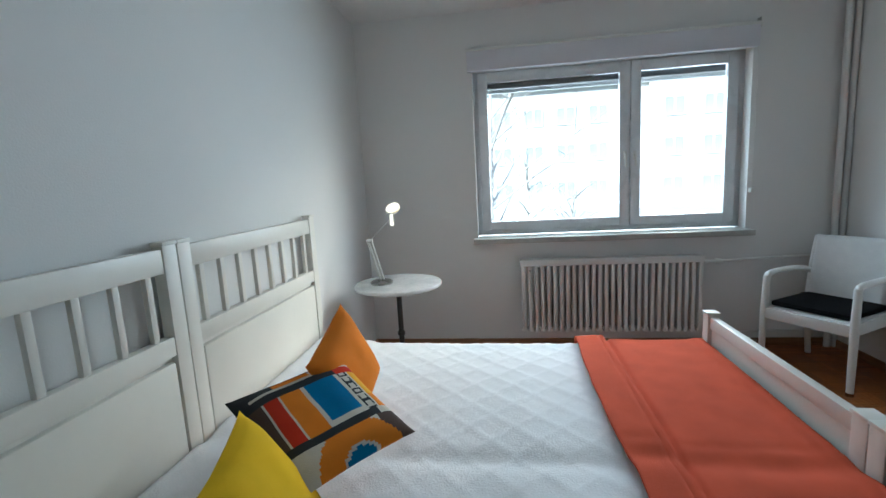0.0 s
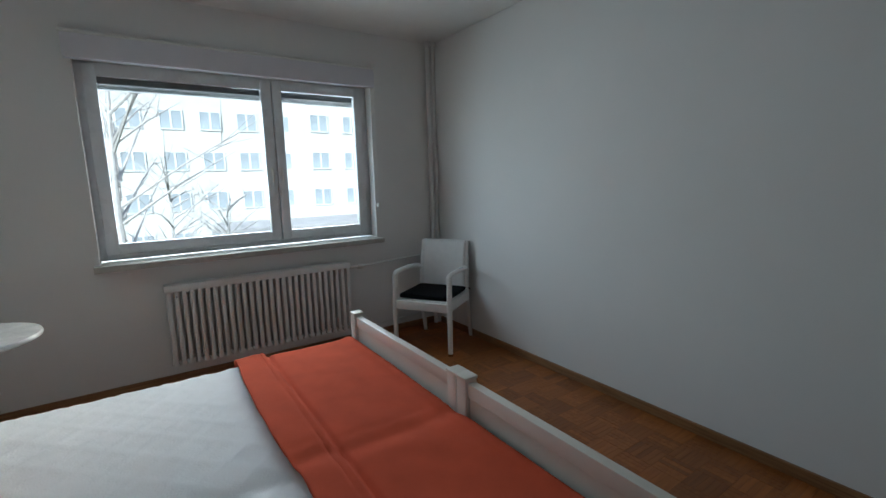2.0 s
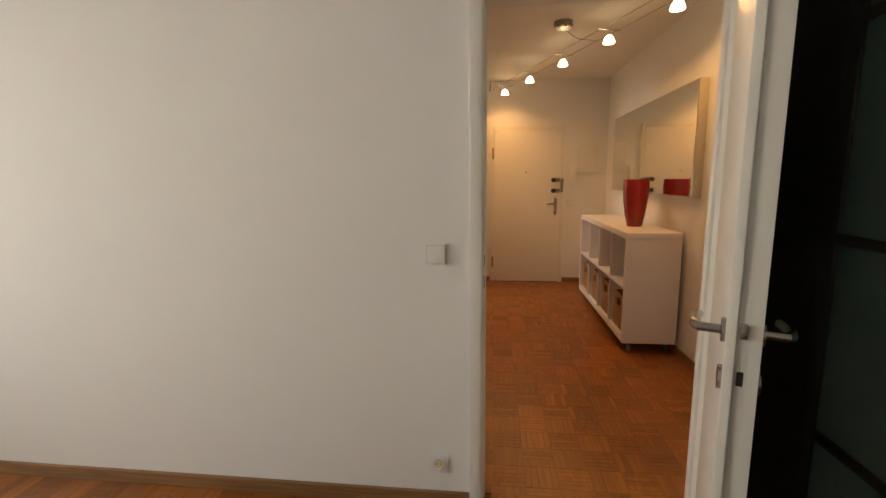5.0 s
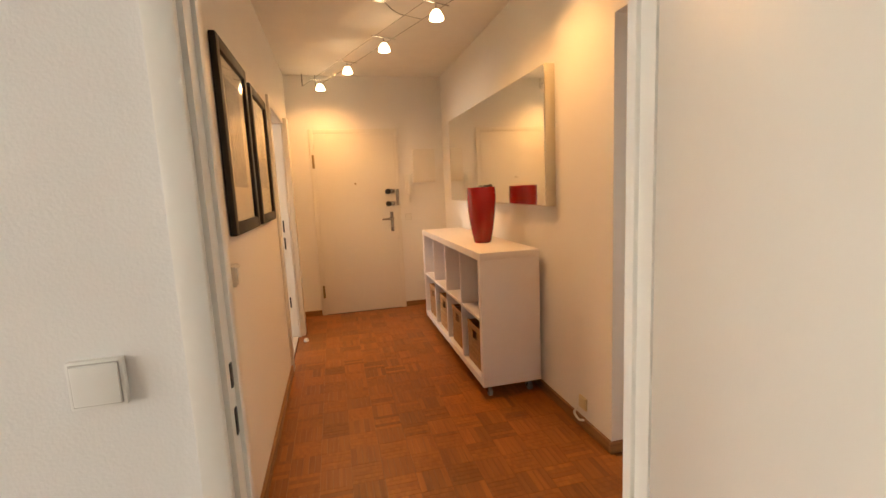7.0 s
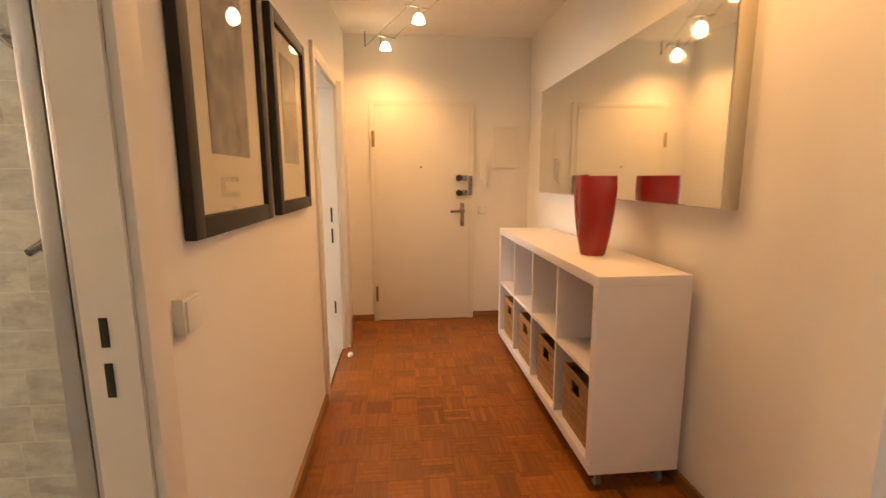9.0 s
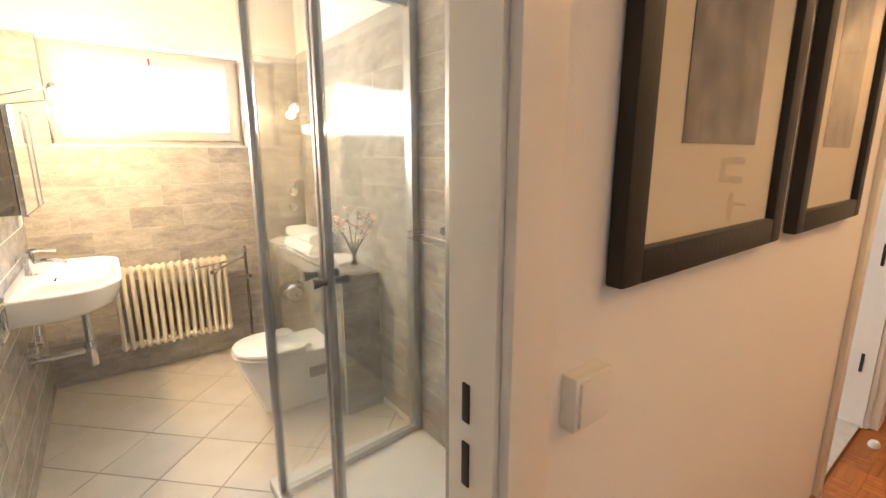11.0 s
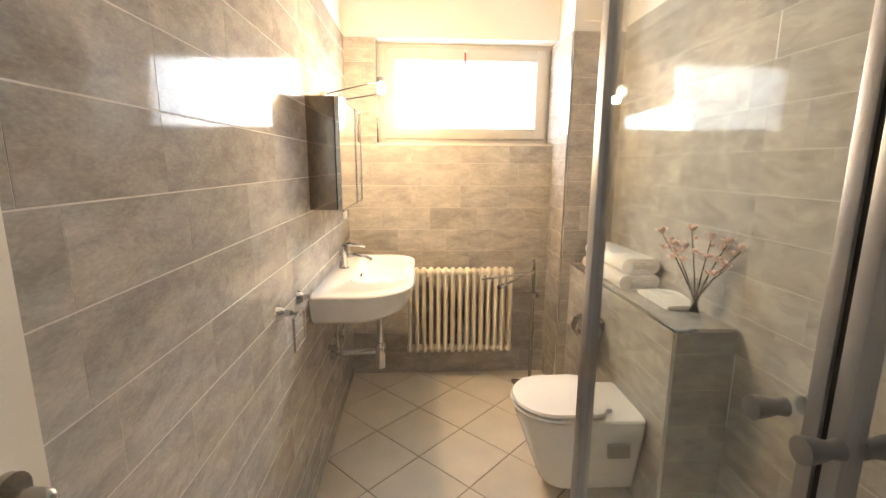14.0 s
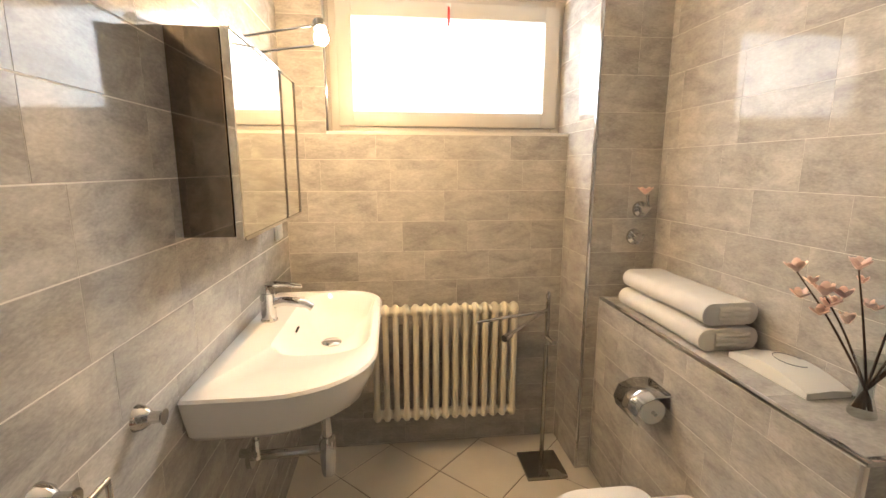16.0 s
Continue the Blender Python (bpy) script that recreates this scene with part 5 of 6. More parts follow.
for q in (-0.07, 0.07):
    foot = start + slope * ((4.95 - start.x) / slope.x) + side * q
    part("feed_wire", tube(curve_points([(4.88, -0.10, HCEIL - 0.05), (4.92, -0.2, HCEIL - 0.11), tuple(foot)], 6), 0.0018, 6), STEEL, tf)
for k in range(5):
    at = Vector((4.05, -0.65, 0)).lerp(Vector((6.65, 0.325, 0)), k / 4)
    l = thing("cable_spotlight", (at.x, at.y, 2.475), "small lit white glass shade hanging from the cables", "lamp", "cable lamps in the hall")
    c = Vector((at.x, at.y, 2.4745))
    part("cross_bar", rod(c - side * 0.095, c + side * 0.095, 0.004, seg=10), CHROME, l)
    part("stem", rod(c, c - Vector((0, 0, 0.045)), 0.0045, seg=10), CHROME, l)
    part("shade", lathe([(0.010, 2.436), (0.022, 2.43), (0.036, 2.408), (0.045, 2.378), (0.041, 2.376), (0.032, 2.404), (0.018, 2.424), (0.0, 2.426)], (at.x, at.y, 0), 28), LAMP_GLOW, l, "glowing white glass shade")
    spot_lamp("hall_bulb", (at.x, at.y, 2.37), HALL_W, HALL_WARM)

# ---- bathroom things ----
def rounded(x0, x1, y0, y1, radii, z, n=8):
    """A ring round a rectangle with four corner radii (x0y0, x1y0, x1y1, x0y1)."""
    pts = []
    for (cx, cy, sx, sy, a0), r in zip(((x0, y0, 1, 1, 180), (x1, y0, -1, 1, 270), (x1, y1, -1, -1, 0), (x0, y1, 1, -1, 90)), radii):
        for k in range(n + 1):
            a = radians(a0 + 90 * k / n)
            pts.append(Vector((cx + sx * r + r * math.cos(a), cy + sy * r + r * math.sin(a), z)))
    return pts


TX = TW + 0.009
wb = thing("washbasin", (TX, 3.1, 0.68), "white ceramic wall-hung washbasin with rounded front", "washbasin")
rings = [rounded(TX, 3.19, 2.76, 3.40, (0.01, 0.17, 0.12, 0.01), 0.704), rounded(TX, 3.235, 2.725, 3.445, (0.01, 0.20, 0.13, 0.01), 0.715), rounded(TX, 3.265, 2.70, 3.475, (0.01, 0.21, 0.135, 0.01), 0.740), rounded(TX, 3.288, 2.68, 3.495, (0.01, 0.22, 0.14, 0.01), 0.800), rounded(TX, 3.295, 2.672, 3.50, (0.01, 0.23, 0.14, 0.01), 0.830), rounded(TX + 0.003, 3.29, 2.677, 3.496, (0.01, 0.23, 0.14, 0.01), 0.836)]
rings += [rounded(3.005, 3.272, 2.885, 3.478, (0.10, 0.12, 0.12, 0.10), 0.835), rounded(3.012, 3.264, 2.895, 3.47, (0.10, 0.12, 0.12, 0.10), 0.827), rounded(3.03, 3.245, 2.93, 3.44, (0.10, 0.10, 0.10, 0.10), 0.780), rounded(3.06, 3.21, 3.0, 3.37, (0.07, 0.07, 0.07, 0.07), 0.751), rounded(3.11, 3.16, 3.16, 3.21, (0.02, 0.02, 0.02, 0.02), 0.743)]
part("basin_body", loft(rings), CERAMIC, wb)
part("drain", lathe([(0.0, 0.744), (0.030, 0.744), (0.033, 0.748), (0.027, 0.753), (0.0, 0.754)], (3.135, 3.19, 0), 28), CHROME, wb, "chrome drain plug")
part("overflow_hole", rod((3.028, 3.18, 0.800), (3.034, 3.18, 0.797), 0.011, seg=16), BLACK, wb)
tap = thing("basin_tap", (2.95, 3.17, 0.847), "chrome single-lever basin tap", "tap")
part("body", lathe([(0.0, 0.834), (0.026, 0.834), (0.026, 0.840), (0.0225, 0.844), (0.0225, 0.925), (0.0, 0.925)], (2.95, 3.17, 0), 28), CHROME, tap)
part("spout", tube(curve_points([(2.955, 3.17, 0.885), (3.00, 3.168, 0.897), (3.06, 3.165, 0.888), (3.085, 3.164, 0.874)], 5), [0.015] * 10 + [0.0125] * 6, 14), CHROME, tap)
bm = lathe([(0.0, 0.926), (0.0225, 0.926), (0.022, 0.948), (0.0, 0.955)], (2.95, 3.17, 0), 28)
tube(curve_points([(2.945, 3.17, 0.950), (2.99, 3.168, 0.953), (3.055, 3.165, 0.945)], 5), [0.010] * 5 + [0.0075] * 6, 10, bm=bm)
part("lever", bm, CHROME, tap)
trap = thing("bottle_trap", (3.128, 3.06, 0.35), "chrome trap and waste pipe under the washbasin", "pipes")
part("tailpipe", rod((3.128, 3.06, 0.728), (3.128, 3.06, 0.49), 0.015), CHROME, trap)
part("cup", lathe([(0.0, 0.365), (0.019, 0.365), (0.022, 0.375), (0.025, 0.44), (0.027, 0.48), (0.02, 0.495), (0.0, 0.496)], (3.128, 3.06, 0), 24), CHROME, trap)
part("waste_pipe", rod((3.115, 3.06, 0.452), (TX, 3.055, 0.445), 0.015), CHROME, trap)
part("wall_rose", rod((TX, 3.055, 0.445), (TX + 0.014, 3.055, 0.445), 0.034, seg=24), CHROME, trap)
for y in (2.99, 3.14):
    bm = rod((TX, y, 0.50), (TX + 0.05, y, 0.50), 0.013)
    rod((TX + 0.045, y, 0.48), (TX + 0.045, y, 0.54), 0.010, bm=bm)
    tube(curve_points([(TX + 0.045, y, 0.535), (TX + 0.05, y + 0.01, 0.62), (2.95, 3.09, 0.726)], 5), 0.005, 8, bm=bm)
    part("angle_valve", bm, CHROME, trap)

cb = thing("mirror_cabinet", (TX, 3.08, 1.16), "bathroom cabinet with mirrored sides and doors", "cabinet")
# Mirrored sides, their dark reflection carried by the tint.
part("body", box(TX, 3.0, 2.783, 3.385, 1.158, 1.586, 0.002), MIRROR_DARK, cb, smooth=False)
for a, b in ((2.783, 3.20), (3.203, 3.385)):
    d = part("mirror_door", box(3.002, 3.020, a, b, 1.152, 1.588, 0.002), MIRROR, cb, smooth=False)
    bm = bmesh.new()
    for q in ((3.0205, 3.0235, a, b, 1.150, 1.157), (3.0205, 3.0235, a, b, 1.584, 1.590), (3.0205, 3.0235, b - 0.006, b, 1.157, 1.584)):
        box(*q, bm=bm)
    part("chrome_edge", bm, CHROME, d, smooth=False)
bl = thing("cabinet_lamp", (TX, 3.1, 1.6), "two thin arms with a lit spotlight over the cabinet", "lamp")
B = Vector((3.147, 3.154, 1.680))
part("bracket", box(TX, TX + 0.03, 3.03, 3.11, 1.590, 1.64, 0.004), CHROME, bl)
part("arm", rod((TX + 0.02, 3.05, 1.63), B + Vector((0, 0.02, 0.03)), 0.004), CHROME, bl)
part("arm", rod((TX + 0.02, 3.09, 1.60), B + Vector((0.0, 0, -0.03)), 0.004), CHROME, bl)
part("lamp_holder", rod(B + Vector((-0.005, 0.02, 0.035)), B + Vector((0, 0.005, 0.012)), 0.018), STEEL, bl)
bm = bmesh.new()
bmesh.ops.create_uvsphere(bm, u_segments=18, v_segments=12, radius=0.021)
bmesh.ops.translate(bm, verts=bm.verts[:], vec=B + Vector((0.003, -0.004, -0.012)))
part("bulb", bm, BULB_GLOW, bl, "bright lit halogen bulb")

for y, ring, z in ((2.325, True, 0.895), (2.545, False, 0.878)):
    t = thing("towel_ring" if ring else "robe_hook", (TX, y, z), "chrome towel holder with a square ring" if ring else "small chrome hook on the marble wall", "towel ring" if ring else "hook")
    bm = lathe([(0.0, 0.0), (0.024, 0.0), (0.02, 0.012), (0.011, 0.022), (0.010, 0.04), (0.014, 0.045), (0.0, 0.046)], (TX, y, z), 22, axis="X")
    part("rose", bm, CHROME, t)
    if ring:
        X = TX + 0.072
        part("arm", rod((TX + 0.04, y, z), (X, y - 0.03, z + 0.008), 0.007), CHROME, t)
        bm = bmesh.new()
        loop = [(X, 2.345, 0.905), (X, 2.235, 0.905), (X, 2.232, 0.812), (X, 2.342, 0.812), (X, 2.345, 0.905)]
        for p, q in zip(loop, loop[1:]):
            rod(p, q, 0.0042, seg=10, bm=bm)
        part("ring", bm, CHROME, t)
wall_plate("razor_socket", (TX + 0.0, 3.55, 1.07), (1, 0, 0), "small white shaver socket beside the cabinet", False, 0.038)

# boxed ledge behind the toilet
LX0 = 4.19
ledge = solid("wall_ledge", box(LX0, TE, 2.42, 3.475, 0, 0.772), GROUT, (4.3, 2.9, 0), "low marble-clad ledge behind the toilet", "ledge", kind="structure", smooth=False)
part("edge_trim", box(LX0 - 0.0105, LX0 + 0.004, 2.408, 3.475, 0.778, 0.788, 0.002), CHROME, ledge, "polished metal edge strip")
part("edge_trim", box(LX0 + 0.004, TE, 2.4095, 2.424, 0.778, 0.788, 0.002), CHROME, ledge)
part("edge_trim", box(4.118, 4.128, 3.4635, 3.477, 0.0, 2.02, 0.002), CHROME, ledge, "polished metal corner strip")

wc = thing("toilet", (LX0, 2.68, 0.05), "white wall-hung toilet with closed lid", "toilet")
WX = LX0 - 0.010


def wc_ring(grow, z, x0=3.70):
    r = min(0.155, 0.12 + grow)
    return rounded(x0 + 0.04 - grow, WX, 2.505 + 0.05 - grow, 2.855 - 0.05 + grow, (r, 0.02, 0.02, r), z - 0.010, 10)


part("bowl", loft([wc_ring(-0.035, 0.062, 3.765), wc_ring(-0.022, 0.068, 3.752), wc_ring(-0.002, 0.16, 3.738), wc_ring(0.022, 0.28, 3.718), wc_ring(0.036, 0.355, 3.705), wc_ring(0.036, 0.385, 3.705), wc_ring(0.028, 0.392, 3.705)]), CERAMIC, wc)
part("seat", loft([rounded(3.695, 4.03, 2.512, 2.848, (0.16, 0.05, 0.05, 0.16), 0.383, 12), rounded(3.69, 4.03, 2.507, 2.853, (0.163, 0.05, 0.05, 0.163), 0.390, 12), rounded(3.695, 4.03, 2.512, 2.848, (0.16, 0.05, 0.05, 0.16), 0.397, 12)]), CERAMIC, wc)
part("lid", loft([rounded(3.70, 4.03, 2.517, 2.843, (0.157, 0.05, 0.05, 0.157), 0.401, 12), rounded(3.694, 4.035, 2.511, 2.849, (0.16, 0.05, 0.05, 0.16), 0.408, 12), rounded(3.70, 4.032, 2.517, 2.843, (0.157, 0.05, 0.05, 0.157), 0.418, 12), rounded(3.74, 4.0, 2.56, 2.80, (0.115, 0.03, 0.03, 0.115), 0.424, 12)]), CERAMIC, wc)
part("hinge_block", box(4.03, 4.07, 2.58, 2.78, 0.382, 0.402, 0.006), CERAMIC, wc)
# No hollow here: a darker block paints the shade inside the fixing slot.
part("fixing_cover", box(4.03, 4.115, 2.5015, 2.522, 0.24, 0.292, 0.004), mat("shaded_ceramic_slot", (0.30, 0.29, 0.27), 0.3, vary=0.04, bump=0.0), wc, "dark block coloured as the shaded fixing slot")
ph = thing("paper_holder", (LX0, 3.02, 0.55), "chrome toilet roll holder with a curved cover", "holder")
bm = bmesh.new()
prof = [(LX0 - 0.011, 0.62), (LX0 - 0.06, 0.622), (LX0 - 0.11, 0.60), (LX0 - 0.125, 0.56), (LX0 - 0.115, 0.53)]
for a, b in zip(prof, prof[1:]):
    vs = [bm.verts.new((p[0], y, p[1])) for p, y in ((a, 2.95), (b, 2.95), (b, 3.09), (a, 3.09))]
    bm.faces.new(vs)
bmesh.ops.remove_doubles(bm, verts=bm.verts[:], dist=1e-4)
cv = part("cover", bm, CHROME, ph)
so = cv.modifiers.new("thickness", "SOLIDIFY")
so.thickness = 0.002
part("arm", rod((LX0 - 0.06, 2.95, 0.565), (LX0 - 0.06, 3.09, 0.565), 0.006), CHROME, ph)
part("roll", rod((LX0 - 0.06, 2.965, 0.565), (LX0 - 0.06, 3.075, 0.565), 0.040, seg=28), TOWEL, ph, "white paper roll")
part("back_plate", box(LX0 - 0.011, LX0 - 0.008, 2.96, 3.08, 0.57, 0.625, 0.002), CHROME, ph)

# folded towels
for k in range(2):
    z = 0.789 + 0.072 * k
    x0, x1, y0, y1 = 4.205 + 0.012 * k, 4.39, 2.90 + 0.01 * k, 3.36
    bm = bmesh.new()
    sec, h = [], 0.066
    outline = []
    for q in range(17):
        a = radians(-90 + 180 * q / 16)
        outline.append((x0 + 0.033 - 0.033 * math.cos(a), z + h / 2 + h / 2 * math.sin(a)))
    for q in range(17):
        a = radians(90 - 180 * q / 16)
        outline.append((x1 - 0.028 + 0.028 * math.cos(a), z + h / 2 + (h / 2) * math.sin(a)))
    ringy = []
    for j in range(15):
        y = y0 + (y1 - y0) * j / 14
        e = 0.006 * math.cos(math.pi * (2 * j / 14 - 1)) if j in (0, 14) else 0.0
        ringy.append([Vector((px_, y, max(z, pz_ + 0.004 * noise.noise(Vector((px_ * 14, y * 9, k)))))) for px_, pz_ in outline])
    loft(ringy, bm=bm)
    t = thing("folded_towel", ((x0 + x1) / 2, (y0 + y1) / 2, z), "thick white terry towel folded on the ledge", "towel", "stack of white towels")
    part("towel_body", bm, TOWEL, t)
    for zz in (0.018, 0.033, 0.047):
        bm = tube(curve_points([(x0 + 0.05, y0 - 0.002, z + zz), (x0 + 0.10, y0 - 0.006, z + zz + 0.003), (x1 - 0.06, y0 - 0.005, z + zz - 0.002), (x1 - 0.03, y0 - 0.001, z + zz)], 5), 0.0072, 8)
        part("fold", bm, TOWEL, t, "rolled edge of a fold")
bx = thing("wipes_case", (4.335, 2.73, 0.788), "low white plastic case with a curved lid", "case")
rings = []
for j in range(9):
    y = 2.62 + 0.24 * j / 8
    zt = 0.790 + 0.034 * math.sin(math.pi * (0.12 + 0.76 * j / 8))
    rings.append([Vector((4.27, y, 0.7885)), Vector((4.385, y, 0.7885)), Vector((4.385, y, zt)), Vector((4.34, y, zt + 0.004)), Vector((4.27, y, zt))])
part("shell", loft(rings), PLASTIC, bx)
part("lid_groove", tube([(4.34 + 0.03 * math.cos(a / 10), 2.74 + 0.045 * math.sin(a / 10), 0.8292) for a in range(0, 50, 4)], 0.0012, 6), GREY_PLASTIC, bx)

vs = thing("flower_vase", (4.33, 2.55, 0.788), "clear glass vase holding magnolia twigs", "vase")
part("glass_body", lathe([(0.0, 0.0), (0.024, 0.0), (0.025, 0.006), (0.0145, 0.045), (0.0135, 0.065), (0.020, 0.10), (0.033, 0.135), (0.0315, 0.135), (0.018, 0.10), (0.0118, 0.066), (0.0125, 0.045), (0.0, 0.010)], (4.33, 2.55, 0.7885), 32), VASE_GLASS, vs)
rng = random.Random(4)
for k, (q, d, h) in enumerate(((-0.13, 0.02, 0.29), (-0.105, -0.02, 0.25), (-0.02, 0.03, 0.31), (0.03, 0.0, 0.29), (0.10, 0.02, 0.28), (0.14, -0.02, 0.27), (0.085, 0.0, 0.19))):
    foot = Vector((4.33 - q * 0.07, 2.55 + q * 0.08, 0.803))
    neck = Vector((4.33 + q * 0.02, 2.55 - q * 0.02, 0.853))
    b = Vector((min(4.33 + 0.62 * q, 4.385), 2.55 - 0.78 * q + d, 0.79 + h))
    mid = neck.lerp(b, 0.5) + Vector((0, 0, 0.012))
    a = neck
    pts = curve_points([foot, a, mid, b], 5)
    tw = part("twig", tube(pts, [0.0036 - 0.00014 * q for q in range(len(pts))], 7), TWIG, vs, "bare brown magnolia twig")
    buds = [b, pts[-3] + Vector((0.02, 0.015, 0.01)), pts[-5] + Vector((-0.012, -0.02, 0.015)), pts[-4] + Vector((-0.015, 0.025, 0.0))]
    for q, c in enumerate(buds):
        bm = bmesh.new()
        size = rng.uniform(0.014, 0.022) if q else 0.025
        for r in range(5):
            tmp = bmesh.new()
            bmesh.ops.create_uvsphere(tmp, u_segments=8, v_segments=6, radius=1)
            spin = pose(0, 0, 0, rng.uniform(25, 60), 0, 72 * r + rng.uniform(-15, 15))
            bmesh.ops.transform(tmp, matrix=Matrix.Translation(c) @ spin @ Matrix.Translation((0, 0, size * 0.55)) @ Matrix.Diagonal((size * 0.42, size * 0.12, size * 0.7, 1)), verts=tmp.verts[:])
            join(bm, tmp)
        part("blossom", bm, PETAL, tw, "pale pink magnolia blossom")

# two valves in the column, one with a blossom stuck on
for z, x, big in ((1.148, 4.325, True), (1.037, 4.308, False)):
    t = thing("stop_valve", (x, 3.463, z), "chrome stop valve handle in the marble column", "valve")
    part("rose", lathe([(0.0, 0.0), (0.033, 0.0), (0.03, -0.008), (0.016, -0.014), (0.015, -0.04), (0.0, -0.041)], (x, 3.464, z), 24, axis="Y"), CHROME, t)
    for k in range(3):
        a = radians(120 * k + 20)
        part("spoke", rod((x, 3.43, z), (x + 0.026 * math.cos(a), 3.43, z + 0.026 * math.sin(a)), 0.0065), CHROME, t)
    if big:
        part("stem", rod((x + 0.018, 3.44, z), (x + 0.012, 3.435, z + 0.06), 0.007), CHROME, t)
bm = bmesh.new()
for r in range(6):
    tmp = bmesh.new()
    bmesh.ops.create_uvsphere(tmp, u_segments=8, v_segments=6, radius=1)
    bmesh.ops.transform(tmp, matrix=Matrix.Translation((4.325, 3.435, 1.212)) @ pose(0, 0, 0, 50, 0, 60 * r) @ Matrix.Translation((0, 0, 0.016)) @ Matrix.Diagonal((0.013, 0.004, 0.022, 1)), verts=tmp.verts[:])
    join(bm, tmp)
solid("blossom", bm, PETAL, (4.325, 3.435, 1.205), "single pink blossom resting on the valve", "flower")
panel = thing("access_panel", (4.40, 3.475, 2.1), "small white access panel above the tiles", "cover")
part("panel", box(4.18, 4.39, 3.467, 3.475, 2.07, 2.40, 0.003), DOOR_PAINT, panel)

# free-standing towel and brush stand
st = thing("towel_stand", (3.975, 3.49, 0), "chrome free-standing holder on a square steel foot", "stand")
part("foot", box(3.885, 4.06, 3.40, 3.575, 0.012, 0.026, 0.002), STEEL, st)
part("pole", rod((3.985, 3.525, 0.02), (3.985, 3.525, 0.76), 0.0095), STEEL, st)
part("finial", lathe([(0.0, 0.0), (0.010, 0.0), (0.010, 0.03), (0.004, 0.045), (0.0, 0.045)], (3.985, 3.525, 0.755), 16), CHROME, st)
part("arm", rod((3.985, 3.525, 0.715), (3.67, 3.47, 0.695), 0.0065), CHROME, st)
part("arm", rod((3.985, 3.525, 0.725), (3.755, 3.30, 0.70), 0.0065), CHROME, st)
part("arm_knob", rod((3.765, 3.31, 0.701), (3.735, 3.28, 0.698), 0.013), CHROME, st)
part("roll_arm", rod((3.985, 3.525, 0.60), (3.99, 3.45, 0.60), 0.011), CHROME, st)
part("foot_pad", box(3.89, 4.055, 3.405, 3.57, 0.0, 0.012), BLACK, st)

# shower
SX, SY = 3.705, 1.955
P3 = (4.375, 2.03)
TRAY = 0.055
sw = thing("shower_enclosure", (SX, 1.4, 0), "glass shower enclosure with two doors in grey frames", "shower")
bm = box(SX - 0.02, TE - 0.009, SS + 0.009, SY + 0.15, 0.0, TRAY, 0.012)
part("tray", bm, CERAMIC, sw)
part("front_threshold", box(SX - 0.012, SX + 0.018, SS + 0.012, SY + 0.03, TRAY, TRAY + 0.028, 0.004), ALU, sw)
part("side_threshold", slab((SX, SY + 0.014), P3, 0.03, TRAY, TRAY + 0.028), ALU, sw)
TOP = 2.02
bm = box(SX - 0.014, SX + 0.016, SY - 0.004, SY + 0.032, TRAY + 0.02, TOP, 0.005)
part("corner_post", bm, ALU, sw)
part("wall_profile", box(TE - 0.05, TE - 0.010, P3[1] - 0.028, P3[1] + 0.030, TRAY, TOP, 0.006), ALU, sw)
part("wall_profile", box(SX - 0.016, SX + 0.022, SS + 0.010, SS + 0.05, TRAY, TOP, 0.006), ALU, sw)
part("hinge_stile", box(SX - 0.012, SX + 0.018, SS + 0.0545, SS + 0.092, TRAY + 0.03, TOP - 0.038, 0.005), ALU, sw)
part("head_rail", box(SX - 0.012, SX + 0.014, SS + 0.05, SY, TOP - 0.035, TOP, 0.004), ALU, sw)
part("head_rail", slab((SX + 0.016, SY + 0.014), P3, 0.026, TOP - 0.035, TOP), ALU, sw)
g = part("side_glass", slab((SX + 0.012, SY + 0.014), P3, 0.006, TRAY + 0.02, TOP - 0.03), SHOWER_GLASS, sw, "fixed clear glass side pane", smooth=False)
g.visible_shadow = False
MID = 1.386
for a, b, edge in ((SS + 0.09, MID - 0.004, MID - 0.022), (MID + 0.004, SY - 0.006, MID + 0.004)):
    d = part("shower_door", box(SX - 0.010, SX + 0.012, edge, edge + 0.018, TRAY + 0.035, TOP - 0.04, 0.003), ALU, sw, "grey framed shower door")
    part("magnet_strip", box(SX - 0.006, SX + 0.008, MID - 0.004 if edge < MID else MID, MID if edge < MID else MID + 0.004, TRAY + 0.04, TOP - 0.045), BLACK, d, smooth=False)
    g = part("door_glass", box(SX - 0.003, SX + 0.003, a, b, TRAY + 0.035, TOP - 0.04), SHOWER_GLASS, d, "clear glass door pane", smooth=False)
    g.visible_shadow = False
    y, kz = (1.43, 1.092) if edge > MID else (1.368, 1.086)
    for s in (-1, 1):
        bm = lathe([(0.0, 0.0), (0.010, 0.0), (0.008, 0.010 * s), (0.0115, 0.024 * s), (0.013, 0.036 * s), (0.0, 0.038 * s)], (SX + 0.010 * s, y, kz), 18, axis="X")
        part("knob", bm, GREY_PLASTIC, d, "grey waisted door knob")

bk = thing("soap_basket", (TE - 0.01, 1.80, 1.0), "chrome wire soap basket on the shower wall", "basket")
part("rose", rod((TE - 0.009, 1.80, 1.085), (TE - 0.035, 1.80, 1.085), 0.018, seg=20), CHROME, bk)
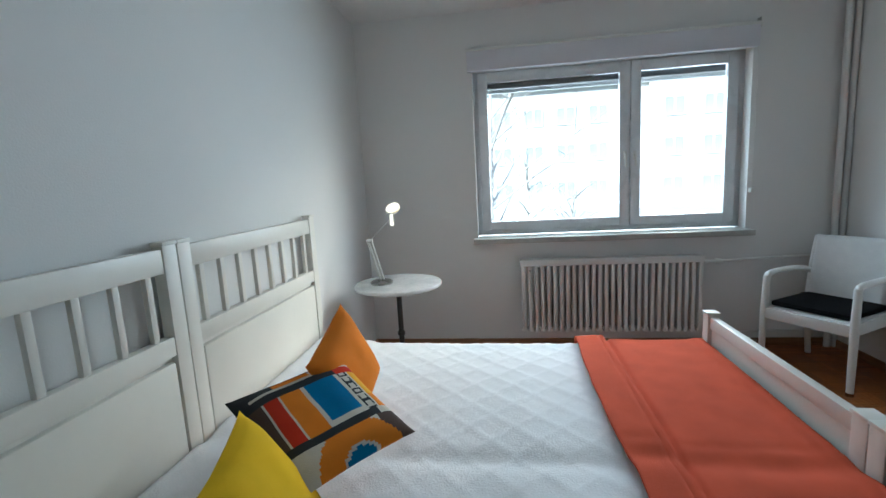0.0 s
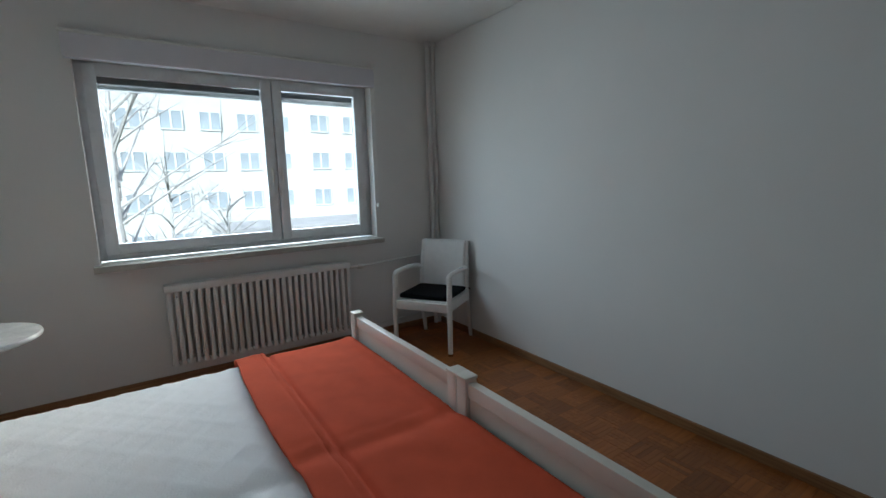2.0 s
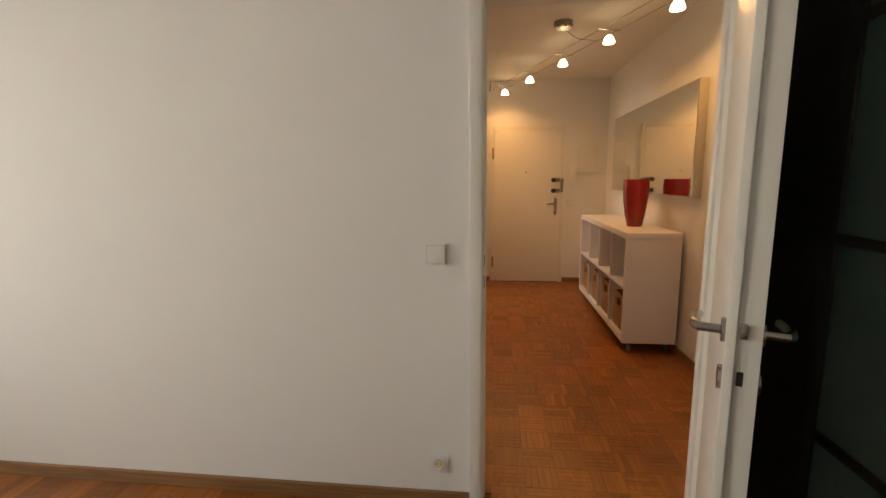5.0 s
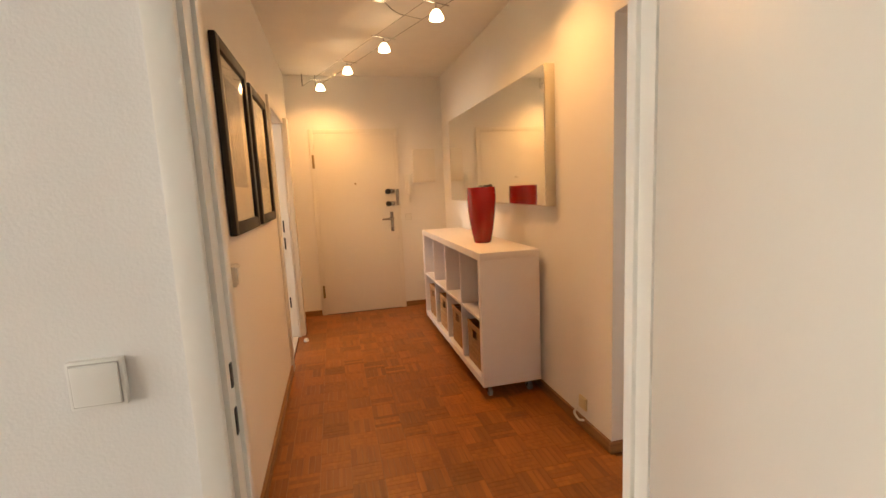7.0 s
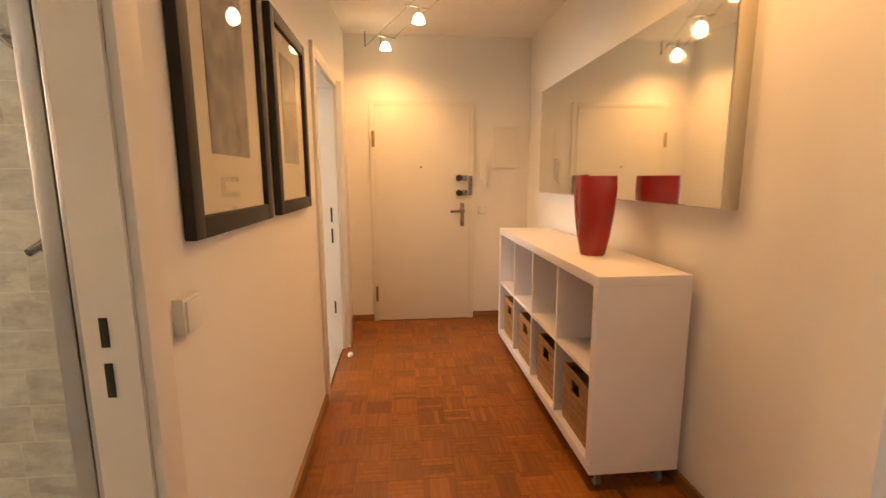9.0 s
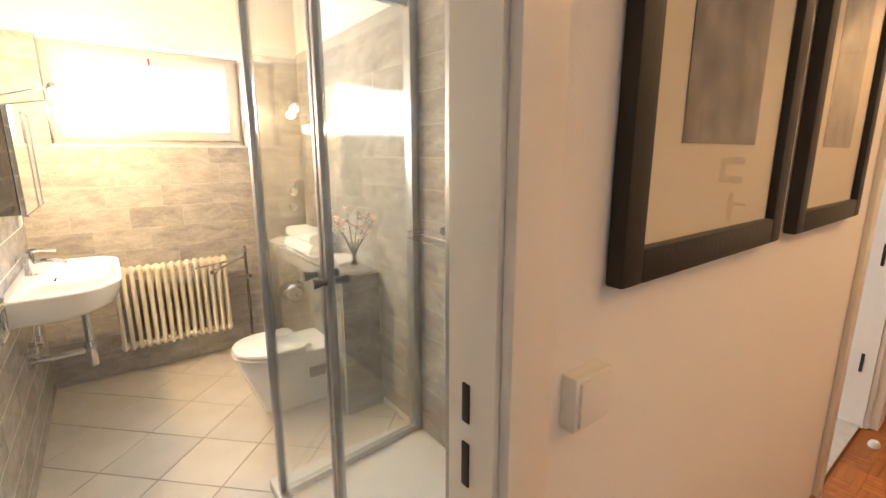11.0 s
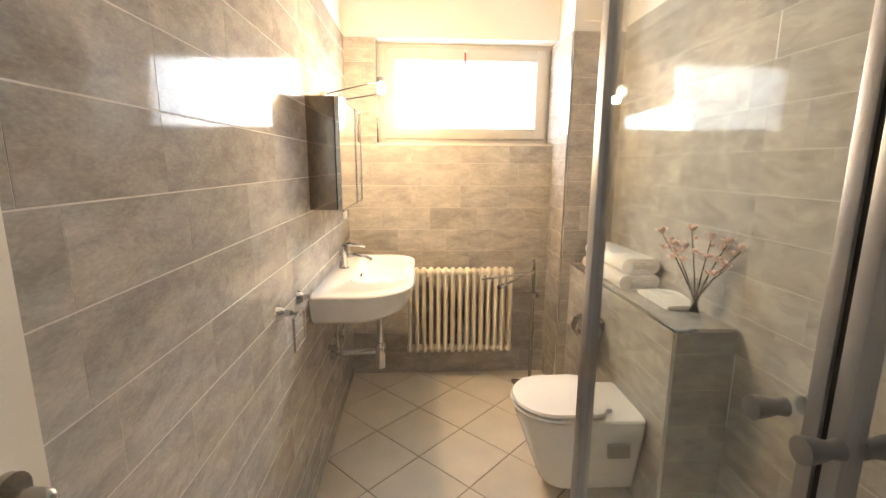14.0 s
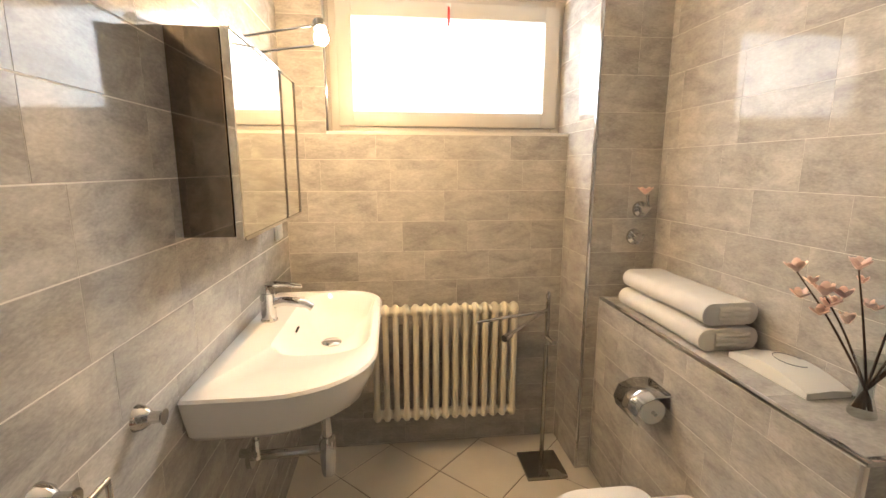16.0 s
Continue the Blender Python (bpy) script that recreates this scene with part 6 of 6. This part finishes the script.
for z in (1.075, 1.045):
    bm = bmesh.new()
    loop = [(TE - 0.03, 1.66, z), (TE - 0.03, 1.95, z), (TE - 0.115, 1.95, z), (TE - 0.115, 1.66, z), (TE - 0.03, 1.66, z)]
    for a, b in zip(loop, loop[1:]):
        rod(a, b, 0.0017, seg=8, bm=bm)
    part("rim", bm, CHROME, bk)
for k in range(9):
    y = 1.67 + 0.27 * k / 8
    part("wire", rod((TE - 0.03, y, 1.045), (TE - 0.115, y, 1.045), 0.0018, seg=6), CHROME, bk)

mx = thing("shower_mixer", (TE - 0.01, 1.315, 1.117), "chrome shower mixer with hose and hand shower", "shower mixer")
part("mixer_body", rod((TE - 0.05, 1.231, 1.136), (TE - 0.05, 1.380, 1.136), 0.022, seg=22), CHROME, mx)
for y in (1.236, 1.375):
    part("wall_rose", rod((TE - 0.009, y, 1.136), (TE - 0.045, y, 1.136), 0.026, seg=22), CHROME, mx)
part("lever", tube(curve_points([(TE - 0.055, 1.305, 1.154), (TE - 0.10, 1.315, 1.164), (TE - 0.17, 1.333, 1.131)], 5), [0.016] * 5 + [0.013] * 6, 12), STEEL, mx)
part("riser_rail", rod((TE - 0.05, 1.305, 1.154), (TE - 0.05, 1.305, 1.908), 0.011), CHROME, mx)
part("hose", tube(curve_points([(TE - 0.055, 1.325, 1.12), (TE - 0.065, 1.332, 0.95), (TE - 0.07, 1.325, 0.80), (TE - 0.08, 1.28, 0.685), (TE - 0.08, 1.215, 0.665), (TE - 0.075, 1.165, 0.76), (TE - 0.065, 1.175, 1.12), (TE - 0.07, 1.278, 1.601)], 10), 0.0075, 10), STEEL, mx, "ribbed grey shower hose")
bm = tube(curve_points([(TE - 0.07, 1.287, 1.582), (TE - 0.12, 1.296, 1.694), (TE - 0.19, 1.315, 1.749)], 5), 0.012, 12)
lathe([(0.0, 0.0), (0.04, 0.0), (0.045, 0.01), (0.02, 0.03), (0.0, 0.03)], (TE - 0.20, 1.315, 1.735), 24, bm=bm)
part("hand_shower", bm, CHROME, mx)

# bathroom window
bw = thing("window_2", (3.6, TN + 0.1, BWIN[2]), "low white tilting window with a clouded pane", "window", kind="structure")
ya, yb = TN + 0.10, TN + 0.17
part("window_frame", picture_frame(BWIN[0], BWIN[1], BWIN[2], BWIN[3], ya + 0.02, yb, 0.045), BATH_FRAME, bw)
sash = part("sash", picture_frame(BWIN[0] + 0.035, BWIN[1] - 0.03, BWIN[2] + 0.03, BWIN[3] - 0.03, ya, yb - 0.01, 0.066), BATH_FRAME, bw)
pn = part("pane", box(BWIN[0] + 0.098, BWIN[1] - 0.092, ya + 0.03, ya + 0.036, BWIN[2] + 0.093, BWIN[3] - 0.093), MILK_GLASS, bw, "bright clouded pane", smooth=False)
pn.visible_shadow = False
part("window_sill", box(BWIN[0], BWIN[1], TN - 0.004, ya + 0.02, BWIN[2] - 0.012, BWIN[2], 0.003), BATH_FRAME, bw)
part("reveal_trim", box(BWIN[0] - 0.006, BWIN[0] + 0.004, TN - 0.010, ya + 0.02, BWIN[2], BWIN[3], 0.002), CHROME, bw)
bm = box(3.585, 3.605, ya - 0.012, ya, 1.985, 2.005, 0.003)
part("window_handle", bm, PLASTIC, sash)
part("handle_tag", box(3.590, 3.600, ya - 0.016, ya - 0.010, 1.91, 1.99, 0.003), mat("red_tag", (0.6, 0.05, 0.04), 0.5, bump=0.0), sash, "red and white lever tag")

# ---- outdoors ----
GZ = -7.5
solid("ground", box(-400, 400, 4.8, 900, GZ - 1, GZ), mat("winter_lawn", (0.10, 0.11, 0.06), 0.95, vary=0.3, scale=0.4, bump=0.05), (0, 200, GZ), "flat winter lawn around the houses", "ground", kind="structure", smooth=False)
RENDER_WHITE = mat("white_render", (0.66, 0.66, 0.64), 0.9, vary=0.05, scale=0.3, bump=0.02)
# Panes much paler than glass: the outdoor glare is put into their colour.
PANE_FAR = mat("glare_paled_far_glass", (0.40, 0.45, 0.49), 0.15, vary=0.2, scale=0.5, bump=0.0)
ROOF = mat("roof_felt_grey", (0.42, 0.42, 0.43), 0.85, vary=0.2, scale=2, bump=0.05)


# Bark colour lightened to stand for overexposed daylight on the trees.
BARK = mat("glare_paled_bark", (0.52, 0.51, 0.50), 0.9, vary=0.2, scale=8, bump=0.05)


def apartment(x0, x1, y, depth, floors, label, cols, base=GZ, balconies=()):
    """A rendered house with pairs of narrow windows and, in some bays, balconies."""
    h = floors * 2.9 + 1.2
    t = thing("apartment_building", ((x0 + x1) / 2, y, base), label, "building", "houses across the yard")
    part("wall", box(x0, x1, y, y + depth, base, base + h), RENDER_WHITE, t, smooth=False)
    part("roof", box(x0 - 0.5, x1 + 0.5, y - 0.5, y + depth + 0.5, base + h, base + h + 0.5, 0.1), ROOF, t)
    part("plinth", box(x0 - 0.03, x1 + 0.03, y - 0.08, y, base, base + 0.9), SILL, t, smooth=False)
    frame_me = finish("far_window", join(picture_frame(-0.75, 0.75, -0.7, 0.7, -0.06, 0.05, 0.09), box(-0.06, 0.06, -0.06, 0.05, -0.62, 0.62)), FRAME_WHITE, False)
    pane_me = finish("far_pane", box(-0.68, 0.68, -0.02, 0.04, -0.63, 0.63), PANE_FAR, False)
    bm = box(-1.4, 1.4, -0.4, 0, -1.02, -0.96)
    box(-1.4, 1.4, -0.4, -0.35, -0.96, -0.1, bm=bm)
    box(-1.4, -1.34, -0.35, 0, -0.96, -0.1, bm=bm)
    box(1.34, 1.4, -0.35, 0, -0.96, -0.1, bm=bm)
    balcony_me = finish("balcony", bm, BALCONY, False)
    for r in range(floors):
        for c in range(cols):
            cx = x0 + (x1 - x0) * (c + 0.5) / cols
            at = Vector((cx, y - 0.03, base + 2.0 + 2.9 * r)) - ORIGIN[t.name]
            w = new("window", frame_me)
            w.parent, w.location = t, at
            new("pane", pane_me).parent = w
            if c in balconies and r:
                k = new("balcony", balcony_me)
                k.parent, k.location = t, at
    return t


BALCONY = mat("balcony_panel", (0.60, 0.63, 0.66), 0.8, vary=0.06, scale=0.6, bump=0.02)
apartment(-26, 11.4, 38, 12, 5, "pale rendered apartment house across the yard", 15, balconies=(3, 9))
apartment(11.4, 36, 36.5, 12, 6, "taller white apartment block behind the yard", 9)
apartment(5, 17, 31, 5, 1, "low white yard building before the houses", 5, GZ + 1.6)
solid("garden_terrace", box(4, 19, 30, 37, GZ, GZ + 1.6), RENDER_WHITE, (11, 33, GZ), "raised white plinth under the yard building", "terrace", kind="structure", smooth=False)


def bare_tree(x, y, h, seed):
    rg = random.Random(seed)
    t = thing("tree", (x, y, GZ), "leafless tree standing in the yard", "tree", "bare trees in the yard")
    bm = tube(curve_points([(x, y, GZ), (x + 0.1, y, GZ + h * 0.3), (x - 0.1, y, GZ + h * 0.6), (x + 0.1, y, GZ + h)], 5), [0.2 - 0.011 * k for k in range(16)], 8)
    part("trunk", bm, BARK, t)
    crown = bmesh.new()
    for k in range(34):
        z0 = GZ + h * rg.uniform(0.25, 0.95)
        a, l = rg.uniform(0, 6.28), h * rg.uniform(0.12, 0.32)
        p = Vector((x, y, z0))
        q = p + Vector((math.cos(a) * l, math.sin(a) * l, l * rg.uniform(0.4, 1.0)))
        tube([p, p.lerp(q, 0.5) + Vector((0, 0, 0.08)), q], [0.05, 0.03, 0.012], 5, bm=crown)
        for s in range(5):
            u = p.lerp(q, rg.uniform(0.35, 1))
            b = rg.uniform(0, 6.28)
            tube([u, u + Vector((math.cos(b), math.sin(b), rg.uniform(0.2, 1.2))) * l * 0.35], [0.016, 0.006], 4, bm=crown)
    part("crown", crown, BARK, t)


bare_tree(-0.2, 17, 13, 1)
bare_tree(1.5, 26, 9, 2)
bare_tree(4.2, 28, 8, 5)
bare_tree(-5.5, 25, 10, 4)
bare_tree(12.5, 20, 8.5, 3)
# walls of the flat below and above, as seen from outside
solid("facade_lower", box(BW - 0.25, HE + 0.25, -4.9, BN + 0.35, GZ, -0.25), RENDER_WHITE, (3, 0, GZ), "rendered storeys below the flat", "facade", kind="structure", smooth=False)

# ---- marble tiles, floor tiles and parquet: every piece on its own ----
TILE_MESH = {}
TL, TH, GAP, PROUD = 0.292, 0.1363, 0.0022, 0.009


def tile_mesh(l, h, axis):
    key = (round(l, 3), round(h, 3), axis)
    if key not in TILE_MESH:
        a, b, d = l / 2 - 0.0002, h / 2 - (GAP if axis == "x" else 0.0010) / 2, PROUD
        bm = bmesh.new()
        c = min(0.0006, a * 0.4, b * 0.4)
        for z, s in ((0.0, 0.0), (d - c, 0.0), (d, c)):
            for u, v in ((-a + s, -b + s), (a - s, -b + s), (a - s, b - s), (-a + s, b - s)):
                p = {"x": (z, u, v), "-x": (-z, u, v), "-y": (u, -z, v), "y": (u, z, v), "z": (u, v, z)}[axis]
                bm.verts.new(p)
        bm.verts.ensure_lookup_table()
        v = bm.verts
        for r in (0, 4):
            for k in range(4):
                bm.faces.new((v[r + k], v[r + (k + 1) % 4], v[r + 4 + (k + 1) % 4], v[r + 4 + k]))
        bm.faces.new((v[8], v[9], v[10], v[11]))
        TILE_MESH[key] = finish("marble_tile", bm, STONE, False)
    return TILE_MESH[key]


def tile_field(parent, axis, plane, u0, u1, v0, v1, off_v=0.0, seed=1, row=TH):
    """Running-bond marble pieces on a plane; u runs along the wall, v up."""
    rg = random.Random(seed)
    org = ORIGIN[parent.name]
    k0 = math.floor((v0 - off_v) / row)
    for k in range(k0, math.ceil((v1 - off_v) / row)):
        a, b = max(v0, off_v + k * row), min(v1, off_v + (k + 1) * row)
        if b - a < 0.012:
            continue
        u = u0 - rg.choice((0.0, TL / 2, TL / 3, TL * 0.7))
        while u < u1 - 0.004:
            c, d = max(u, u0), min(u + TL, u1)
            u += TL
            if d - c < 0.012:
                continue
            ob = new("marble_tile", tile_mesh(d - c, b - a, axis))
            m, n = (c + d) / 2, (a + b) / 2
            at = {"x": (plane, m, n), "-x": (plane, m, n), "-y": (m, plane, n), "y": (m, plane, n), "z": (m, n, plane)}[axis]
            ob.parent, ob.location = parent, Vector(at) - org


def grout_bed(parent, axis, plane, u0, u1, v0, v1):
    d = 0.0086
    if axis in ("x", "-x"):
        s = d if axis == "x" else -d
        b = box(min(plane, plane + s), max(plane, plane + s), u0, u1, v0, v1)
    else:
        s = d if axis == "y" else -d
        b = box(u0, u1, min(plane, plane + s), max(plane, plane + s), v0, v1)
    part("grout_bed", b, GROUT, parent, smooth=False)


def clad(wall_name, axis, plane, u0, u1, v0, v1, off_v=0.0, seed=1, row=TH):
    parent = bpy.data.objects[wall_name]
    grout_bed(parent, axis, plane, u0, u1, v0, v1)
    tile_field(parent, axis, plane, u0, u1, v0, v1, off_v, seed, row)


clad("wall_east", "x", TW, TS + 0.02, TN, 0.0, TILE_TOP, 0.0858, 3, 0.1333)
clad("wall_bath_north", "-y", TN, TW + 0.009, 4.118, 0.0, BWIN[2] - 0.012, 0.013, 5, 0.133)
clad("wall_bath_north", "-y", TN, TW + 0.009, BWIN[0] - 0.006, BWIN[2] - 0.012, BWIN[3], 0.0, 6)
clad("wall_bath_column", "-x", 4.127, 3.476, TN - 0.01, 0.0, BWIN[2], 0.0, 7)
clad("wall_bath_column", "-x", 4.127, 3.476, TN + 0.12, BWIN[2], 2.02, 0.0, 7)
clad("wall_bath_column", "-y", 3.475, 4.129, 4.18, 0.0, 0.788, 0.02, 8)
clad("wall_bath_column", "-y", 3.475, 4.129, TE - 0.009, 0.788, 2.02, 0.02, 8)
clad("wall_bath_east", "-x", TE, SS + 0.009, 2.41, TRAY, TILE_TOP, 0.02, 9)
clad("wall_bath_east", "-x", TE, 2.41, 3.466, 0.786, TILE_TOP, 0.02, 10)
clad("wall_hall_north", "y", SS, 3.665, TE, 0.0, TILE_TOP, 0.0, 11)
clad("wall_ledge", "-x", LX0, 2.42, 3.466, 0.0, 0.777, 0.02, 12)
clad("wall_ledge", "-y", 2.42, LX0, TE, 0.0, 0.777, 0.02, 13)
# top of the ledge
org = ORIGIN["wall_ledge"]
for y0, y1 in ((2.426, 2.65), (2.65, 2.945), (2.945, 3.24), (3.24, 3.466)):
    ob = new("marble_tile", tile_mesh(TE - 0.009 - LX0 - 0.004, y1 - y0, "z"))
    ob.parent, ob.location = bpy.data.objects["wall_ledge"], Vector(((TE - 0.009 + LX0 + 0.004) / 2, (y0 + y1) / 2, 0.778)) - org


def clip_poly(poly, axis, limit, keep_less):
    out = []
    for p, q in zip(poly, poly[1:] + poly[:1]):
        a, b = (p[axis] <= limit) == keep_less or p[axis] == limit, (q[axis] <= limit) == keep_less or q[axis] == limit
        if a:
            out.append(p)
        if a != b:
            t = (limit - p[axis]) / (q[axis] - p[axis])
            out.append(tuple(p[i] + t * (q[i] - p[i]) for i in range(2)))
    return out


bath_floor = solid("floor_bath", box(TW, TE, TS, TN, -0.0078, 0.0035), FLOOR_GROUT, (3.3, 2.0, 0), "bathroom floor of beige tiles laid diagonally", "floor", kind="structure", smooth=False)
HALF, G2, cache = 0.2118, 0.0030, {}
for i in range(-12, 14):
    for j in range(-12, 14):
        if (i + j) % 2:
            continue
        cx, cy = 3.312 + i * HALF, 2.665 + j * HALF
        r = HALF - G2
        poly = [(cx - r, cy), (cx, cy - r), (cx + r, cy), (cx, cy + r)]
        for ax, lim, less in ((0, TE, True), (0, TW + 0.008, False), (1, TN, True), (1, TS - 0.03, False)):
            poly = clip_poly(poly, ax, lim, less) if poly else poly
        if len(poly) < 3 or cx > SX + 0.2 and cy < SY - 0.2:
            continue
        rel = tuple((round(p[0] - cx, 4), round(p[1] - cy, 4)) for p in poly)
        if rel not in cache:
            bm = bmesh.new()
            lo = [bm.verts.new((x, y, 0.0)) for x, y in rel]
            mi = [bm.verts.new((x, y, 0.0045)) for x, y in rel]
            hi = [bm.verts.new((x * 0.994, y * 0.994, 0.006)) for x, y in rel]
            for a, b in ((lo, mi), (mi, hi)):
                for k in range(len(rel)):
                    bm.faces.new((a[k], a[(k + 1) % len(rel)], b[(k + 1) % len(rel)], b[k]))
            bm.faces.new(hi)
            cache[rel] = finish("floor_tile", bm, FLOOR_TILE, False)
        ob = new("floor_tile", cache[rel])
        ob.parent, ob.location = bath_floor, Vector((cx, cy, 0)) - ORIGIN["floor_bath"]

# oak mosaic parquet: squares of five fingers, turned by turns
SQ, NF = 0.150, 5
FW = SQ / NF
near_meshes = []
for turned in (False, True):
    a, b = SQ / 2 - 0.0003, FW / 2 - 0.0002
    bm = bmesh.new()
    for z, s in ((-0.008, 0), (-0.0008, 0), (0.0, 0.0004)):
        for u, v in ((-a + s, -b + s), (a - s, -b + s), (a - s, b - s), (-a + s, b - s)):
            bm.verts.new((v, u, z) if turned else (u, v, z))
    bm.verts.ensure_lookup_table()
    v = bm.verts
    for r in (0, 4):
        for k in range(4):
            bm.faces.new((v[r + k], v[r + (k + 1) % 4], v[r + 4 + (k + 1) % 4], v[r + 4 + k]))
    bm.faces.new((v[8], v[9], v[10], v[11]))
    near_meshes.append(finish("parquet_strip", bm, OAK, False))

verts, faces = [], []
rg = random.Random(8)
rooms = ((BW, BE, BS, BN), (BE, HW, -0.32, 0.455), (HW, HE, HS, HN), (2.93, HE, HS - 0.9, HS - 0.2), (2.95, 3.72, HS - 0.2, HS))
count = 0
for x0, x1, y0, y1 in rooms:
    for i in range(math.floor(x0 / SQ), math.ceil(x1 / SQ)):
        for j in range(math.floor(y0 / SQ), math.ceil(y1 / SQ)):
            turned = (i + j) % 2
            for k in range(NF):
                o = (k + 0.5) * FW
                cx, cy = (i * SQ + o, (j + 0.5) * SQ) if turned else ((i + 0.5) * SQ, j * SQ + o)
                hx, hy = (FW / 2 - 0.0002, SQ / 2 - 0.0003) if turned else (SQ / 2 - 0.0003, FW / 2 - 0.0002)
                ax, bx, ay, by = max(cx - hx, x0), min(cx + hx, x1), max(cy - hy, y0), min(cy + hy, y1)
                if bx - ax < 0.004 or by - ay < 0.004:
                    continue
                whole = bx - ax > 2 * hx - 1e-6 and by - ay > 2 * hy - 1e-6
                if whole and 3.75 < cx < 4.95 and -0.50 < cy < 0.60 and count < 290:
                    ob = new("parquet_strip", near_meshes[turned])
                    ob.parent, ob.location = floor, Vector((cx, cy, rg.uniform(-0.0004, 0.0002))) - ORIGIN["floor"]
                    count += 1
                    continue
                z, n = rg.uniform(-0.0004, 0.0002), len(verts)
                s = 0.0004
                verts += [(ax, ay, z - 0.006), (bx, ay, z - 0.006), (bx, by, z - 0.006), (ax, by, z - 0.006), (ax + s, ay + s, z), (bx - s, ay + s, z), (bx - s, by - s, z), (ax + s, by - s, z)]
                faces += [(n + 4, n + 5, n + 6, n + 7)] + [(n + q, n + (q + 1) % 4, n + 4 + (q + 1) % 4, n + 4 + q) for q in range(4)]
me = bpy.data.meshes.new("parquet_field")
me.from_pydata([tuple(Vector(v) - ORIGIN["floor"]) for v in verts], [], faces)
me.materials.append(OAK_FIELD)
ob = new("parquet_field", me)
ob.parent = floor
tagged(ob, "oak mosaic parquet of small strips laid in squares", kind="stuff")
